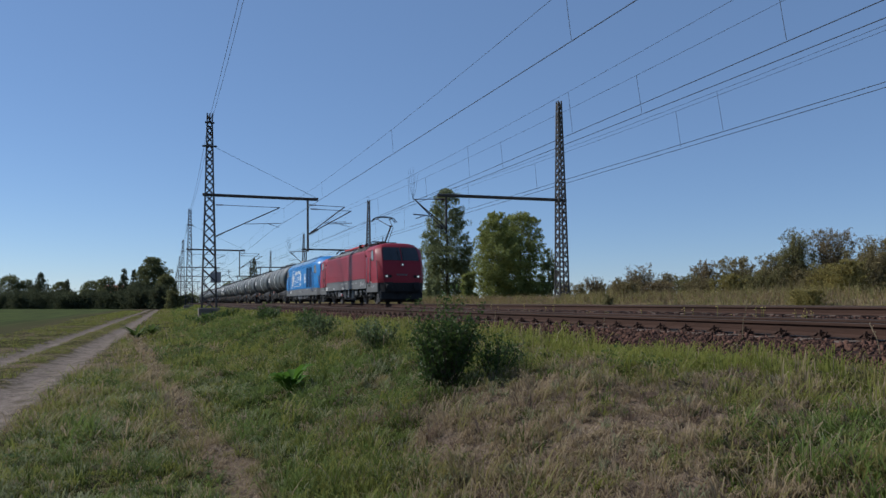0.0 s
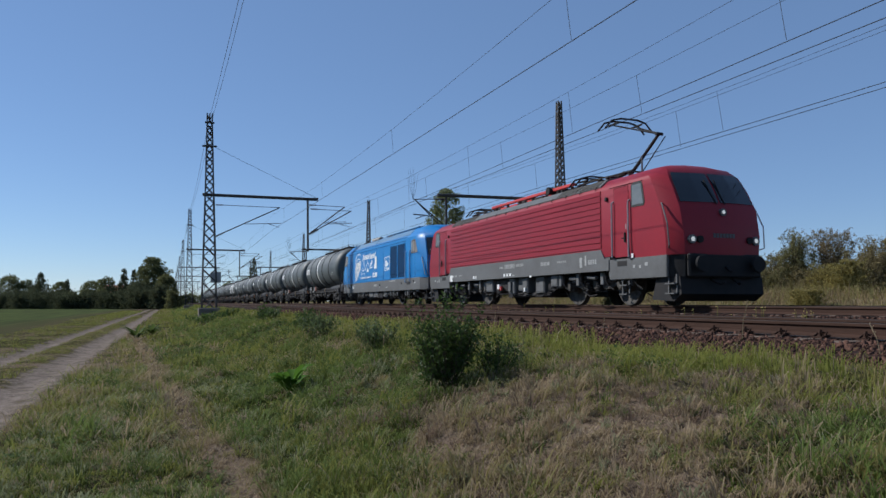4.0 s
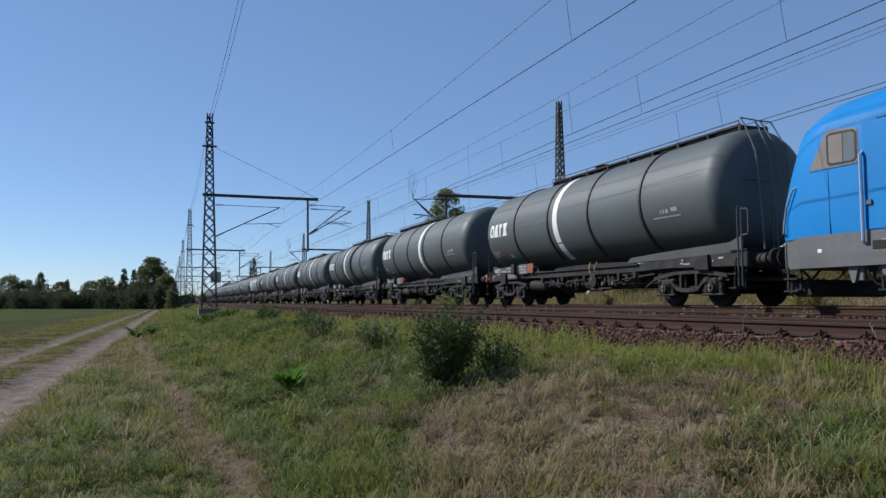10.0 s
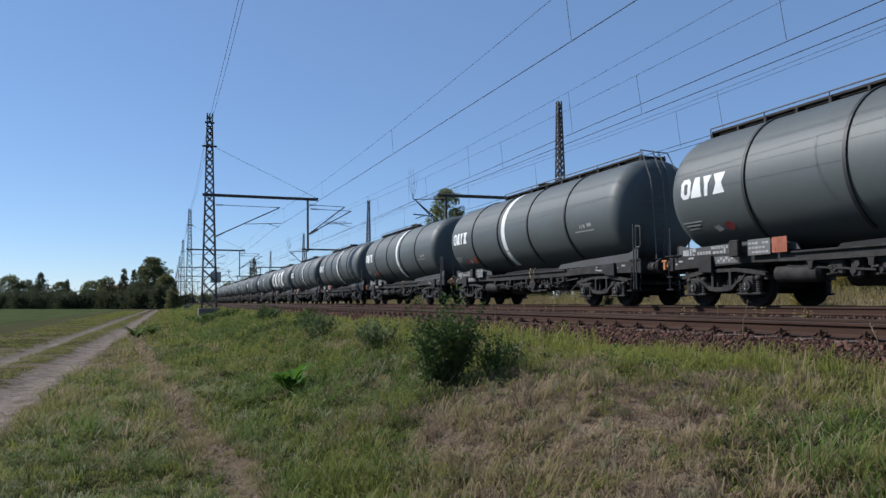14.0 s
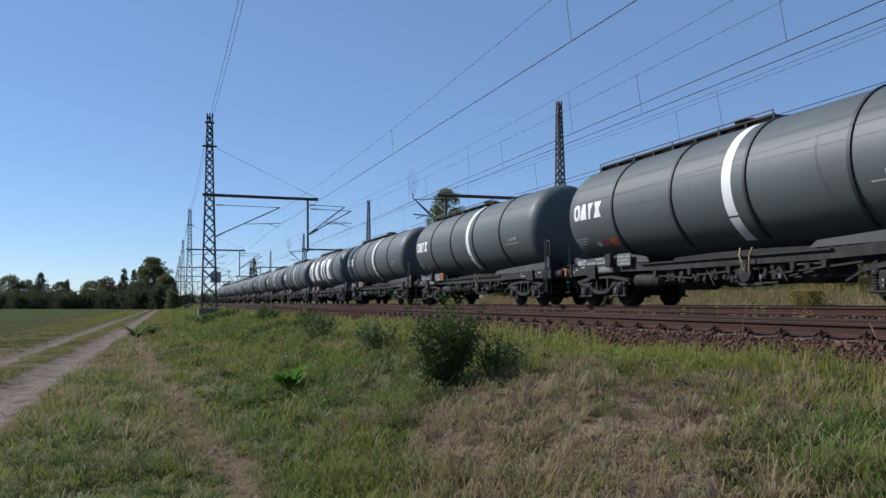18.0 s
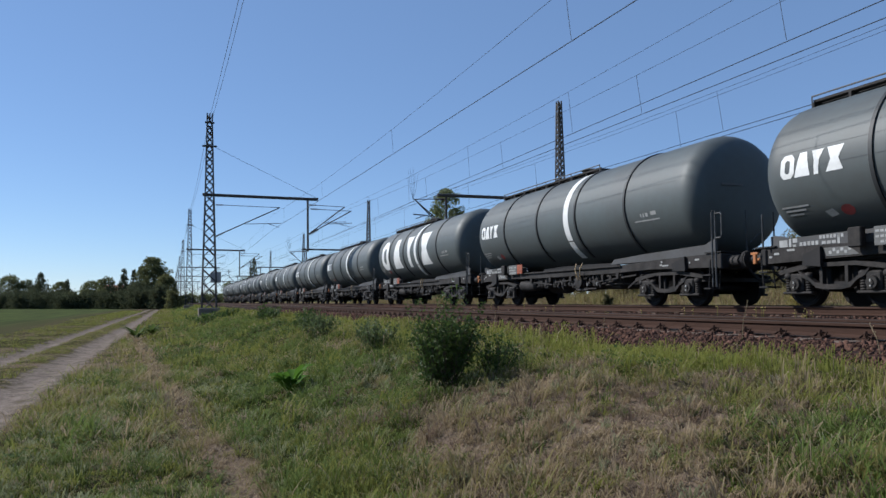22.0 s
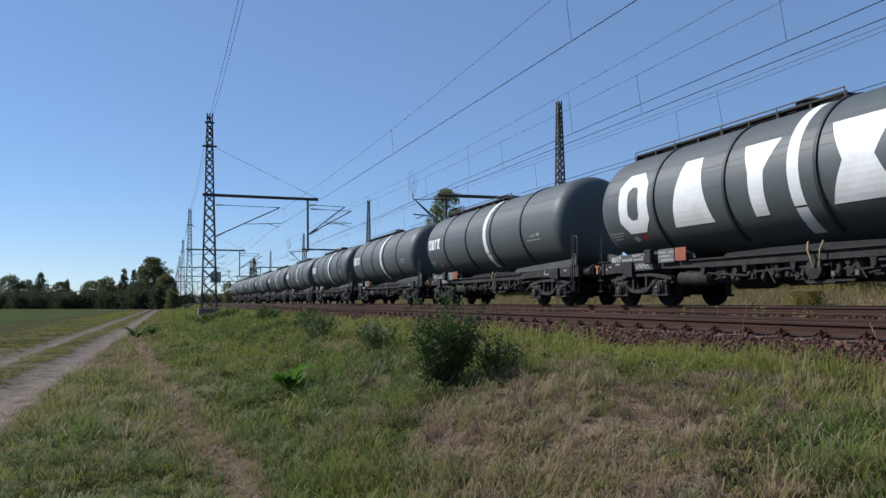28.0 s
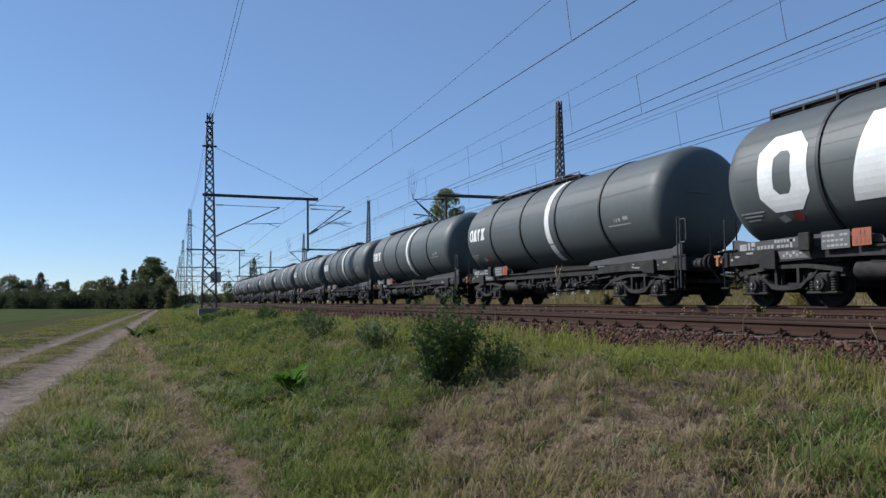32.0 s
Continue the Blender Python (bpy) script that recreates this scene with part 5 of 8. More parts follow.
        for y in (-0.78, 0.78):
            part("tail_light", Geo().cyl((X(9.5), y, 1.68), (X(9.64), y, 1.68), 0.09, n=14), M["dark"], root)
        g = Geo()
        for k in range(7):
            g.box(min(X(9.61), X(9.632)), max(X(9.61), X(9.632)), -0.38 + k * 0.1, -0.31 + k * 0.1, 1.73, 1.84)
        part("number_bars", g, M["lgrey"], root, "row of small pale bars")
        for s in (-1, 1):
            g = Geo().tube([(X(9.12), s * 1.38, 1.45), (X(9.34), s * 1.52, 1.52), (X(9.3), s * 1.54, 2.1), (X(9.05), s * 1.5, 2.62), (X(8.92), s * 1.42, 2.66)], 0.02, 6)
            part("handrail", g, M["lgrey"] if s < 0 else M["white"], root)
        buffers(root, XC + e * 9.85, e, M["dark"])
        cab_steps(root, XC + e * 7.2, M["lgrey"], 1.36)
        cab_steps(root, XC + e * 9.2, M["lgrey"], 1.32)
        handrail(root, XC + e * 6.8, 1.3, 2.95, 1.47, M["rail_pale"], 0.026)
        handrail(root, XC + e * 7.6, 1.28, 2.92, 1.47, M["rail_pale"], 0.026)
        loco_bogie(root, e * 5.1 - 0.3, 2.9, 0.625, False)
    # boxes between the bogies and printed marks
    for a, b, z0, m, w in ((-3.05, -2.35, 0.5, "lgrey", 1.3), (-2.25, -1.95, 0.42, "dark", 1.2), (-1.85, -1.0, 0.5, "dark", 1.25), (-0.85, -0.35, 0.4, "lgrey", 1.32), (-0.3, 0.2, 0.5, "lgrey", 1.2), (0.32, 0.75, 0.42, "lgrey", 1.34), (0.85, 1.2, 0.55, "dark", 1.1), (1.25, 1.9, 0.4, "lgrey", 1.28), (2.0, 2.4, 0.5, "dark", 1.2), (2.45, 2.95, 0.6, "lgrey", 1.34)):
        g = Geo().box(a, b, -w, w, z0, 0.98, c=0.03)
        g.box(a + 0.06, b - 0.06, -w - 0.012, -w, z0 + 0.07, 0.9)
        part("equipment_box", g, M[m], root)
        g = Geo().tube([(a, -w + 0.05, z0), (a + 0.08, -w - 0.03, z0 - 0.1), (b - 0.1, -w - 0.03, z0 - 0.1), (b, -w + 0.05, z0)], 0.018, 6)
        part("pipe", g, M["dark"], root)
    for x in (-7.4, -6.1, -4.6, -3.4, 3.3, 4.4, 5.8, 7.2):
        g = Geo().tube([(x, -1.33, 1.0), (x + 0.02, -1.36, 0.75), (x + 0.12, -1.3, 0.55), (x + 0.3, -1.25, 0.45)], 0.022, 6)
        part("hose", g, M["dark"], root)
        g = Geo().box(x - 0.3, x - 0.12, -1.34, -1.2, 0.6, 0.98, c=0.02)
        part("equipment_box", g, M["lgrey"], root)
        g = Geo().cyl((x + 0.35, -1.28, 0.85), (x + 0.8, -1.28, 0.82), 0.06, n=10)
        part("damper", g, M["lgrey"], root)
    g = Geo().box(-1.2, 2.2, -1.2, 1.2, 0.28, 0.44, c=0.05)
    part("transformer", g, M["dark"], root)
    marks = [(-6.66, -6.3, 1.02, 1.28, "white"), (-6.25, -6.15, 1.18, 1.28, "print"), (-6.05, -5.75, 1.2, 1.28, "print"), (-5.55, -5.15, 1.22, 1.27, "print"), (-3.95, -3.8, 1.06, 1.18, "white"), (-3.7, -3.6, 1.06, 1.18, "white"),
             (-1.3, -0.95, 1.36, 1.44, "print"), (-0.85, 0.05, 1.34, 1.5, "print"), (0.12, 0.75, 1.38, 1.48, "print"), (-0.95, -0.82, 1.06, 1.16, "white"), (-0.7, -0.57, 1.06, 1.16, "white"), (-0.45, -0.3, 1.06, 1.16, "white"), (-0.2, 0.0, 1.06, 1.1, "print"),
             (2.05, 2.7, 1.32, 1.44, "print"), (3.2, 3.8, 1.36, 1.42, "print"), (4.6, 4.75, 1.15, 1.45, "print"), (4.9, 5.0, 1.2, 1.5, "print"), (5.1, 5.6, 1.22, 1.36, "print"), (1.2, 1.35, 0.96, 1.02, "white"), (7.3, 7.42, 1.3, 1.42, "white"), (-8.2, -7.9, 1.06, 1.15, "print")]
    for a, b, z0, z1, m in marks:
        count = max(1, int((b - a) / 0.105)) if m == "print" and b - a > 0.25 else 1
        step = (b - a) / count
        for k in range(count):
            g = Geo().box(a + k * step, a + k * step + step * (0.62 if count > 1 else 1.0), -1.4965, -1.492, z0, z1)
            part("printed_mark", g, M[m], root)
    for a, b, z0, z1, m in ((-1.75, -1.55, 0.6, 0.78, "white"), (-0.75, -0.55, 0.5, 0.85, "lgrey"), (-1.5, -1.4, 0.55, 0.7, "red_trim"), (0.55, 0.65, 0.48, 0.62, "white")):
        g = Geo().box(a, b, -1.40, -1.33, z0, z1)
        part("small_plate", g, M[m], root)
    return root


def flat_marks(root, y, shapes, name, label, mat):
    """White film shapes on the field side: outlines in x and z."""
    if name == "letter_block" and len(shapes) > 1:
        return [flat_marks(root, y, [sh], name, label, mat) for sh in shapes]
    g = Geo()
    for k, sh in enumerate(shapes):
        bm = bmesh.new()
        bm.faces.new([bm.verts.new((x, 0, z)) for x, z in sh])
        bmesh.ops.triangulate(bm, faces=bm.faces[:])
        bm.verts.index_update()
        g.add([(v.co.x, -y - 0.0003 * (k % 14), v.co.z) for v in bm.verts], [tuple(v.index for v in f.verts) for f in bm.faces])
        bm.free()
    return part(name, g, mat, root, label)


def stroke(pts, w):
    """A line of given width as quads."""
    out = []
    for (a, b), (c, d) in zip(pts, pts[1:]):
        n = Vector((-(d - b), c - a)).normalized() * w / 2
        t = Vector((c - a, d - b)).normalized() * w * 0.3
        out.append([(a + n.x - t.x, b + n.y - t.y), (a - n.x - t.x, b - n.y - t.y), (c - n.x + t.x, d - n.y + t.y), (c + n.x + t.x, d + n.y + t.y)])
    return out


def disc(x, z, r, n=12):
    return [(x + r * math.cos(2 * math.pi * i / n), z + r * math.sin(2 * math.pi * i / n)) for i in range(n)]


def loco_blue():
    root = thing("diesel_locomotive", "bright blue diesel locomotive with white drawings on its side", "locomotive")
    sec = [(-1.42, 1.36), (-1.435, 1.5), (-1.435, 3.3), (-1.42, 3.55), (-1.3, 3.68), (-0.98, 4.0), (-0.6, 4.16), (0, 4.2), (0.6, 4.16), (0.98, 4.0), (1.3, 3.68), (1.42, 3.55), (1.435, 3.3), (1.435, 1.5), (1.42, 1.36)]
    g = Geo().loft(hull([(x, 1.0, 4.2) for x in (-7.0, -4.5, -2, 0, 2, 4.5, 7.0)], sec))
    part("body", g, M["blue"], root, "bright blue body shell", smooth=32)
    cab = ((1.36, 1.42, 8.78, 1.19, 9.34, 9.5), (1.76, 1.435, 8.83, 1.2, 9.38, 9.56), (2.2, 1.435, 8.64, 1.2, 9.27, 9.5), (2.66, 1.435, 8.42, 1.2, 9.12, 9.42), (3.35, 1.435, 8.1, 1.19, 8.86, 9.26), (3.55, 1.42, 7.95, 1.16, 8.74, 9.22), (3.68, 1.3, 7.8, 1.1, 8.6, 9.15), (3.84, 1.14, 7.66, 1.0, 8.42, 9.0), (4.0, 0.98, 7.5, 0.86, 8.2, 8.72), (4.16, 0.6, 7.2, 0.55, 7.6, 8.1), (4.2, 0.1, 7.05, 0.09, 7.1, 7.15))
    low = [(-1.42, 0.76), (-1.43, 1.0), (-1.43, 1.385), (1.43, 1.385), (1.43, 1.0), (1.42, 0.76)]
    g = Geo().loft([[(x, y * w, z) for y, z in low] for x, w in ((-9.32, 0.82), (-9.1, 0.9), (-8.76, 1.0), (8.76, 1.0), (9.1, 0.9), (9.32, 0.82))])
    part("side_band", g, M["bgrey"], root, "grey band along the lower side")
    # side panels, seams, grilles
    for s in (-1, 1):
        for a, b in ((-7.0, -5.85), (-5.83, -4.45), (-4.43, -2.1), (-2.08, 0.43), (0.45, 1.98), (2.0, 3.36)):
            g = Geo().box(a + 0.012, b - 0.012, min(s * 1.42, s * 1.444), max(s * 1.42, s * 1.444), 1.42, 3.36, c=0.006)
            part("side_panel", g, M["blue"], root)
        for a, b in ((3.45, 4.84), (4.9, 6.3)):
            g = Geo().box(a, b, min(s * 1.42, s * 1.446), max(s * 1.42, s * 1.446), 1.48, 3.28)
            gr = part("radiator_grille", g, M["blue_dark"], root, "dark blue radiator grille")
            g = Geo()
            for k in range(44):
                z = 1.51 + k * 0.04
                g.box(a + 0.04, b - 0.04, min(s * 1.446, s * 1.452), max(s * 1.446, s * 1.452), z, z + 0.025)
            part("slats", g, M["blue_dark"], gr)
            for q in (a, b - 0.05):
                g = Geo().box(q, q + 0.05, min(s * 1.446, s * 1.462), max(s * 1.446, s * 1.462), 1.46, 3.3)
                part("grille_edge", g, M["blue"], gr)
        g = Geo().box(-6.9, 6.4, min(s * 1.425, s * 1.448), max(s * 1.425, s * 1.448), 3.39, 3.405)
        part("drip_rail", g, M["blue_dark"], root)
        g = Geo().box(-6.5, 6.6, min(s * 1.36, s * 1.412), max(s * 1.36, s * 1.412), 3.585, 3.6)
        part("roof_seam", g, M["blue_dark"], root)
    # roof
    for s in (-1, 1):
        g = Geo().loft([[(x, s * 1.3, 3.70), (x, s * 0.97, 4.03), (x, s * 0.9, 4.0), (x, s * 1.2, 3.68)] for x in (-6.5, -0.4)])
        part("roof_panel", g, M["roof_blue"], root, "faded pale blue roof panel")
        g = Geo().loft([[(x, s * 1.3, 3.70), (x, s * 0.97, 4.03), (x, s * 0.9, 4.0), (x, s * 1.2, 3.68)] for x in (-0.3, 6.6)])
        part("roof_panel", g, M["roof_blue"], root, "faded pale blue roof panel")
        g = Geo().box(-2.7, -0.7, min(s * 0.92, s * 0.74), max(s * 0.92, s * 0.74), 4.07, 4.22, c=0.02)
        ex = part("exhaust_housing", g, M["beige"], root, "pale beige exhaust housing")
        for a in (-1.0,):
            g = Geo().box(a, a + 0.45, min(s * 0.915, s * 0.93), max(s * 0.915, s * 0.93), 4.1, 4.17)
            part("slot", g, M["dark"], ex)
        for a in (-4.8, -4.0, 1.2):
            g = Geo()
            g.loft([[(a, s * 1.0, 3.99), (a + 0.1, s * 0.95, 4.1), (a + 0.5, s * 0.95, 4.1), (a + 0.6, s * 1.0, 3.99)], [(a, s * 0.8, 4.08), (a + 0.1, s * 0.8, 4.14), (a + 0.5, s * 0.8, 4.14), (a + 0.6, s * 0.8, 4.08)]])
            part("roof_vent", g, M["dark"], root)
    g = Geo().box(-0.1, 6.3, -0.7, 0.7, 4.16, 4.24, c=0.03)
    part("fan_cover", g, M["roof_blue"], root)
    for x in (-5.8, -5.4):
        g = Geo().cyl((x, -0.4, 4.15), (x, -0.4, 4.32), 0.05, n=8)
        part("aerial", g, M["dark"], root)
    for e in (-1, 1):
        # cab end, windscreen and front
        part("cab_shell", cab_shell(cab, 0.0, e, 7.0), M["blue"], root, "bright blue faceted cab end", smooth=24)
        part("windscreen", front_glass(cab, 0.0, e, 2.5, 3.4, 0.05), M["glass"], root, "dark windscreen under the roof's brow")
        part("front_stripe", front_glass(cab, 0.0, e, 1.98, 2.2, 0.1), M["beige_glass"], root, "pale band under the windscreen")
        for s in (-1, 1):
            part("cab_seam", Geo().box(min(e * 7.3, e * 8.44), max(e * 7.3, e * 8.44), min(s * 1.425, s * 1.438), max(s * 1.425, s * 1.438), 2.645, 2.655), M["blue_dark"], root)
            part("cab_seam", Geo().box(e * 7.985 - 0.006, e * 7.985 + 0.006, min(s * 1.425, s * 1.438), max(s * 1.425, s * 1.438), 1.4, 2.64), M["blue_dark"], root)
        for y in (-0.95, 0.95):
            g = Geo().cyl((e * 9.3, y, 1.7), (e * 9.5, y, 1.7), 0.15, n=16)
            h = part("headlight", g, M["dark"], root, smooth=35)
            g = Geo().cyl((e * 9.495, y, 1.7), (e * 9.51, y, 1.7), 0.1, n=16)
            part("lens", g, M["glass"], h)
            g = Geo().tube([(e * 9.26, y * 1.28, 1.44), (e * 9.24, y * 1.4, 1.52), (e * 9.12, y * 1.44, 2.0), (e * 8.92, y * 1.46, 2.38), (e * 8.86, y * 1.4, 2.42)], 0.022, 6)
            part("handrail", g, M["rail_pale"], root)
        g = Geo().box(e * 9.34 - 0.05, e * 9.34 + 0.05, -1.2, 1.2, 0.76, 1.34, c=0.04)
        part("buffer_beam", g, M["bgrey"], root)
        g = Geo().prism([(e * 8.75, 0.24), (e * 9.1, 0.2), (e * 9.3, 0.3), (e * 9.25, 0.55), (e * 8.85, 0.55)], -1.15, 1.15)
        part("snow_plough", g, M["dark"], root)
        for s in (-1, 1):
            g = Geo().prism(mirrored([(7.3, 2.74), (7.3, 3.26), (7.38, 3.34), (7.95, 3.4), (8.02, 3.36), (8.42, 2.68), (7.38, 2.66)], e), s * 1.40, s * 1.441)
            w = part("side_window", g, M["beige_glass"], root, "cab side window with a pale blind")
            g = Geo().prism(mirrored([(7.32, 2.76), (7.32, 3.24), (7.4, 3.31), (7.9, 3.34), (8.0, 3.3), (8.0, 2.76), (7.94, 2.7), (7.4, 2.69)], e), s * 1.438, s * 1.444)
            part("seal", g, M["rubber"], w)
            g = Geo().prism(mirrored([(7.37, 2.78), (7.37, 3.23), (7.43, 3.27), (7.62, 3.28), (7.62, 2.74), (7.44, 2.73)], e), s * 1.443, s * 1.447)
            part("pane", g, M["side_glass_reflection"], w)
            g = Geo().prism(mirrored([(7.64, 2.74), (7.64, 3.28), (7.93, 3.29), (7.95, 3.26), (7.95, 2.8), (7.9, 2.75)], e), s * 1.443, s * 1.447)
            part("pane", g, M["beige_glass"], w)
            g = Geo().prism(mirrored([(6.48, 1.41), (6.48, 3.4), (7.2, 3.4), (7.2, 1.41)], e), s * 1.42, s * 1.4415)
            part("door", g, M["blue"], root)
            g = Geo().box(min(e * 7.05, e * 7.15), max(e * 7.05, e * 7.15), min(s * 1.44, s * 1.475), max(s * 1.44, s * 1.475), 1.86, 1.94)
            part("door_handle", g, M["lgrey"], root)
            g = Geo().prism(mirrored([(6.62, 1.05), (6.62, 1.2), (7.08, 1.2), (7.08, 1.05)], e), s * 1.425, s * 1.4445)
            part("foothold", g, M["dark"], root)
        handrail(root, e * 6.45, 1.15, 2.85, 1.43, M["pale_rail"], 0.03)
        handrail(root, e * 7.22, 1.15, 2.85, 1.43, M["pale_rail"], 0.03)
        cab_steps(root, e * 6.85, M["dark"], 1.3)
        cab_steps(root, e * 9.1, M["bogie"], 1.22)
        buffers(root, e * 9.72, e, M["dark"])
        loco_bogie(root, e * 5.2, 2.7, 0.55, True)
    for a, b, z0, m in ((-3.05, -2.1, 0.5, "dark"), (-2.0, -0.9, 0.42, "bgrey"), (-0.8, 0.3, 0.4, "bgrey"), (0.4, 1.3, 0.36, "dark"), (1.4, 2.2, 0.42, "bgrey"), (2.3, 3.0, 0.5, "dark")):
        g = Geo().box(a, b, -1.28, 1.28, z0, 0.78, c=0.03)
        g.box(a + 0.06, b - 0.06, -1.292, -1.28, z0 + 0.05, 0.72)
        part("equipment_box", g, M[m], root)
    for x in (-7.3, -6.4, -4.2, -3.5, 3.4, 4.1, 6.1, 6.7, 7.6):
        g = Geo().tube([(x, -1.3, 0.78), (x + 0.03, -1.34, 0.6), (x + 0.15, -1.28, 0.42), (x + 0.32, -1.22, 0.36)], 0.02, 6)
        part("hose", g, M["dark"], root)
        g = Geo().box(x - 0.25, x - 0.1, -1.3, -1.16, 0.48, 0.8, c=0.02)
        part("equipment_box", g, M["bgrey"], root)
        g = Geo().cyl((x + 0.2, -1.26, 0.7), (x + 0.62, -1.26, 0.68), 0.055, n=10)
        part("damper", g, M["lgrey"], root)
    for x in (-7.6, -6.9, -4.6, -3.9, -3.3, 3.2, 3.7, 4.5, 6.4):
        part("bracket", Geo().prism([(x - 0.12, 0.77), (x + 0.12, 0.77), (x + 0.03, 0.45), (x - 0.03, 0.45)], -1.34, -1.28), M["bgrey"], root)
    for x in (-2.6, -0.2, 1.8):
        part("pipe", Geo().tube([(x, -1.38, 0.74), (x + 0.05, -1.4, 0.55), (x + 0.5, -1.4, 0.5), (x + 0.9, -1.38, 0.6)], 0.02, 6), M["dark"], root)
    g = Geo().box(-2.9, 2.9, -1.1, 1.1, 0.3, 0.76, c=0.06)
    part("fuel_tank", g, M["dark"], root)
    # white film shapes on the side
    Y = 1.4465
    W = M["white"]
    x = -3.05
    for k in range(16):
        if k != 8:
            tall = 0.36 if k in (0, 9) else 0.27
            wide = 0.235 if k in (0, 9) else 0.2
            flat_marks(root, Y, [rect(x, x + wide * 0.3, 2.86, 2.86 + tall, tall * 0.12), rect(x + wide * 0.5, x + wide * 0.8, 2.86, 2.86 + tall, tall * 0.12), rect(x + wide * 0.28 + tall * 0.06, x + wide * 0.52 + tall * 0.06, 2.86 + tall * (0.42 if k % 2 else 0.82), 2.86 + tall * (0.58 if k % 2 else 1.0), 0.02)], "letter_bars", "", W)
            x += wide
        else:
            x += 0.1
    flat_marks(root, Y, [rect(-3.25, -3.2, 2.82, 2.91, 0.01), rect(-3.16, -3.11, 2.82, 2.91, 0.01)], "letter_block", "", W)
    flat_marks(root, Y, [rect(x - 0.02, x + 0.03, 3.14, 3.23, 0.01), rect(x + 0.08, x + 0.13, 3.14, 3.23, 0.01)], "letter_block", "", W)
    # steam engine drawing
    r = random.Random(5)
    lines = []
    lines += stroke([(-5.0, 2.72), (-5.05, 2.95), (-4.9, 3.12), (-4.65, 3.2), (-4.4, 3.3), (-4.1, 3.27), (-3.85, 3.3), (-3.6, 3.18), (-3.5, 3.2)], 0.06)
    lines += stroke([(-4.88, 2.7), (-4.8, 2.9), (-4.5, 2.95), (-4.2, 3.0), (-3.95, 2.96), (-3.7, 2.9)], 0.05)
    lines += stroke([(-5.05, 1.75), (-5.1, 2.3), (-5.0, 2.62), (-4.7, 2.68), (-4.0, 2.75), (-3.6, 2.72), (-3.62, 2.4), (-4.2, 1.95), (-4.6, 1.6), (-5.05, 1.55)], 0.05)
    lines += stroke([(-4.95 + 0.17 * math.cos(a), 2.3 + 0.2 * math.sin(a)) for a in np.linspace(0, 6.3, 14)], 0.05)
    for k in range(190):
        u, v = r.random(), r.random()
        x0 = -5.05 + 1.4 * u
        z0 = 1.58 + 0.75 * u + v * (1.05 - 0.75 * u)
        lines += stroke([(x0, z0), (x0 + r.uniform(0.03, 0.12), z0 + r.uniform(0.08, 0.3))], r.uniform(0.02, 0.05))
    for k in range(16):
        u = k / 16
        lines += stroke([(-5.1 + 1.35 * u, 1.5 + 0.72 * u), (-4.95 + 1.35 * u, 1.62 + 0.72 * u)], 0.07)
    flat_marks(root, Y, lines, "engine_drawing", "white line drawing of a steam engine", W)
    # coast map
    lines = []
    for pts in ([(-3.1, 2.3), (-2.75, 2.85), (-2.55, 3.0)], [(-2.75, 2.8), (-2.6, 2.5), (-2.4, 2.25), (-2.0, 2.5), (-1.75, 2.62), (-1.5, 2.55), (-1.3, 2.3), (-1.05, 2.25)], [(-1.75, 2.62), (-1.95, 2.85)], [(-3.3, 2.05), (-3.3, 2.15), (-2.6, 2.18), (-2.4, 2.25), (-2.3, 2.18)], [(-3.3, 2.15), (-3.3, 2.35)]):
        lines += stroke(pts, 0.055)
    flat_marks(root, Y, lines, "map_drawing", "white outline map", W)
    flat_marks(root, Y, [[(-2.0, 2.05), (-1.55, 2.05), (-1.5, 2.17), (-1.62, 2.17), (-1.66, 2.28), (-1.85, 2.28), (-1.88, 2.17), (-2.03, 2.17)]], "boat_drawing", "", W)
    for cx in (-3.05, -2.65, -3.3):
        flat_marks(root, Y, [[(cx - 0.15, 1.98), (cx, 1.9), (cx + 0.15, 1.98), (cx + 0.06, 1.99), (cx, 1.96), (cx - 0.06, 1.99)]], "bird_drawing", "", W)
    lines = [[(-0.98, 2.62), (-0.88, 2.62), (-0.75, 2.98), (-0.8, 2.95)]] + stroke([(-1.1, 2.4), (-0.85, 2.5), (-0.6, 2.7)], 0.12) + stroke([(-1.05, 2.55), (-0.75, 2.58)], 0.1) + stroke([(-0.95, 2.3), (-0.7, 2.28), (-0.55, 2.36)], 0.07)
    flat_marks(root, Y, lines, "ship_drawing", "white sailing ship drawing", W)
    flat_marks(root, Y, [[(0.0, 2.16), (0.4, 2.2), (0.42, 2.85), (0.25, 2.95), (0.0, 2.88)], [(-0.22, 2.2), (0.0, 2.14), (0.0, 2.5), (-0.2, 2.45)]], "chair_drawing", "white beach chair drawing", W)
    flat_marks(root, Y, [rect(-0.5, -0.32, 1.66, 1.94, 0.03), rect(0.05, 0.24, 1.66, 1.94, 0.03), rect(0.3, 0.5, 1.66, 1.94, 0.03)], "letter_block", "", W)
    flat_marks(root, Y, stroke([(-0.2, 2.1), (-0.22, 1.9), (-0.05, 1.85), (-0.02, 1.7), (-0.25, 1.66)], 0.06), "map_drawing", "", W)
    for k in range(26):
        if k not in (3, 13, 23):
            flat_marks(root, Y, [rect(-3.6 + k * 0.105, -3.6 + k * 0.105 + 0.07, 1.64, 1.74, 0.015)], "small_letter", "", W)
    # framed pictogram of a rail car
    lines = stroke([(2.2, 2.0), (2.15, 2.1), (2.15, 2.62), (2.22, 2.7), (3.2, 2.76), (3.28, 2.68), (3.28, 2.1), (3.2, 2.02), (2.2, 1.96)], 0.05)
    flat_marks(root, Y, lines, "sign_frame", "white rounded frame", W)
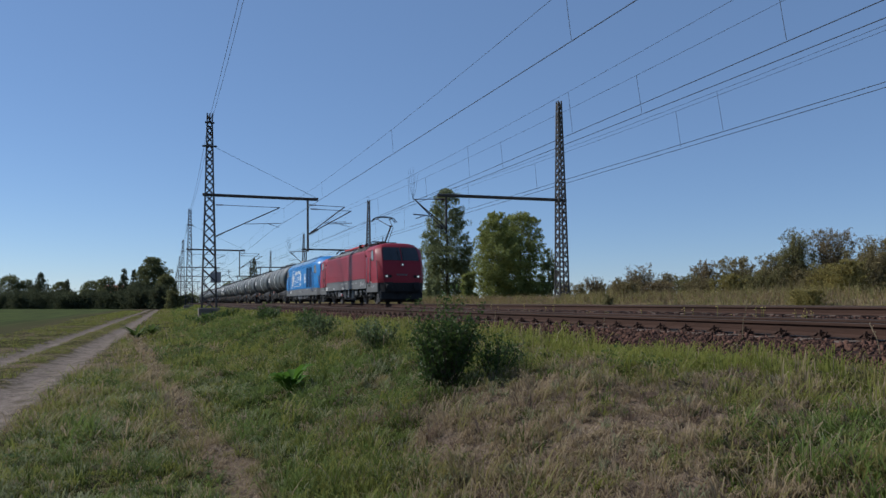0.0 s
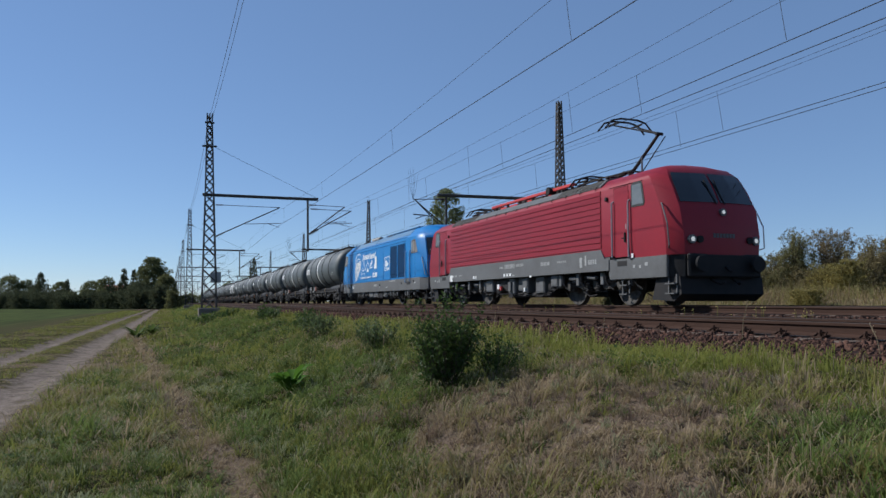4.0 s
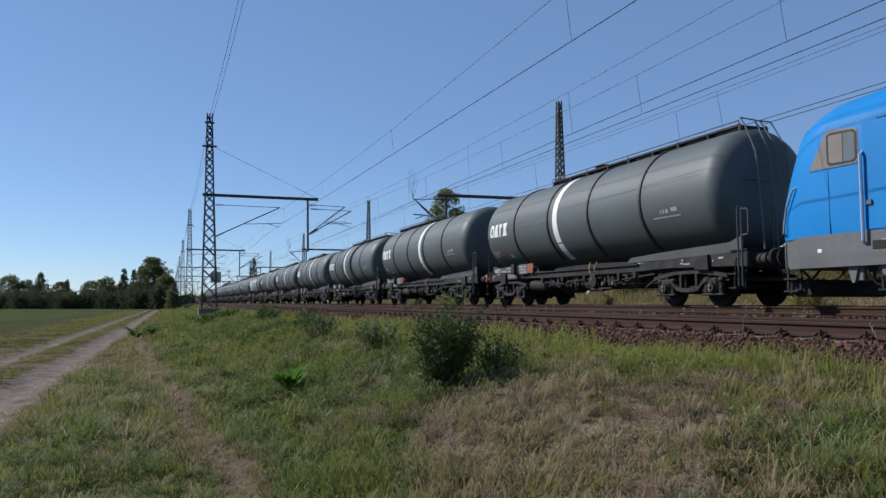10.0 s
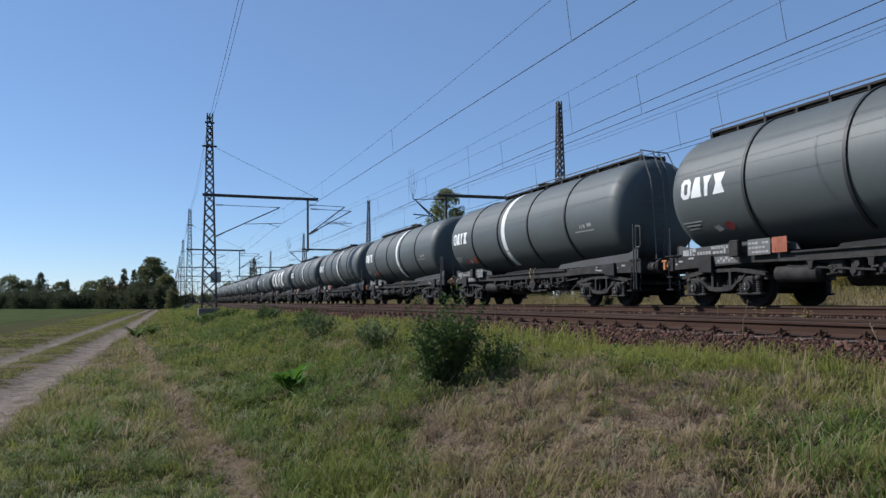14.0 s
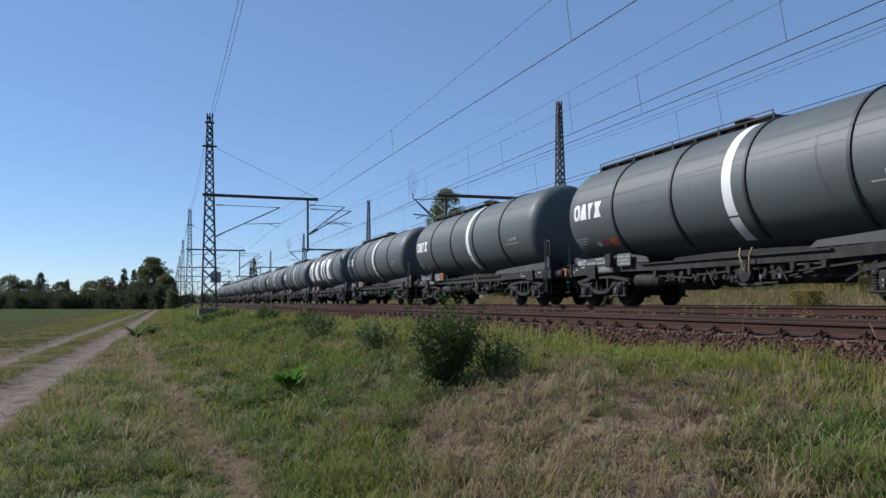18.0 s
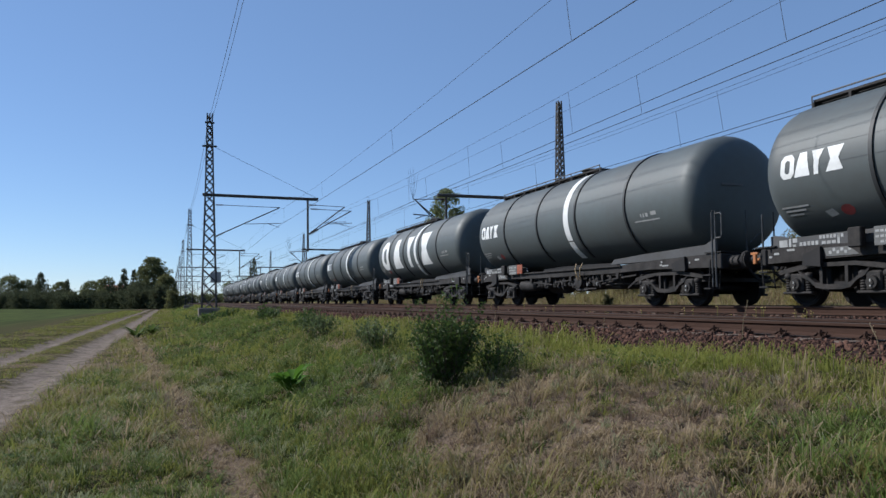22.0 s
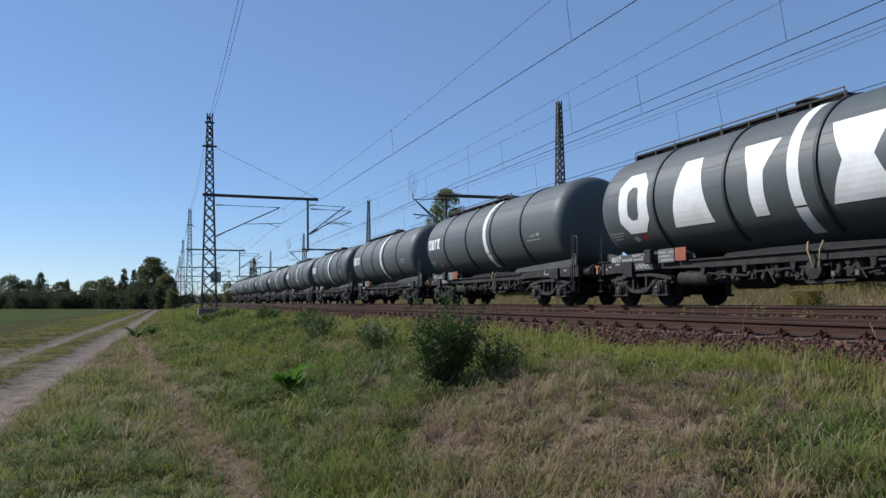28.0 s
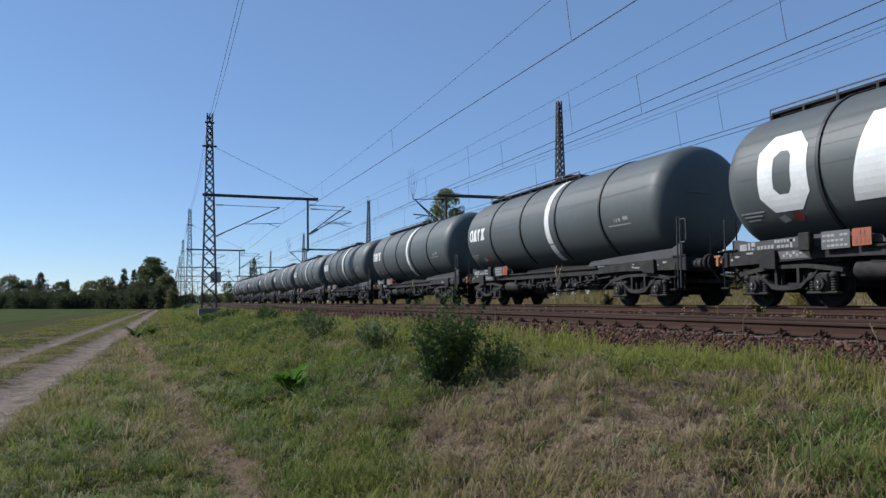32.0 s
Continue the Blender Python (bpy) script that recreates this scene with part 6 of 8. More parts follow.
    flat_marks(root, Y, [[(2.36, 2.2), (2.62, 2.18), (3.05, 2.28), (3.05, 2.36), (2.75, 2.45), (2.62, 2.55), (2.38, 2.55)]] + stroke([(2.42, 2.6), (2.58, 2.66)], 0.03), "train_drawing", "white rail car drawing", W)
    for k in range(5):
        flat_marks(root, Y, [rect(2.38 + k * 0.15, 2.49 + k * 0.15, 2.05, 2.13, 0.015)], "letter_block", "", W)
    marks = [(-6.05, -5.6, 1.0, 1.2, "white"), (-5.93, -5.72, 1.2, 1.26, "white"), (-5.55, -5.2, 1.22, 1.26, "print"), (-0.3, -0.05, 1.08, 1.2, "print"), (0.0, 0.3, 1.08, 1.2, "print"), (0.34, 0.42, 1.08, 1.2, "print"), (3.2, 4.4, 1.28, 1.34, "print"), (4.7, 5.4, 1.14, 1.24, "lgrey"), (1.45, 2.0, 1.0, 1.1, "lgrey"), (0.9, 1.0, 1.02, 1.06, "white"), (-6.9, -6.8, 1.08, 1.22, "print"), (-6.7, -6.6, 1.08, 1.24, "print"), (-8.3, -8.2, 1.05, 1.12, "white"), (-3.0, -2.9, 0.98, 1.04, "cable_tan"), (2.6, 2.7, 0.96, 1.02, "white"), (7.9, 8.0, 1.1, 1.16, "white")]
    for a, b, z0, z1, m in marks:
        g = Geo().box(a, b, -1.436, -1.4315, z0, z1)
        part("printed_mark", g, M[m], root)
    for x, z in ((1.15, 1.14), (-6.3, 1.18), (5.6, 1.14), (7.75, 1.2)):
        g = Geo().cyl((x, -1.45, z), (x, -1.42, z), 0.06, n=12)
        part("filler_cap", g, M["dark"], root)
    return root


red = loco_red()
blue = loco_blue()

# ======== trees and bushes ========
def leaf_cloud(centres, radii, count, size, seed, squash=1.0, shell=0.12):
    """Many small leaf quads spread through clumps; returns vertices and faces."""
    r = np.random.default_rng(seed)
    centres, radii = np.array(centres, float), np.array(radii, float)
    w = radii ** 1.4
    idx = r.choice(len(centres), count, p=w / w.sum())
    d = r.normal(size=(count, 3))
    d /= np.linalg.norm(d, axis=1)[:, None]
    rad = radii[idx] * np.cbrt(r.uniform(shell, 1.0, count)) * r.choice([1.0, 1.0, 1.0, 1.18], count)
    p = centres[idx] + d * rad[:, None] * np.array([1, 1, squash])
    a = r.normal(size=(count, 3))
    a /= np.linalg.norm(a, axis=1)[:, None]
    b = np.cross(a, r.normal(size=(count, 3)))
    b /= np.linalg.norm(b, axis=1)[:, None] + 1e-9
    s = size * r.uniform(0.5, 1.4, count)[:, None]
    v = np.stack([p - a * s, p + b * s * 0.6, p + a * s, p - b * s * 0.6], 1).reshape(-1, 3)
    return v, np.arange(count * 4).reshape(-1, 4)


CROWNS = {"round": ((0.0, 0.55), (0.15, 0.85), (0.42, 1.0), (0.7, 0.86), (0.9, 0.6), (1.0, 0.22)),
          "column": ((0.0, 0.7), (0.12, 0.92), (0.32, 1.0), (0.55, 0.9), (0.78, 0.68), (0.92, 0.44), (1.0, 0.15)),
          "cone": ((0.0, 1.0), (0.1, 0.95), (0.5, 0.52), (0.85, 0.16), (1.0, 0.02))}


def tree(name, label, base, height, width, leaf, count, seed, size=0.3, shape="round", limbs=60, category="tree", group="", start=0.12):
    """Tapered trunk, rising limbs, and leaves in uneven clumps that leave gaps between them."""
    r = np.random.default_rng(seed)
    root = thing(name, label, category, group, pose(*base))
    g = Geo()
    tr = 0.018 * height
    pts, p = [], Vector((0, 0, -0.4))
    for i in range(8):
        pts.append(p.copy())
        p = p + Vector((r.normal(0, 0.008 * height), r.normal(0, 0.008 * height), height * 0.97 / 7))
    for i in range(7):
        g.cyl(pts[i], pts[i + 1], tr * (1 - i / 7.3), tr * (1 - (i + 1) / 7.3), n=7)
    env = CROWNS[shape]
    lobes = [(r.uniform(0, 6.283), r.uniform(0.15, 0.95), r.uniform(0.72, 1.12)) for k in range(9)]
    centres, radii = [], []
    for i in range(limbs):
        u = r.uniform(0.01, 0.97)
        while r.uniform(0, 1) > float(np.interp(u, [q[0] for q in env], [q[1] for q in env])) + 0.05:
            u = r.uniform(0.01, 0.97)
        ang = r.uniform(0, 6.283)
        swell = 1.0
        for la, lu, lk in lobes:
            near = math.exp(-((u - lu) / 0.16) ** 2) * max(0.0, math.cos(ang - la))
            swell += (lk - 1.0) * near
        reach = width / 2 * float(np.interp(u, [q[0] for q in env], [q[1] for q in env])) * swell
        z = height * (start + (1 - start) * u)
        cr = width * r.uniform(0.09, 0.15) * (1.1 - 0.4 * u) if shape != "cone" else width * r.uniform(0.08, 0.13) * (1.15 - u)
        rr = max(0.0, reach - cr * 0.7) * r.uniform(0.35, 1.0) ** 0.5
        k = min(6.99, max(0, (z / height - 0.22 * rr / max(width, 0.1)) * 7))
        t0 = pts[int(k)].lerp(pts[int(k) + 1], k - int(k))
        e = Vector((t0.x + math.cos(ang) * rr, t0.y + math.sin(ang) * rr, min(z, height - cr * 0.6)))
        if i % 2 == 0:
            g.cyl(t0, e, tr * 0.25 * (1 - u * 0.6), tr * 0.06, n=4)
        centres.append(tuple(e)), radii.append(cr)
        for q in range(2):
            o = r.normal(0, 0.8, 3) * cr
            centres.append((e.x + o[0], e.y + o[1], max(cr * 0.4, e.z + o[2] * 0.7 - 0.2 * cr))), radii.append(cr * r.uniform(0.45, 0.8))
    centres.append((pts[-1].x, pts[-1].y, height - 0.03 * height)), radii.append(0.03 * height)
    part("trunk", g, M["bark"], root)
    v, f = leaf_cloud(centres, radii, int(count * 0.75), size, seed + 1, 0.8)
    n = count - int(count * 0.75)
    u = r.uniform(0, 0.99, n)
    reach = width / 2 * np.interp(u, [q[0] for q in env], [q[1] for q in env]) * 0.97 * np.sqrt(r.uniform(0.1, 1, n))
    ang = r.uniform(0, 6.283, n)
    c = np.stack([reach * np.cos(ang), reach * np.sin(ang), height * (start + (1 - start) * u)], 1)
    v2, f2 = leaf_cloud(c[:400], np.full(len(c[:400]), size * 2.2), n, size, seed + 2)
    v, f = np.concatenate([v, v2]), np.concatenate([f, f2 + len(v)])
    crown = new("crown", bulk("crown", v, f, leaf))
    crown.parent = root
    return root


def bush(name, label, base, height, width, leaf, count, seed, size=0.12, group="", twigs=7, category="bush"):
    """Many stems from the ground that fork, leaves in uneven clumps low down and thinning along the twigs."""
    r = np.random.default_rng(seed)
    root = thing(name, label, category, group, pose(*base))
    g = Geo()
    centres, radii, along = [], [], []
    for i in range(twigs * 2):
        ang = r.uniform(0, 6.28)
        h = height * r.uniform(0.5, 0.9)
        rr = width / 2 * r.uniform(0.1, 0.95) * (1.2 - 0.6 * h / height)
        mid = Vector((math.cos(ang) * rr * 0.5, math.sin(ang) * rr * 0.5, h * 0.5))
        e = Vector((math.cos(ang) * rr, math.sin(ang) * rr, h))
        g.cyl((mid.x * 0.3, mid.y * 0.3, -0.1), mid, 0.008 * height + 0.004, 0.006 * height + 0.003, n=4)
        g.cyl(mid, e, 0.006 * height + 0.003, 0.003, n=3)
        for q in range(4):
            tip = e + Vector((r.normal(0, 0.09), r.normal(0, 0.09), r.uniform(0.0, 0.14))) * height
            g.cyl(e.lerp(mid, r.uniform(0, 0.5)), tip, 0.0025 * height + 0.001, 0.002, n=3)
            along.append((mid, e, tip))
        c = mid.lerp(e, r.uniform(-0.3, 0.75))
        rad = width * r.uniform(0.09, 0.19)
        c.z = max(rad * 0.5, min(c.z, height * 0.8 - rad * 0.5))
        centres.append(tuple(c)), radii.append(rad)
        centres.append((c.x * 1.5, c.y * 1.5, max(rad * 0.4, c.z * 0.35))), radii.append(rad)
    part("stem", g, M["bark"], root)
    v, f = leaf_cloud(centres, radii, int(count * 0.62), size, seed + 1)
    n2 = int(count * 0.38)
    pick = r.integers(0, len(along), n2)
    u = r.uniform(0, 1, n2) ** 0.8
    p = np.array([tuple(along[k][0].lerp(along[k][1], t * 2) if t < 0.5 else along[k][1].lerp(along[k][2], t * 2 - 1)) for k, t in zip(pick, u)])
    p += r.normal(0, 1, p.shape) * (0.03 * height * (1.25 - u))[:, None]
    d = r.normal(size=(n2, 3))
    d /= np.linalg.norm(d, axis=1)[:, None]
    b = np.cross(d, r.normal(size=(n2, 3)))
    b /= np.linalg.norm(b, axis=1)[:, None]
    s = size * r.uniform(0.5, 1.2, n2)[:, None]
    v2 = np.stack([p - d * s, p + b * s * 0.6, p + d * s, p - b * s * 0.6], 1).reshape(-1, 3)
    v = np.concatenate([v, v2])
    ob = new("foliage", bulk("foliage", v, np.arange(len(v)).reshape(-1, 4), leaf))
    ob.parent = root
    return root


def spot(column, depth):
    """A place on the ground from a column of the view and its depth."""
    s = (column - 784) / 1312 * depth
    x, y = -0.9385 * depth + 0.3453 * s, 0.3453 * depth + 0.9385 * s
    return (x, y, float(ground_z(np.array(x), np.array(y))))


def height_to(row, depth, base):
    """Height of a thing that reaches that row of the view."""
    return 1.45 + (536 - row) / 1312 * depth - base[2]


def place_tree(name, label, col, depth, row, width, leaf, count, seed, **more):
    b = spot(col, depth)
    width = width * (1.45 if more["shape"] == "cone" else 1.0) if "shape" in more else width
    return tree(name, label, b, height_to(row, depth, b), width / 1312 * depth, leaf, count, seed, **more)


def place_bush(name, label, col, depth, row, width, leaf, count, seed, **more):
    b = spot(col, depth)
    return bush(name, label, b, height_to(row, depth, b), width / 1312 * depth, leaf, count, seed, **more)


# behind the tracks
place_tree("poplar", "tall grey-green poplar behind the railway line", 790, 112, 333, 98, M["leaf_poplar"], 44000, 11, size=0.12, shape="column", limbs=140, start=0.04)
WD = "broad yellow-green tree behind the railway line"
place_tree("willow", WD, 880, 104, 376, 104, M["leaf_willow"], 34000, 12, size=0.125, limbs=120, start=0.04)
place_tree("willow", WD, 922, 108, 374, 104, M["leaf_willow"], 34000, 15, size=0.125, limbs=120, start=0.04)
place_tree("tree", "small dark green tree beside the lattice mast", 970, 110, 440, 40, M["leaf_poplar"], 7000, 13, size=0.14, limbs=40, start=0.05)
place_bush("bush", "low green bush at the foot of the poplar", 828, 100, 478, 40, M["leaf_willow"], 5000, 14, size=0.14)
place_bush("bush", "dark bush at the foot of the poplar", 766, 100, 494, 50, M["leaf_poplar"], 5000, 16, size=0.14)
HB = "olive brown hawthorn bush in dry grass beyond the tracks"
for i, (col, depth, row, w, n, lf) in enumerate(((1052, 75, 487, 42, 2500, "leaf_brown"), (1098, 66, 489, 60, 3000, "leaf_bush"), (1135, 66, 466, 74, 4500, "leaf_brown"), (1180, 62, 482, 74, 3500, "leaf_bush"), (1214, 60, 484, 60, 3500, "leaf_green2"), (1252, 60, 459, 78, 5000, "leaf_brown"), (1310, 58, 453, 112, 8000, "leaf_bush"), (1368, 56, 446, 90, 6000, "leaf_bush"),
                                                  (1408, 54, 407, 110, 9500, "leaf_green2"), (1472, 54, 404, 120, 9500, "leaf_brown"), (1530, 50, 428, 130, 9000, "leaf_bush"), (1566, 52, 414, 90, 6000, "leaf_bush"), (1500, 46, 458, 110, 7000, "leaf_ochre"), (1620, 50, 405, 150, 7000, "leaf_brown"), (1440, 50, 470, 120, 6000, "leaf_bush"), (1345, 50, 478, 100, 4500, "leaf_green2"))):
    place_bush("hawthorn_bush", HB, col, depth, row, w, M[lf], int(n * 2.2), 40 + 3 * i, size=0.055, group="bushes beyond the tracks", twigs=18)
for i, (col, w, row, lf) in enumerate(((1110, 70, 497, "leaf_bush"), (1165, 90, 495, "leaf_brown"), (1235, 90, 488, "leaf_bush"), (1290, 90, 484, "leaf_ochre"), (1350, 110, 474, "leaf_bush"), (1410, 110, 462, "leaf_bush"), (1470, 120, 466, "leaf_ochre"), (1545, 130, 460, "leaf_bush"))):
    place_bush("hawthorn_bush", HB, col, 48 + 3 * (i % 3), row, w, M[lf], 8000, 400 + 3 * i, size=0.055, group="bushes beyond the tracks", twigs=22)
place_bush("bush", "ochre brown low bush in dry grass beyond the tracks", 1428, 27, 512, 84, M["leaf_ochre"], 9000, 93, size=0.03, twigs=20)
place_bush("bush", "small round green bush in dry grass", 1075, 30, 520, 34, M["leaf_green2"], 1500, 95, size=0.04, twigs=9)

for i, (col, w, row, d) in enumerate(((1000, 46, 499, 92), (1030, 44, 500, 90), (1062, 40, 501, 86), (1085, 44, 499, 84))):
    place_bush("bush", "low olive scrub on the skyline beyond the tracks", col, d, row, w, M["leaf_bush"], 5000, 440 + 3 * i, size=0.07, group="low scrub on the skyline", twigs=16)
for i, (col, w, row) in enumerate(((338, 36, 521), (362, 36, 520), (386, 40, 519), (412, 40, 520))):
    place_bush("hedge_bush", "far dark green scrub along the line", col, 330, row, w, M["leaf_far"], 3500, 470 + 3 * i, size=0.3, group="hedge along the field", twigs=16)

for i, col in enumerate(range(415, 765, 22)):
    b = spot(col, 37 / (0.3453 + 0.9385 * (col - 784) / 1312))
    d = math.hypot(b[0], b[1])
    bush("hedge_bush", "low dark green hedge bush beyond the tracks", b, 2.3 + 0.5 * (i % 3), 0.026 * d + 2, M["leaf_far"], 2600, 500 + 3 * i, size=0.05 + 0.0007 * d, group="hedge beyond the tracks", twigs=14)

# beyond the field
FT = "dark tree on the far edge of the field"
for i, (col, depth, row, w, shape, lf, n) in enumerate(((18, 190, 488, 52, "round", "leaf_far", 3200), (-30, 190, 495, 60, "round", "leaf_far", 2500), (72, 185, 484, 52, "cone", "leaf_conifer", 3000), (48, 192, 496, 40, "round", "leaf_far", 2200), (108, 195, 500, 40, "round", "leaf_far", 2400), (119, 190, 496, 26, "cone", "leaf_conifer", 1600),
                                                         (165, 186, 498, 56, "round", "leaf_far", 2800), (190, 184, 491, 40, "round", "leaf_far", 3000), (220, 186, 477, 30, "cone", "leaf_conifer", 2600), (237, 186, 478, 26, "cone", "leaf_conifer", 2200), (271, 186, 455, 64, "round", "leaf_far", 9500), (246, 180, 500, 60, "round", "leaf_conifer", 3000), (293, 172, 487, 42, "round", "leaf_ivy", 4200), (449, 260, 456, 30, "cone", "leaf_conifer", 3600), (404, 280, 500, 30, "round", "leaf_far", 1600), (432, 270, 490, 30, "round", "leaf_far", 1500), (340, 420, 517, 40, "round", "leaf_far", 1500), (372, 430, 512, 40, "round", "leaf_far", 1500))):
    place_tree("tree" if shape != "cone" else "spruce", FT if shape != "cone" else "dark pointed spruce on the far edge of the field", col, depth, row, w, M[lf], int(n * 2.3), 200 + 5 * i, size=0.19, shape=shape, limbs=90 if shape != "cone" else 120, group="trees beyond the field", start=0.03)
for i, (col, depth, row, w) in enumerate(((-20, 176, 513, 90), (20, 178, 514, 90), (60, 176, 512, 90), (100, 178, 515, 90), (140, 176, 514, 90), (178, 178, 514, 90), (212, 172, 514, 80), (246, 168, 506, 80), (283, 165, 503, 54), (307, 150, 514, 38), (328, 170, 522, 20))):
    place_bush("hedge_bush", "dark green hedge bush along the field edge", col, depth, row, w, M["leaf_conifer"] if i < 9 else M["leaf_ivy"], 6000, 320 + 4 * i, size=0.18, group="hedge along the field", twigs=22)


for i in range(14):
    place_bush("hedge_bush", "dark green hedge bush along the field edge", -30 + 25 * i, 171 + 2 * (i % 3), 522 - 3 * (i % 2), 76, M["leaf_conifer"], 13000, 700 + 4 * i, size=0.15, group="hedge along the field", twigs=26)


def farmhouse(base):
    root = thing("house", "red-tiled farmhouse roof showing over dark hedges", "house", "", base)
    part("wall", Geo().box(-5, 5, -3.5, 3.5, 0, 3.6), M["plaster"], root)
    g = Geo()
    g.loft([[(x, -3.9, 3.5), (x, 0, 6.6), (x, 3.9, 3.5), (x, 3.7, 3.4), (x, -3.7, 3.4)] for x in (-5.4, 5.4)])
    part("roof", g, M["roof_tile"], root)
    return root


hx, hy, hz = spot(212, 196)
farmhouse(pose(hx, hy, hz - 0.5, 0, 0, 60))


# ======== grass and weeds ========
def blades(x, y, h, w, seed, lean=0.55, z=None):
    """Bent grass blades of two faces each."""
    r = np.random.default_rng(seed)
    n = len(x)
    z = ground_z(x, y) - 0.01 if z is None else z
    a = r.uniform(0, 2 * np.pi, n)
    t = np.stack([np.cos(a), np.sin(a), np.zeros(n)], 1)
    b = a + r.normal(1.57, 0.5, n)
    out = np.stack([np.cos(b), np.sin(b), np.zeros(n)], 1)
    k = np.abs(r.normal(0, lean, n))[:, None] * h[:, None]
    p0 = np.stack([x, y, z], 1)
    p1 = p0 + out * k * 0.35 + np.array([0, 0, 1]) * (h * 0.6)[:, None]
    p2 = p0 + out * k + np.array([0, 0, 1]) * (h * np.clip(1 - 0.3 * k[:, 0] / h, 0.4, 1))[:, None]
    hw = (w / 2)[:, None] * t
    v = np.stack([p0 - hw, p0 + hw, p1 + hw * 0.8, p1 - hw * 0.8, p2 + hw * 0.12, p2 - hw * 0.12], 1).reshape(-1, 3)
    i = np.arange(n)[:, None] * 6
    f = np.concatenate([i + np.array([[0, 1, 2, 3]]), i + np.array([[3, 2, 4, 5]])], 0)
    return v, f


def sown(n, x0, x1, y0, y1, seed, tuft=7, spread=0.06):
    r = np.random.default_rng(seed)
    m = n // tuft
    cx, cy = r.uniform(x0, x1, m), r.uniform(y0, y1, m)
    x = np.repeat(cx, tuft) + r.normal(0, spread, m * tuft)
    y = np.repeat(cy, tuft) + r.normal(0, spread, m * tuft)
    u = np.repeat(r.uniform(0, 1, m), tuft)
    return x, y, u, r


def meadow():
    """All turf, sorted into green, olive, blue-green and straw blades."""
    groups = {"grass": [], "grass_olive": [], "grass_dry": [], "grass_blue": []}
    zones = ((48000, -7.2, -1.6, -1.6, 5.42, 0.062, 0.0056, 1), (36000, -16, -7.2, -1.75, 5.42, 0.08, 0.0085, 2), (22000, -36, -16, -1.7, 5.45, 0.15, 0.016, 3), (15000, -90, -36, -1.6, 5.7, 0.17, 0.04, 4),
             (11000, -40, -8, -3.62, -2.8, 0.07, 0.012, 5), (8000, -90, -40, -3.55, -2.75, 0.07, 0.03, 6), (13000, -60, -14, -7.0, -4.2, 0.08, 0.016, 7), (9000, -140, -60, -7.5, -4.3, 0.10, 0.05, 8), (9000, -170, -90, -1.6, 5.6, 0.2, 0.08, 9), (16000, -1.6, 9.0, -1.6, 5.42, 0.07, 0.012, 10))
    for n, x0, x1, y0, y1, h, w, seed in zones:
        x, y, u, r = sown(n, x0, x1, y0, y1, seed, spread=0.045 + w * 2)
        d = dryness(x, y)
        if y1 < -2:
            d = 0.5 + 0.6 * (patches(x, y, 2.0, 2) - 0.5) - (0.25 if y1 < -4 else 0)
        thin = patches(x, y, 0.7, 12)
        bare = np.clip((d - 0.72) * 1.3 + (thin - 0.47) * 2.2, 0, 0.88)
        keep = r.uniform(0, 1, len(x)) > bare
        x, y, u, d = x[keep], y[keep], u[keep], d[keep]
        tall = 0.35 + 1.3 * np.clip((patches(x, y, 1.1, 4) - 0.25) * 2, 0, 1) ** 1.5
        hh = h * (0.45 + 1.0 * r.uniform(0, 1, len(x)) ** 1.6) * np.clip(1.3 - 0.95 * d, 0.3, 1.2) * tall * np.clip((5.75 - y) / 1.1, 0.35, 1)
        ww = w * r.uniform(0.6, 1.4, len(x))
        q = 0.7 * u + 0.3 * r.uniform(0, 1, len(x))
        kind = np.where(q < d * 0.62 - 0.06, 2, np.where(q < d * 1.15, 1, 0))
        blue = (kind == 0) & (patches(x, y, 1.3, 7) > 0.55) & (y > 0.3) & (y < 3.2)
        for k, name in ((0, "grass"), (1, "grass_olive"), (2, "grass_dry")):
            s = (kind == k) & ~blue
            groups[name].append((x[s], y[s], hh[s] * (1.0 if k < 2 else 1.05), ww[s]))
        groups["grass_blue"].append((x[blue], y[blue], hh[blue] * 1.15, ww[blue]))
    labels = {"grass": "lush green meadow grass on the railway bank", "grass_olive": "olive half-dry grass on the railway bank", "grass_dry": "straw-coloured dry grass on the railway bank", "grass_blue": "blue-green coarse grass tufts on the bank"}
    for i, (name, sets) in enumerate(groups.items()):
        x, y, h, w = (np.concatenate([s[k] for s in sets]) for k in range(4))
        v, f = blades(x, y, h, w, 50 + i, {"grass_dry": 1.9, "grass_olive": 1.5}.get(name, 1.25))
        ob = new("grass", bulk("grass", v, f, M[name]))
        tagged(ob, labels[name], "grass", kind="stuff")


meadow()


def far_grass():
    """Tall dry grass beyond the tracks."""
    x, y, u, r = sown(50000, -95, 6, 19.6, 33, 60, 6, 0.12)
    g = patches(x, y * 1.5, 5.0, 3)
    h = (0.22 + 0.4 * np.clip((y - 19.8) / 4, 0, 1)) * r.uniform(0.4, 1.3, len(x)) * (0.15 + 2.0 * g ** 1.8)
    w = np.full(len(x), 0.024) * r.uniform(0.6, 1.4, len(x))
    green = u < 0.3 + 0.4 * (g > 0.62)
    for name, s, lab in (("grass_straw", ~green, "tall straw-coloured dry grass beyond the tracks"), ("grass_olive", green, "tall olive grass beyond the tracks")):
        v, f = blades(x[s], y[s], h[s], w[s], 61, 0.8)
        tagged(new("tall_grass", bulk("tall_grass", v, f, M[name])), lab, "grass", kind="stuff")


far_grass()


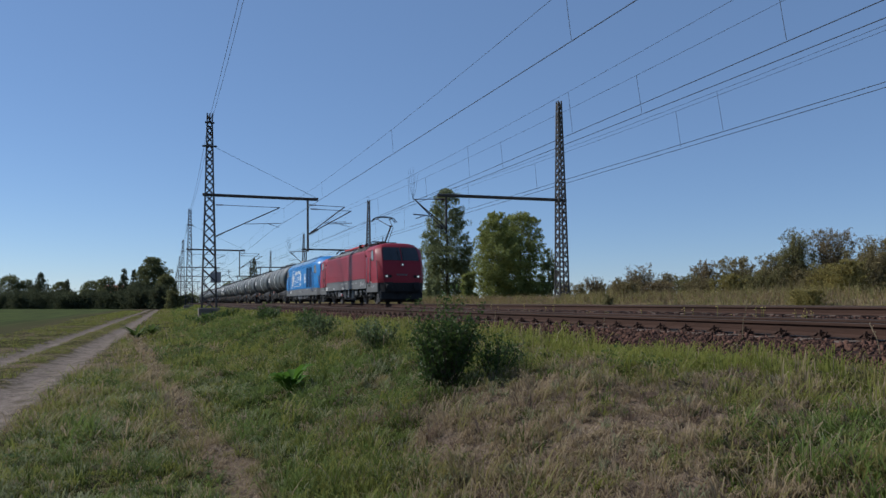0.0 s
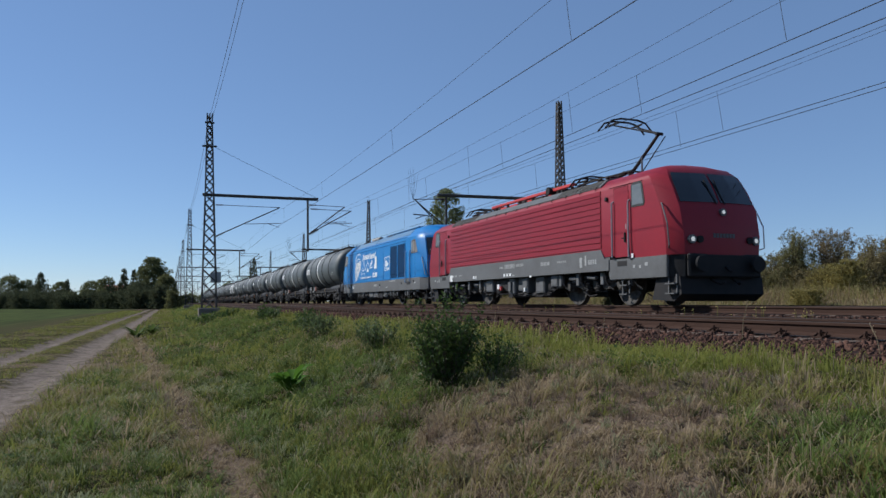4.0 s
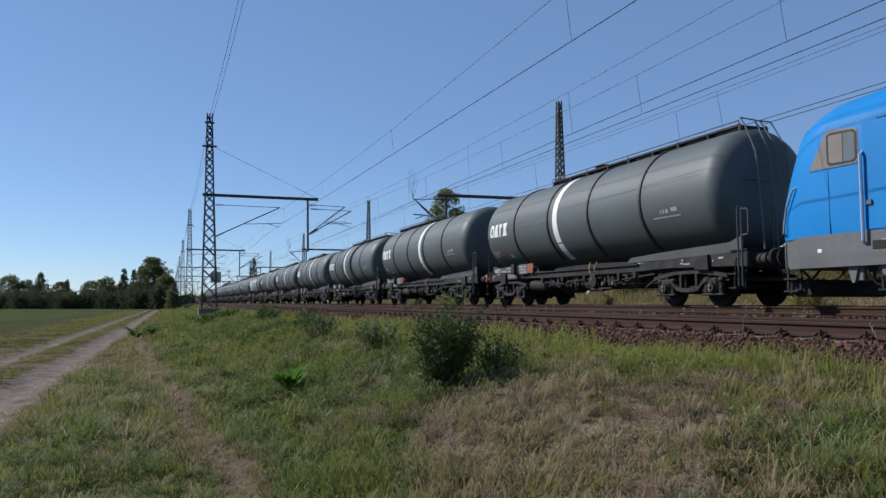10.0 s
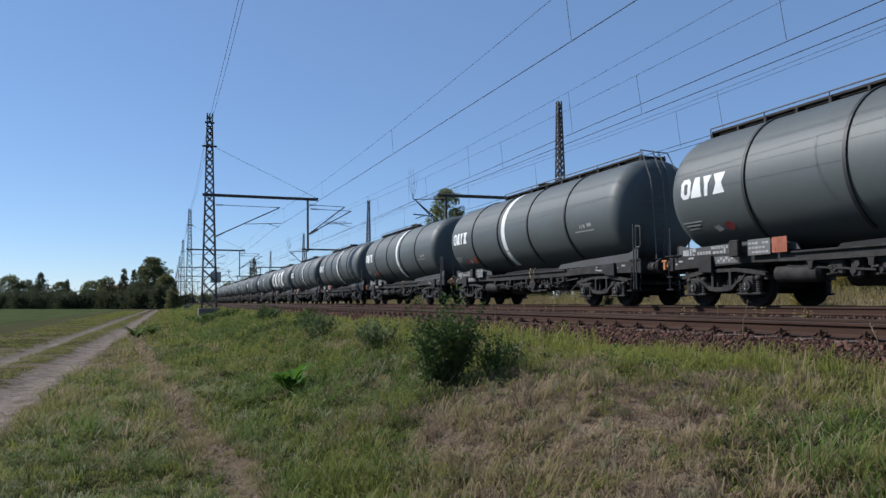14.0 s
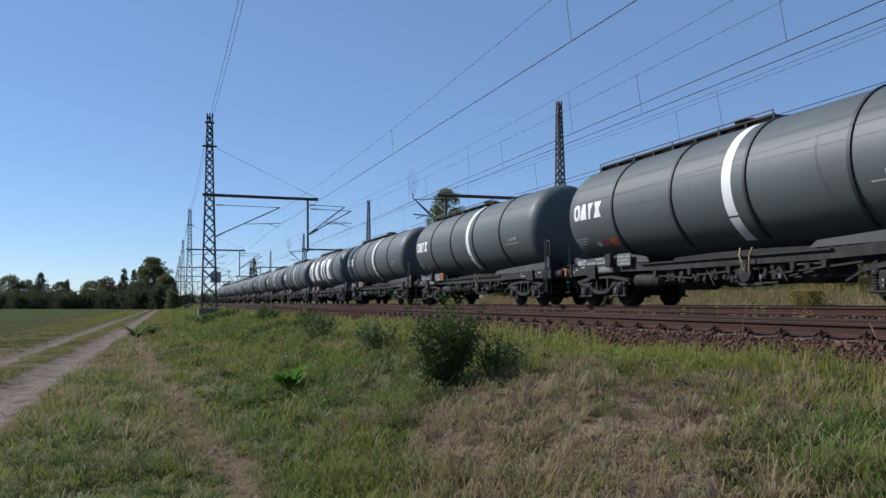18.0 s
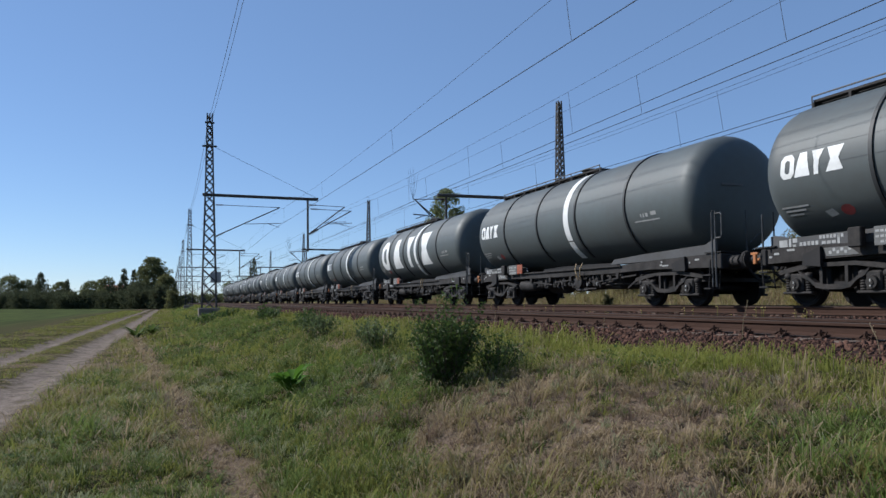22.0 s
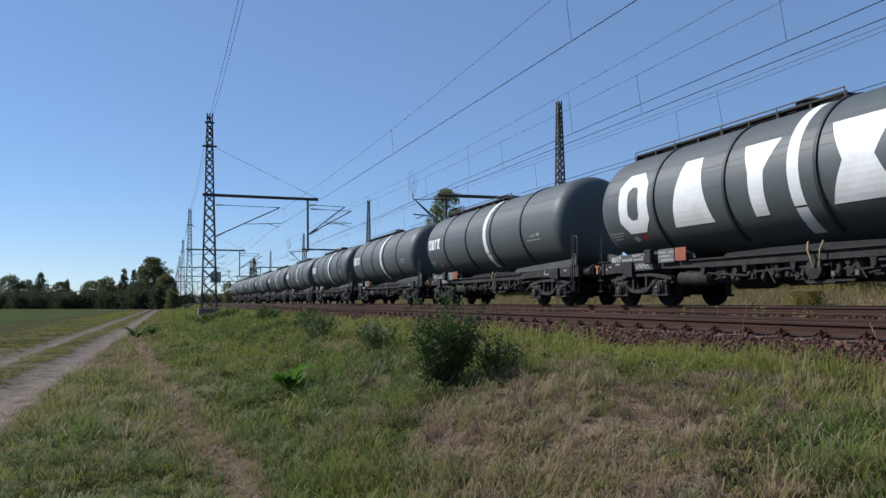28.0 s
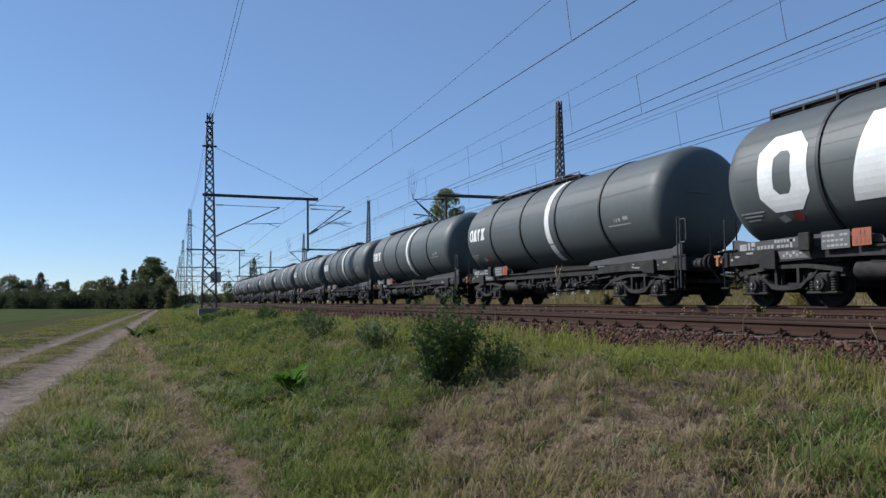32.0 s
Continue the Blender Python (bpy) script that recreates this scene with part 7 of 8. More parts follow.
def stalks():
    """Pale flowering stems over the turf."""
    r = np.random.default_rng(77)
    n = 520
    x, y = -3.4 - 22 * r.uniform(0, 1, n) ** 1.5, r.uniform(-1.4, 5.2, n)
    keep = dryness(x, y) < 0.6
    x, y = x[keep], y[keep]
    v, f = blades(x, y, r.uniform(0.10, 0.24, len(x)), np.full(len(x), 0.008), 78, 1.3)
    tagged(new("grass_stalks", bulk("grass_stalks", v, f, M["grass_pale"])), "thin pale flowering grass stalks", "grass", kind="stuff")


stalks()


def arching(p0, out, h, reach, w, droop):
    """Narrow blades of three faces that rise, bend over and hang."""
    up = np.array([0, 0, 1.0])
    side = np.stack([-out[:, 1], out[:, 0], np.zeros(len(out))], 1) * (w / 2)[:, None]
    o, z = out * reach[:, None], up * h[:, None]
    rows = [(p0, 1.0), (p0 + o * 0.22 + z * 0.6, 0.9), (p0 + o * 0.6 + z * 0.95, 0.7), (p0 + o + z * (0.95 - droop)[:, None], 0.08)]
    v = np.stack([q for c, k in rows for q in (c - side * k, c + side * k)], 1).reshape(-1, 3)
    i = np.arange(len(h))[:, None] * 8
    f = np.concatenate([i + np.array([[a, a + 1, a + 3, a + 2]]) for a in (0, 2, 4)], 0)
    return v, f


def tussocks():
    """Tangled clumps, each with its own kind, height and way of leaning, and flat straw on the dry turf."""
    r = np.random.default_rng(88)
    sets = {"grass_dry": [], "grass_olive": [], "grass": [], "grass_blue": [], "grass_pale": [], "grass_deep": []}
    for m, n, x0, x1, w in ((2300, 34, -8.0, -1.7, 0.0056), (500, 30, -4.2, -1.9, 0.0056), (2300, 24, -18, -8, 0.009), (1100, 14, -40, -18, 0.022)):
        cx, cy = r.uniform(x0, x1, m), r.uniform(-1.6, 5.4, m)
        dry = np.clip(dryness(cx, cy) + r.normal(0, 1, m) * np.where((cy > 1.6) & (cx > -8), 0.27, 0.28), 0, 1)
        size = 1.2 * np.exp(r.normal(0, 0.7, m)) * np.clip(0.45 + 1.3 * (patches(cx, cy, 1.6, 21) - 0.3), 0.3, 1.3) * np.where(cy < 0.25, 1.0, 1.15 - 0.75 * dry) * np.where(cy > 4.3, 1.3, np.where(cy > 3.2, 0.8, 1.0)) * np.clip((6.0 - cy) / 1.2, 0.35, 1)
        lean, a = r.uniform(0, 6.283, m), r.uniform(0, 6.283, (m, n))
        rad = np.abs(r.normal(0, 0.07, (m, n))) * size[:, None] ** 0.5 + w
        x, y = (cx[:, None] + rad * np.cos(a)).ravel(), (cy[:, None] + rad * np.sin(a)).ravel()
        ox = (np.cos(a) * rad / 0.07 + 0.9 * np.cos(lean)[:, None] + r.normal(0, 0.35, (m, n))).ravel()
        oy = (np.sin(a) * rad / 0.07 + 0.9 * np.sin(lean)[:, None] + r.normal(0, 0.35, (m, n))).ravel()
        ln = np.hypot(ox, oy) + 1e-6
        h = (np.clip(0.115 * size * np.repeat(1, m), 0.03, np.where(cx > -8, 0.22, 0.3))[:, None] * r.uniform(0.35, 1.1, (m, n))).ravel()
        reach = h * np.clip(r.normal(np.where(y > 4.2, 0.5, 1.2), 0.45), 0.1, 2.6)
        droop = r.uniform(0.0, 0.7, m * n)
        p0 = np.stack([x, y, ground_z(x, y) - 0.01], 1)
        v = (p0, np.stack([ox / ln, oy / ln, 0 * ox], 1), h, reach, w * r.uniform(0.6, 1.5, m * n), droop)
        d = np.repeat(dry, n)
        pale = r.uniform(0, 1, m * n) < 0.03 + 0.07 * d
        blue = np.repeat((patches(cx, cy, 1.3, 7) > 0.48) | (cx > -3.6), n) & (y > -1.0) & (y < np.where(x > -3.8, 4.0, 2.7))
        kind = np.where(pale, 4, np.where(d > 0.68, 0, np.where(d > 0.42, 1, np.where(blue, 3, 2))))
        deep = np.repeat(r.uniform(0, 1, m) < 0.4, n) & ((kind == 2) | (kind == 3)) & (y < np.where(x > -3.8, 4.0, 3.4))
        kind = np.where(deep, 5, kind)
        for k, name in enumerate(sets):
            sets[name].append([q[kind == k] for q in v])
    for name, many in sets.items():
        v, f = arching(*(np.concatenate([q[k] for q in many]) for k in range(6)))
        tagged(new("grass_tussocks", bulk("grass_tussocks", v, f, M[name])), "tangled overhanging grass clumps on the bank", "grass", kind="stuff")
    n = 60000
    x, y = -1.8 - 16 * r.uniform(0, 1, n) ** 1.3, r.uniform(-1.5, 5.4, n)
    keep = r.uniform(0, 1, n) < np.clip(dryness(x, y) * 1.7 - 0.5, 0.12, 1)
    x, y = x[keep], y[keep]
    v, f = blades(x, y, r.uniform(0.02, 0.05, len(x)), r.uniform(0.003, 0.007, len(x)), 90, 3.0)
    k = r.choice(len(x), 2600, replace=False)
    vb, fb = blades(x[k], y[k], r.uniform(0.03, 0.07, 2600), r.uniform(0.008, 0.014, 2600), 93, 3.2)
    tagged(new("straw_litter", bulk("straw_litter", vb, fb, M["grass_straw"])), "broken dead stems on dry turf", "straw", kind="stuff")
    half = np.arange(len(x)) % 2 == 0
    for name, s in (("grass_pale", half), ("straw_dead", ~half)):
        v, f = blades(x[s], y[s], r.uniform(0.02, 0.06, int(s.sum())), r.uniform(0.003, 0.008, int(s.sum())), 90, 3.0)
        tagged(new("straw_litter", bulk("straw_litter", v, f, M[name])), "flattened dead straw on dry turf", "straw", kind="stuff")


tussocks()


def bank_tufts():
    """Short mixed tufts over the worn bank and the verge, each of one kind."""
    r = np.random.default_rng(131)
    worn, edge = (-2.3, -7.0, 1.3, 4.4, 0.06), (-5.0, -13.0, -1.5, 0.7, 0.085)
    hollow = (-4.2, -12.0, 0.7, 3.0, 0.105)
    kinds = (("grass_deep", 210, worn), ("grass_olive", 110, worn), ("straw_dead", 520, worn), ("grass_dry", 420, worn), ("grass_pale", 180, worn), ("grass", 70, worn), ("grass_grey", 190, worn),
             ("grass_grey", 460, edge), ("grass_deep", 170, edge), ("grass", 240, edge), ("grass_pale", 210, edge),
             ("grass_deep", 420, hollow), ("grass_grey", 230, hollow), ("grass_blue", 180, hollow), ("grass_pale", 70, hollow))
    for name, m, (x0, wide, y0, y1, tall) in kinds:
        n = 26
        cx, cy = x0 + wide * r.uniform(0, 1, m) ** 1.2, r.uniform(y0, y1, m)
        if tall > 0.07:
            keep = dryness(cx, cy) < 0.66
            cx, cy = cx[keep], cy[keep]
            m = len(cx)
        size = np.exp(r.normal(0, 0.45, m))
        a = r.uniform(0, 6.283, (m, n))
        rad = np.abs(r.normal(0, 0.035, (m, n))) * size[:, None]
        x, y = (cx[:, None] + rad * np.cos(a)).ravel(), (cy[:, None] + rad * np.sin(a)).ravel()
        h = (np.clip(tall * size, 0.03, 0.15)[:, None] * r.uniform(0.4, 1.1, (m, n))).ravel()
        out = np.stack([np.cos(a).ravel(), np.sin(a).ravel(), np.zeros(m * n)], 1)
        p0 = np.stack([x, y, ground_z(x, y) - 0.01], 1)
        v, f = arching(p0, out, h, h * r.uniform(0.3, 1.4, m * n), np.where(x < -8, 0.0085, 0.0058) * r.uniform(0.6, 1.5, m * n), r.uniform(0.0, 0.6, m * n))
        tagged(new("grass_tufts", bulk("grass_tufts", v, f, M[name])), "short mixed grass tufts on worn turf", "grass", kind="stuff")


bank_tufts()


def low_herbs():
    """Small leaved weeds that fill the lush hollow between the grass clumps."""
    r = np.random.default_rng(140)
    m, n = 3600, 15
    cx, cy = -2.2 - 22 * r.uniform(0, 1, m) ** 1.4, r.uniform(-1.4, 4.6, m)
    keep = (dryness(cx, cy) < 0.42) & (patches(cx, cy, 1.5, 31) > 0.52)
    cx, cy = cx[keep], cy[keep]
    m = len(cx)
    tall = r.uniform(0.05, 0.2, m)
    p = np.stack([np.repeat(cx, n) + r.normal(0, 0.05, m * n), np.repeat(cy, n) + r.normal(0, 0.05, m * n), np.zeros(m * n)], 1)
    p[:, 2] = ground_z(p[:, 0], p[:, 1]) + np.repeat(tall, n) * r.uniform(0.1, 1, m * n)
    d = r.normal(size=(m * n, 3)) * np.array([1, 1, 0.4])
    d /= np.linalg.norm(d, axis=1)[:, None]
    b = np.cross(d, np.array([0, 0, 1]) + r.normal(0, 0.3, (m * n, 3)))
    b /= np.linalg.norm(b, axis=1)[:, None]
    s = (0.015 + 0.001 * np.abs(p[:, 0]))[:, None] * r.uniform(0.6, 1.4, (m * n, 1))
    v = np.stack([p, p + d * s * 0.9 + b * s * 0.55, p + d * s * 2, p + d * s * 0.9 - b * s * 0.55], 1).reshape(-1, 3)
    tagged(new("low_weeds", bulk("low_weeds", v, np.arange(4 * m * n).reshape(-1, 4), M["herb"])), "low leafy green weeds among the bank grass", "weeds", kind="stuff")


low_herbs()


def leaf_weed(name, label, x, y, count, length, width, leaf, seed, rise=0.7, group="", category="weed"):
    """A rosette of broad pointed leaves, each bent over."""
    r = np.random.default_rng(seed)
    root = thing(name, label, category, group, pose(x, y, float(ground_z(np.array(x), np.array(y))) - 0.01))
    for i in range(count):
        a = 6.283 * i / count + r.uniform(-0.3, 0.3)
        ln, wd, up = length * r.uniform(0.6, 1.15), width * r.uniform(0.7, 1.2), rise * r.uniform(0.6, 1.3)
        g = Geo()
        d, s = Vector((math.cos(a), math.sin(a), 0)), Vector((-math.sin(a), math.cos(a), 0))
        rows = []
        for u, ww in ((0.0, 0.12), (0.2, 0.6), (0.45, 1.0), (0.7, 0.8), (0.9, 0.35), (1.0, 0.04)):
            c = d * (u * ln * 0.8) + Vector((0, 0, ln * up * (u - 0.62 * u * u)))
            rows.append([c - s * wd * ww / 2 + Vector((0, 0, wd * ww * 0.18)), c, c + s * wd * ww / 2 + Vector((0, 0, wd * ww * 0.18))])
        g.loft(rows, caps=False, close=False)
        part("leaf", g, leaf, root, smooth=60)
    return root


leaf_weed("dock_plant", "bright green broad-leaved dock plant in grass", -10.1, 1.53, 34, 0.46, 0.12, M["weed"], 81, 1.9)
leaf_weed("dock_plant", "dark green broad-leaved weed in grass", -31.6, -1.2, 30, 0.75, 0.12, M["herb"], 82, 1.5)
leaf_weed("dock_plant", "dark green broad-leaved weed in grass", -33.0, -0.65, 26, 0.7, 0.12, M["herb"], 84, 1.5)


def bank_shrub(x, y, h, w, stems, leaves, seed, size, label="dark green leafy shrub on the railway bank", low=0.12, flare=0.0, leaf="leaf_shrub"):
    """Upright leafy shoots that fan out from one root."""
    r = np.random.default_rng(seed)
    root = thing("shrub", label, "shrub", "shrubs on the bank", pose(x, y, float(ground_z(np.array(x), np.array(y))) - 0.04))
    g = Geo()
    pos = []
    for i in range(stems):
        a, k = r.uniform(0, 6.283), r.uniform(0.05, 1) ** 0.7
        hh = h * r.uniform(0.45 + 0.2 * flare, 1.0) * (1.08 - (0.45 - 0.4 * flare) * k)
        tip = Vector((math.cos(a) * k * w / 2, math.sin(a) * k * w / 2, hh))
        mid = Vector((tip.x * (0.65 - 0.13 * flare), tip.y * (0.65 - 0.13 * flare), hh * 0.45))
        g.cyl((tip.x * 0.15, tip.y * 0.15, 0), mid, 0.006, 0.004, n=4)
        g.cyl(mid, tip, 0.004, 0.0015, n=3)
        for q in range(leaves):
            u = r.uniform(low, 1.0)
            c = (Vector((0, 0, 0)).lerp(mid, u * 2) if u < 0.5 else mid.lerp(tip, u * 2 - 1)) + Vector(r.normal(0, 0.035 * (1.3 - u) + 0.012, 3))
            pos.append(tuple(c))
    part("stem", g, M["bark"], root)
    pos = np.array(pos)
    n = len(pos)
    d = r.normal(size=(n, 3)) + np.array([0, 0, 0.35])
    d /= np.linalg.norm(d, axis=1)[:, None]
    b = np.cross(d, r.normal(size=(n, 3)))
    b /= np.linalg.norm(b, axis=1)[:, None]
    s = size * r.uniform(0.6, 1.3, n)[:, None]
    v = np.stack([pos, pos + d * s * 0.9 + b * s * 0.5, pos + d * s * 2, pos + d * s * 0.9 - b * s * 0.5], 1).reshape(-1, 3)
    ob = new("foliage", bulk("foliage", v, np.arange(4 * n).reshape(-1, 4), M[leaf]))
    ob.parent = root
    return root


SPRIGS = "grey-green open shrub with ragged shoots on the bank"
bank_shrub(-7.12, 2.66, 1.0, 0.84, 12, 60, 101, 0.021, low=0.55, flare=1.0)
bank_shrub(-7.12, 2.66, 0.74, 0.84, 110, 46, 113, 0.021, low=0.34, flare=1.0)
bank_shrub(-7.1, 2.52, 0.52, 0.42, 34, 40, 110, 0.02, flare=0.6)
bank_shrub(-7.15, 3.2, 0.5, 0.66, 34, 40, 102, 0.021, flare=0.5)
bank_shrub(-7.5, 3.6, 0.42, 0.6, 16, 30, 103, 0.018, SPRIGS, flare=0.6, leaf="leaf_sprig")
bank_shrub(-11.1, 2.95, 0.52, 0.95, 34, 40, 104, 0.026, SPRIGS, flare=0.8, leaf="leaf_sprig")
bank_shrub(-15.8, 3.0, 0.58, 1.0, 32, 40, 111, 0.032, SPRIGS, flare=0.8, leaf="leaf_sprig")
bank_shrub(-28.5, 3.4, 0.65, 1.2, 40, 36, 112, 0.045)
bank_shrub(-19.5, 3.5, 0.55, 1.1, 24, 26, 105, 0.035)
bank_shrub(-34.0, 4.1, 0.7, 1.6, 24, 26, 106, 0.055)
bank_shrub(-24.0, 4.2, 0.55, 1.1, 20, 24, 107, 0.045)
bank_shrub(-44.0, 2.0, 0.65, 2.4, 26, 26, 108, 0.075)
bank_shrub(-40.0, 3.0, 0.55, 1.6, 20, 26, 109, 0.065)


def dead_stalk(x, y, a, length):
    z = float(ground_z(np.array(x), np.array(y)))
    g = Geo()
    d = Vector((math.cos(a), math.sin(a), 0.12))
    g.cyl((0, 0, 0.04), d * length, 0.0075, 0.0035, n=5)
    g.cyl(d * length * 0.5, d * length * 0.5 + (d * 0.9 + Vector((-d.y, d.x, 0.1)) * 0.35) * length * 0.5, 0.005, 0.002, n=4)
    return thing("dead_stalk", "pale dead plant stalk lying on dry turf", "stalk", "", pose(x, y, z), g, M["grass_straw"])




def tall_stem(x, y, z, height, lean):
    """A single dry stem standing in the stones beside the rails."""
    g = Geo().tube([(0, 0, -0.05), (lean * 0.3, 0, height * 0.5), (lean, 0, height)], 0.0045, 5)
    for k in range(4):
        u = 0.62 + 0.1 * k
        g.cyl((lean * u, 0, height * u), (lean * u + 0.015 * (-1) ** k, 0.01, height * u + 0.035), 0.0025, n=4)
    return thing("dry_stem", "thin pale dry weed stem beside the rails", "weed", "dry stems beside the rails", pose(x, y, z), g, M["grass_pale"])


TOE = 0.98
for x, y, h, lean in ((-7.05, 6.35, 0.5, 0.12), (-5.1, 6.2, 0.27, -0.1), (-13.6, 6.1, 0.3, 0.05), (-16.5, 6.0, 0.35, -0.06), (-9.8, 6.2, 0.22, 0.04)):
    tall_stem(x, y, TOE, h, lean)
dead_stalk(-3.02, 2.94, 3.55, 0.36)
dead_stalk(-3.9, 3.4, 0.6, 0.22)
dead_stalk(-6.4, 2.2, 2.0, 0.3)


def wild_flowers():
    """Small yellow blossoms on thin stems between the tracks."""
    r = np.random.default_rng(90)
    for i in range(46):
        x, y = -4 - 26 * r.uniform(0, 1) ** 1.4, r.uniform(10.0, 11.6)
        h = r.uniform(0.12, 0.34)
        root = thing("wild_flower", "thin stemmed yellow wild flower between the tracks", "flower", "yellow flowers between the tracks", pose(x, y, 1.05))
        part("stem", Geo().cyl((0, 0, -0.1), (0.02, 0.01, h), 0.004, n=4), M["grass"], root)
        g = Geo()
        for k in range(3):
            c = Vector((r.normal(0, 0.02), r.normal(0, 0.02), h + r.uniform(-0.05, 0.02)))
            g.lathe([(c.z - 0.008, 0.003), (c.z, 0.011), (c.z + 0.008, 0.004)], (c.x, c.y, 0), "z", 6)
        part("blossom", g, M["petal"], root, "yellow blossom")


wild_flowers()
x, y, u, r_ = sown(5000, -45, -3, 9.9, 11.2, 120, 5, 0.06)
v, f = blades(x, y, 0.05 + 0.12 * u, np.full(len(x), 0.012), 121, 0.5, np.full(len(x), 1.0))
tagged(new("grass", bulk("grass", v, f, M["grass_olive"])), "sparse olive weeds between the two tracks", "grass", kind="stuff")


# ---- sleepers, rail clips and ballast stones ----
def sleeper_geo():
    g = Geo()
    prof = [(-0.13, -0.36), (-0.11, -0.185), (0.11, -0.185), (0.13, -0.36)]
    rings = []
    for y, lift in ((-1.3, -0.03), (-1.22, 0.0), (-0.45, 0.0), (-0.3, -0.03), (0.3, -0.03), (0.45, 0.0), (1.22, 0.0), (1.3, -0.03)):
        rings.append([(x, y, z + (lift if z > -0.3 else 0)) for x, z in prof])
    return g.loft(rings)


def clip_geo(s):
    """Base plate with an upright bolt and a spring clip beside the rail foot."""
    g = Geo()
    g.box(-0.08, 0.08, s * 0.06, s * 0.17, -0.185, -0.165)
    g.cyl((0, s * 0.105, -0.165), (0, s * 0.105, -0.085), 0.016, n=6)
    g.cyl((0, s * 0.105, -0.13), (0, s * 0.105, -0.11), 0.03, n=6)
    g.tube([(-0.075, s * 0.13, -0.165), (-0.055, s * 0.07, -0.12), (0, s * 0.1, -0.125), (0.055, s * 0.07, -0.12), (0.075, s * 0.13, -0.165)], 0.014, 5)
    return g


def lay_sleepers(root, near, x0, x1, phase=0.0):
    me = fixed(sleeper_geo().mesh("sleeper", M["sleeper"]))
    xs = np.arange(x1, x0, -0.6) + phase
    if near:
        clips = {s: fixed(clip_geo(s).mesh("rail_clip", M["rail_rust"])) for s in (-1, 1)}
        for x in xs[:110]:
            ob = new("sleeper", me)
            ob.parent = root
            ob.location = (x, 0, 0)
            for side, s in ((-0.752, -1), (0.752, -1)):
                c = new("rail_clip", clips[s])
                c.parent = root
                c.location = (x, side, 0)
        xs = xs[110:]
    g = Geo()
    base = sleeper_geo()
    v0 = np.array(base.v)
    nv = len(v0)
    for i, x in enumerate(xs):
        g.v += [tuple(p) for p in v0 + np.array([x, 0, 0])]
        g.f += [tuple(k + i * nv for k in f) for f in base.f]
    ob = new("sleepers", g.mesh("sleepers", M["sleeper"]))
    ob.parent = root
    tagged(ob, kind="stuff")


lay_sleepers(tracks[0], True, -220, 3.0)
lay_sleepers(tracks[1], False, -160, 6.0, 0.2)


def stone_shapes(n, seed):
    """Broken stones: squashed boxes with shifted corners."""
    r = np.random.default_rng(seed)
    cube = np.array([(x, y, z) for x in (-1, 1) for y in (-1, 1) for z in (-1, 1)], float)
    out = []
    for i in range(n):
        v = cube * r.uniform(0.4, 1.25, 3) + r.normal(0, 0.4, (8, 3))
        a = r.uniform(0, 6.28, 3)
        out.append(v @ np.array(Euler(a).to_matrix()))
    return out


STONE_FACES = np.array([(0, 1, 3, 2), (4, 6, 7, 5), (0, 4, 5, 1), (2, 3, 7, 6), (0, 2, 6, 4), (1, 5, 7, 3)])


def bed_height(y, cy, rz):
    d = np.abs(y - cy)
    top = rz - 0.215
    toe = (0.88 if cy < 10 else 1.0) - 0.12
    return np.where(d < 1.62, top, top + (toe - top) * np.clip((d - 1.62) / (0.9 if cy < 10 else 0.55), 0, 1))


def ballast_stones(bed, cy, rz, count, x0, x1, y0, y1, size, seed, near=0):
    """Loose stones over a bed; those beside the field's end are pieces of their own."""
    r = np.random.default_rng(seed)
    shapes = stone_shapes(24, seed)
    xs = x1 - (x1 - x0) * r.uniform(0, 1, count) ** 1.25
    ys = r.uniform(y0, y1, count)
    on_sleeper = (np.abs(((xs - 3.0) / 0.6 + 0.5) % 1 - 0.5) * 0.6 < 0.12) & (np.abs(ys - cy) < 1.28)
    at_rail = np.abs(np.abs(ys - cy) - 0.752) < 0.11
    keep = ~((on_sleeper & (r.uniform(0, 1, count) > 0.3 * (np.abs(ys - cy) > 1.0))) | at_rail)
    xs, ys = xs[keep], ys[keep]
    sz = size * r.uniform(0.5, 1.5, len(xs))
    zs = bed_height(ys, cy, rz) + sz * 0.35 - 0.016 + r.uniform(0, 0.02, len(xs))
    order = np.argsort(-xs)
    xs, ys, zs, sz = xs[order], ys[order], zs[order], sz[order]
    meshes = []
    if near:
        for s in shapes:
            meshes.append(fixed(Geo().add(s, [tuple(f) for f in STONE_FACES]).mesh("stone", M["stone_piece"])))
        pick = np.nonzero((xs < -3.2) & (ys < cy - 1.2))[0][:near]
        for k in pick:
            ob = new("stone", meshes[int(k) % len(meshes)])
            ob.parent = bed
            ob.location, ob.scale = (xs[k], ys[k], zs[k]), (sz[k],) * 3
            ob.rotation_euler = (0, 0, float(k))
        gone = np.zeros(len(xs), bool)
        gone[pick] = True
        xs, ys, zs, sz = xs[~gone], ys[~gone], zs[~gone], sz[~gone]
    v = np.concatenate([shapes[i % 24] * sz[i] + np.array([xs[i], ys[i], zs[i]]) for i in range(len(xs))])
    f = (STONE_FACES[None] + 8 * np.arange(len(xs))[:, None, None]).reshape(-1, 4)
    ob = new("stones", bulk("stones", v, f, M["ballast"]))
    ob.parent = bed
    tagged(ob, kind="stuff")


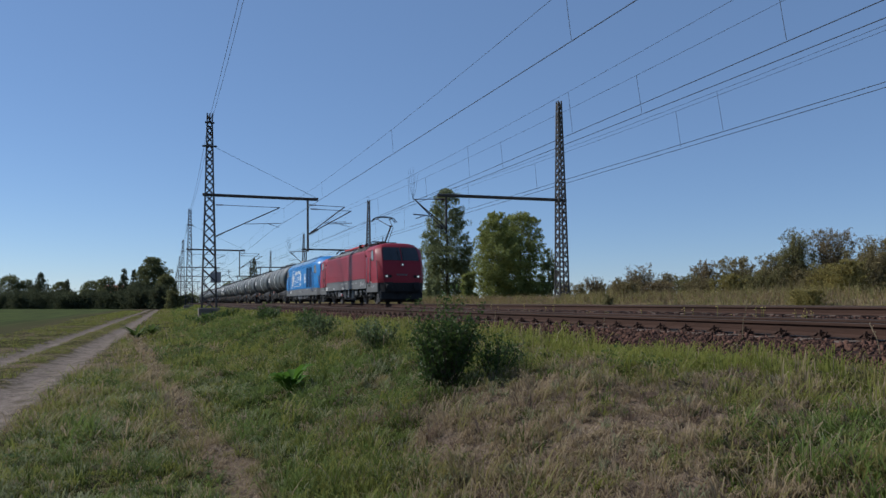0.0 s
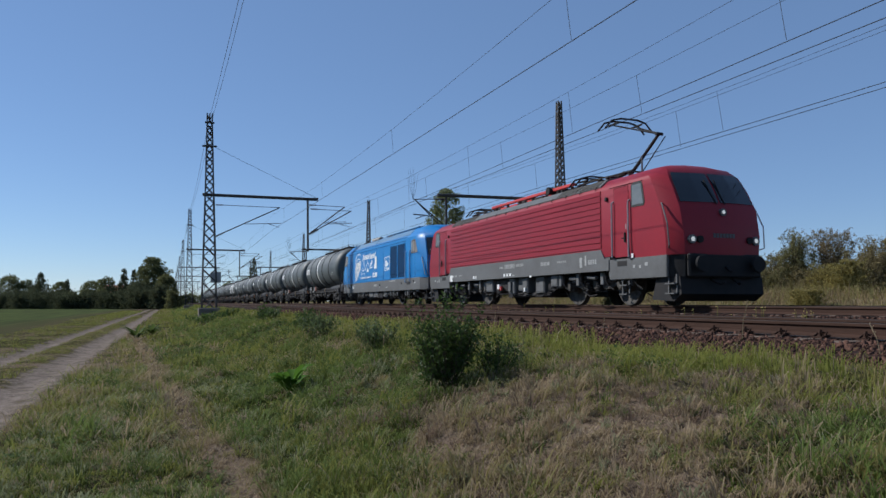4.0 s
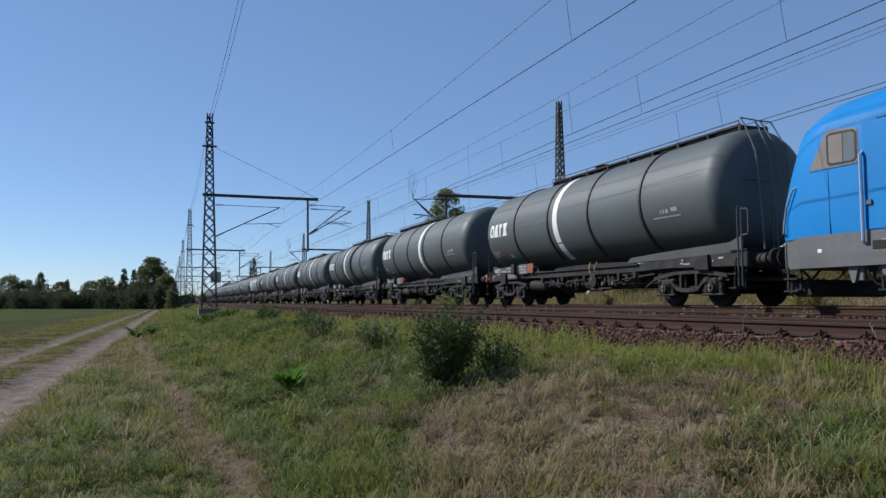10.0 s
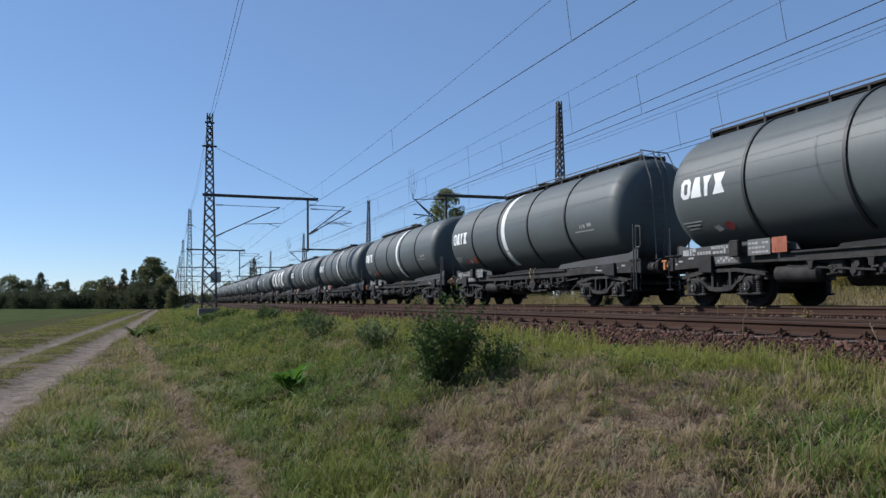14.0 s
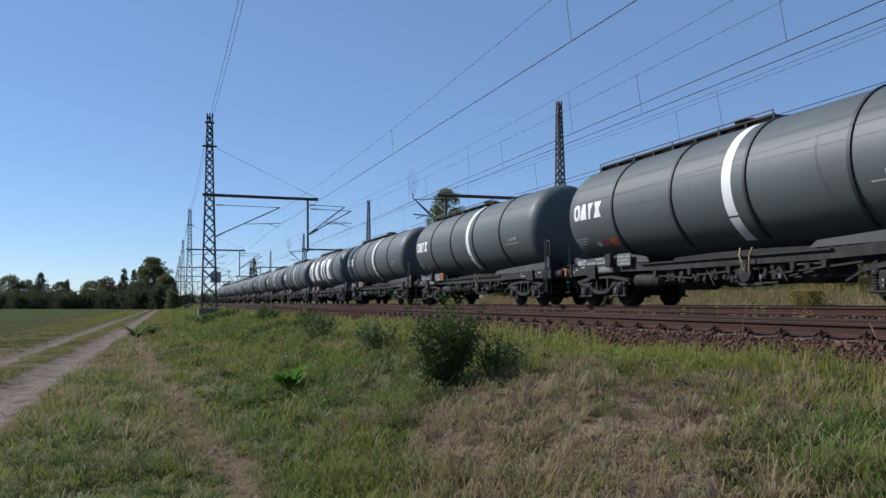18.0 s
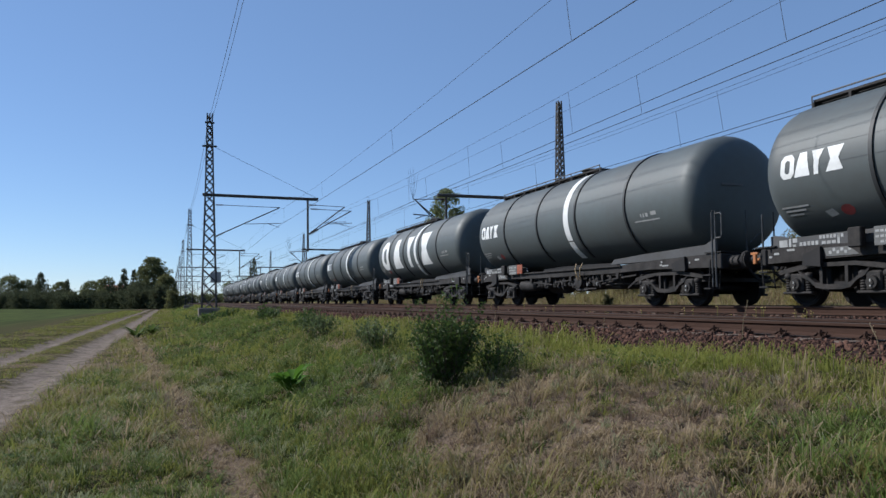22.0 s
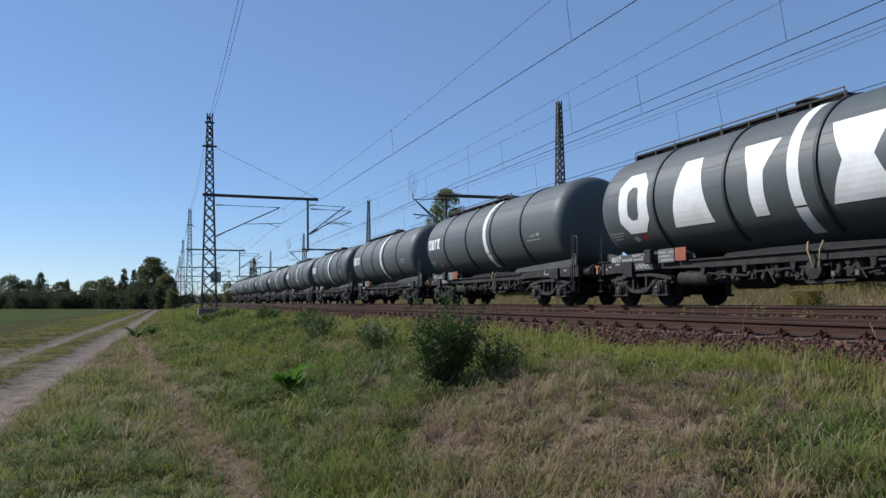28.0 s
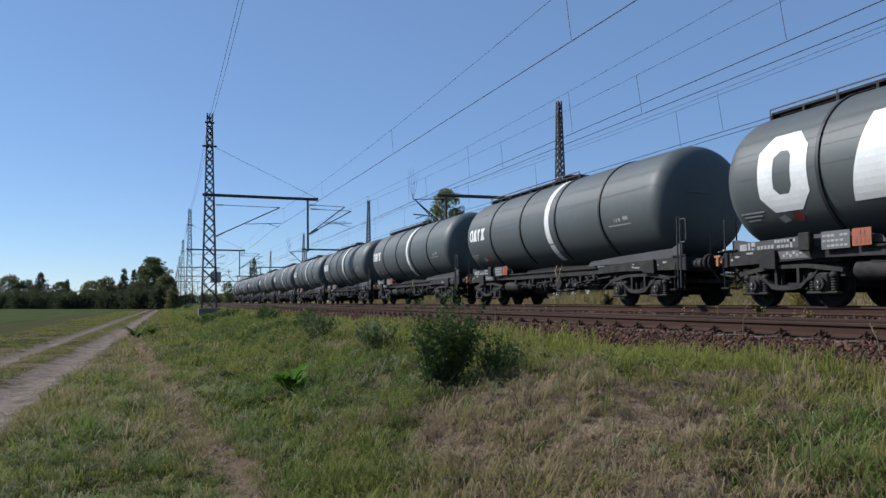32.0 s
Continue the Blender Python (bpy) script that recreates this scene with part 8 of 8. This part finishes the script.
ballast_stones(beds[0], 7.95, RAIL_Z[0], 43000, -45, -2.0, 5.45, 7.3, 0.0165, 21, 290)
ballast_stones(beds[0], 7.95, RAIL_Z[0], 14000, -45, -2.0, 7.3, 10.1, 0.0165, 22)
ballast_stones(beds[1], 13.3, RAIL_Z[1], 9000, -60, -2.0, 11.1, 12.6, 0.019, 23)


# ======== motion ========
# seconds and metres gone by the train, which slows to a halt
TRAVEL = ((0, 0.0), (1, 6.98), (2, 13.97), (3, 20.99), (4, 28.02), (5, 35.07), (6, 42.07), (7, 49.04), (8, 55.97), (9, 62.81), (10, 69.70), (11, 76.60), (12, 83.44), (13, 90.29), (14, 96.95), (15, 103.6), (16, 110.1), (17, 116.68), (18, 123.06), (19, 129.38), (20, 135.54), (21, 141.47), (22, 147.05), (23, 152.36), (24, 157.23), (25, 161.60), (26, 165.46), (27, 168.92), (28, 171.80), (29, 174.06), (30, 175.69), (31, 176.66), (32, 177.05))
START = 4.36
TRAIN_Y, TRAIN_Z = TRACKS[1], RAIL_Z[1]


def motions():
    ts, gone = [t for t, _ in TRAVEL], [d for _, d in TRAVEL]
    fine = np.linspace(0, 32, 32 * 30 + 1)
    # a smooth curve through the rows
    slope = np.gradient(np.array(gone), np.array(ts, float))
    def place(t):
        i = min(int(np.searchsorted(ts, t, "right")) - 1, len(ts) - 2)
        h = ts[i + 1] - ts[i]
        u = (t - ts[i]) / h
        return (2*u**3 - 3*u**2 + 1) * gone[i] + (u**3 - 2*u**2 + u) * h * slope[i] + (3*u**2 - 2*u**3) * gone[i+1] + (u**3 - u**2) * h * slope[i+1]
    dist = np.array([place(t) for t in fine])
    for vehicle, offset in [(red, 56.9), (blue, 76.8)] + [(w, FIRST + PITCH * i - (0.1 if i == 6 else 0)) for i, w in enumerate(wagons)]:
        walk(vehicle, [(t, pose(START - offset + d, TRAIN_Y, TRAIN_Z)) for t, d in TRAVEL])
        for ws in vehicle.children_recursive:
            if ws.name.startswith("wheelset"):
                r = ws.matrix_basis.translation.z
                turns = dist / r
                rows, last = [], None
                for k, a in enumerate(turns):
                    if last is None or a - last > 0.95 or k == len(turns) - 1:
                        rows.append((fine[k], Matrix.Translation(ws.matrix_basis.translation) @ Matrix.Rotation(a, 4, "Y")))
                        last = a
                walk(ws, rows)


motions()
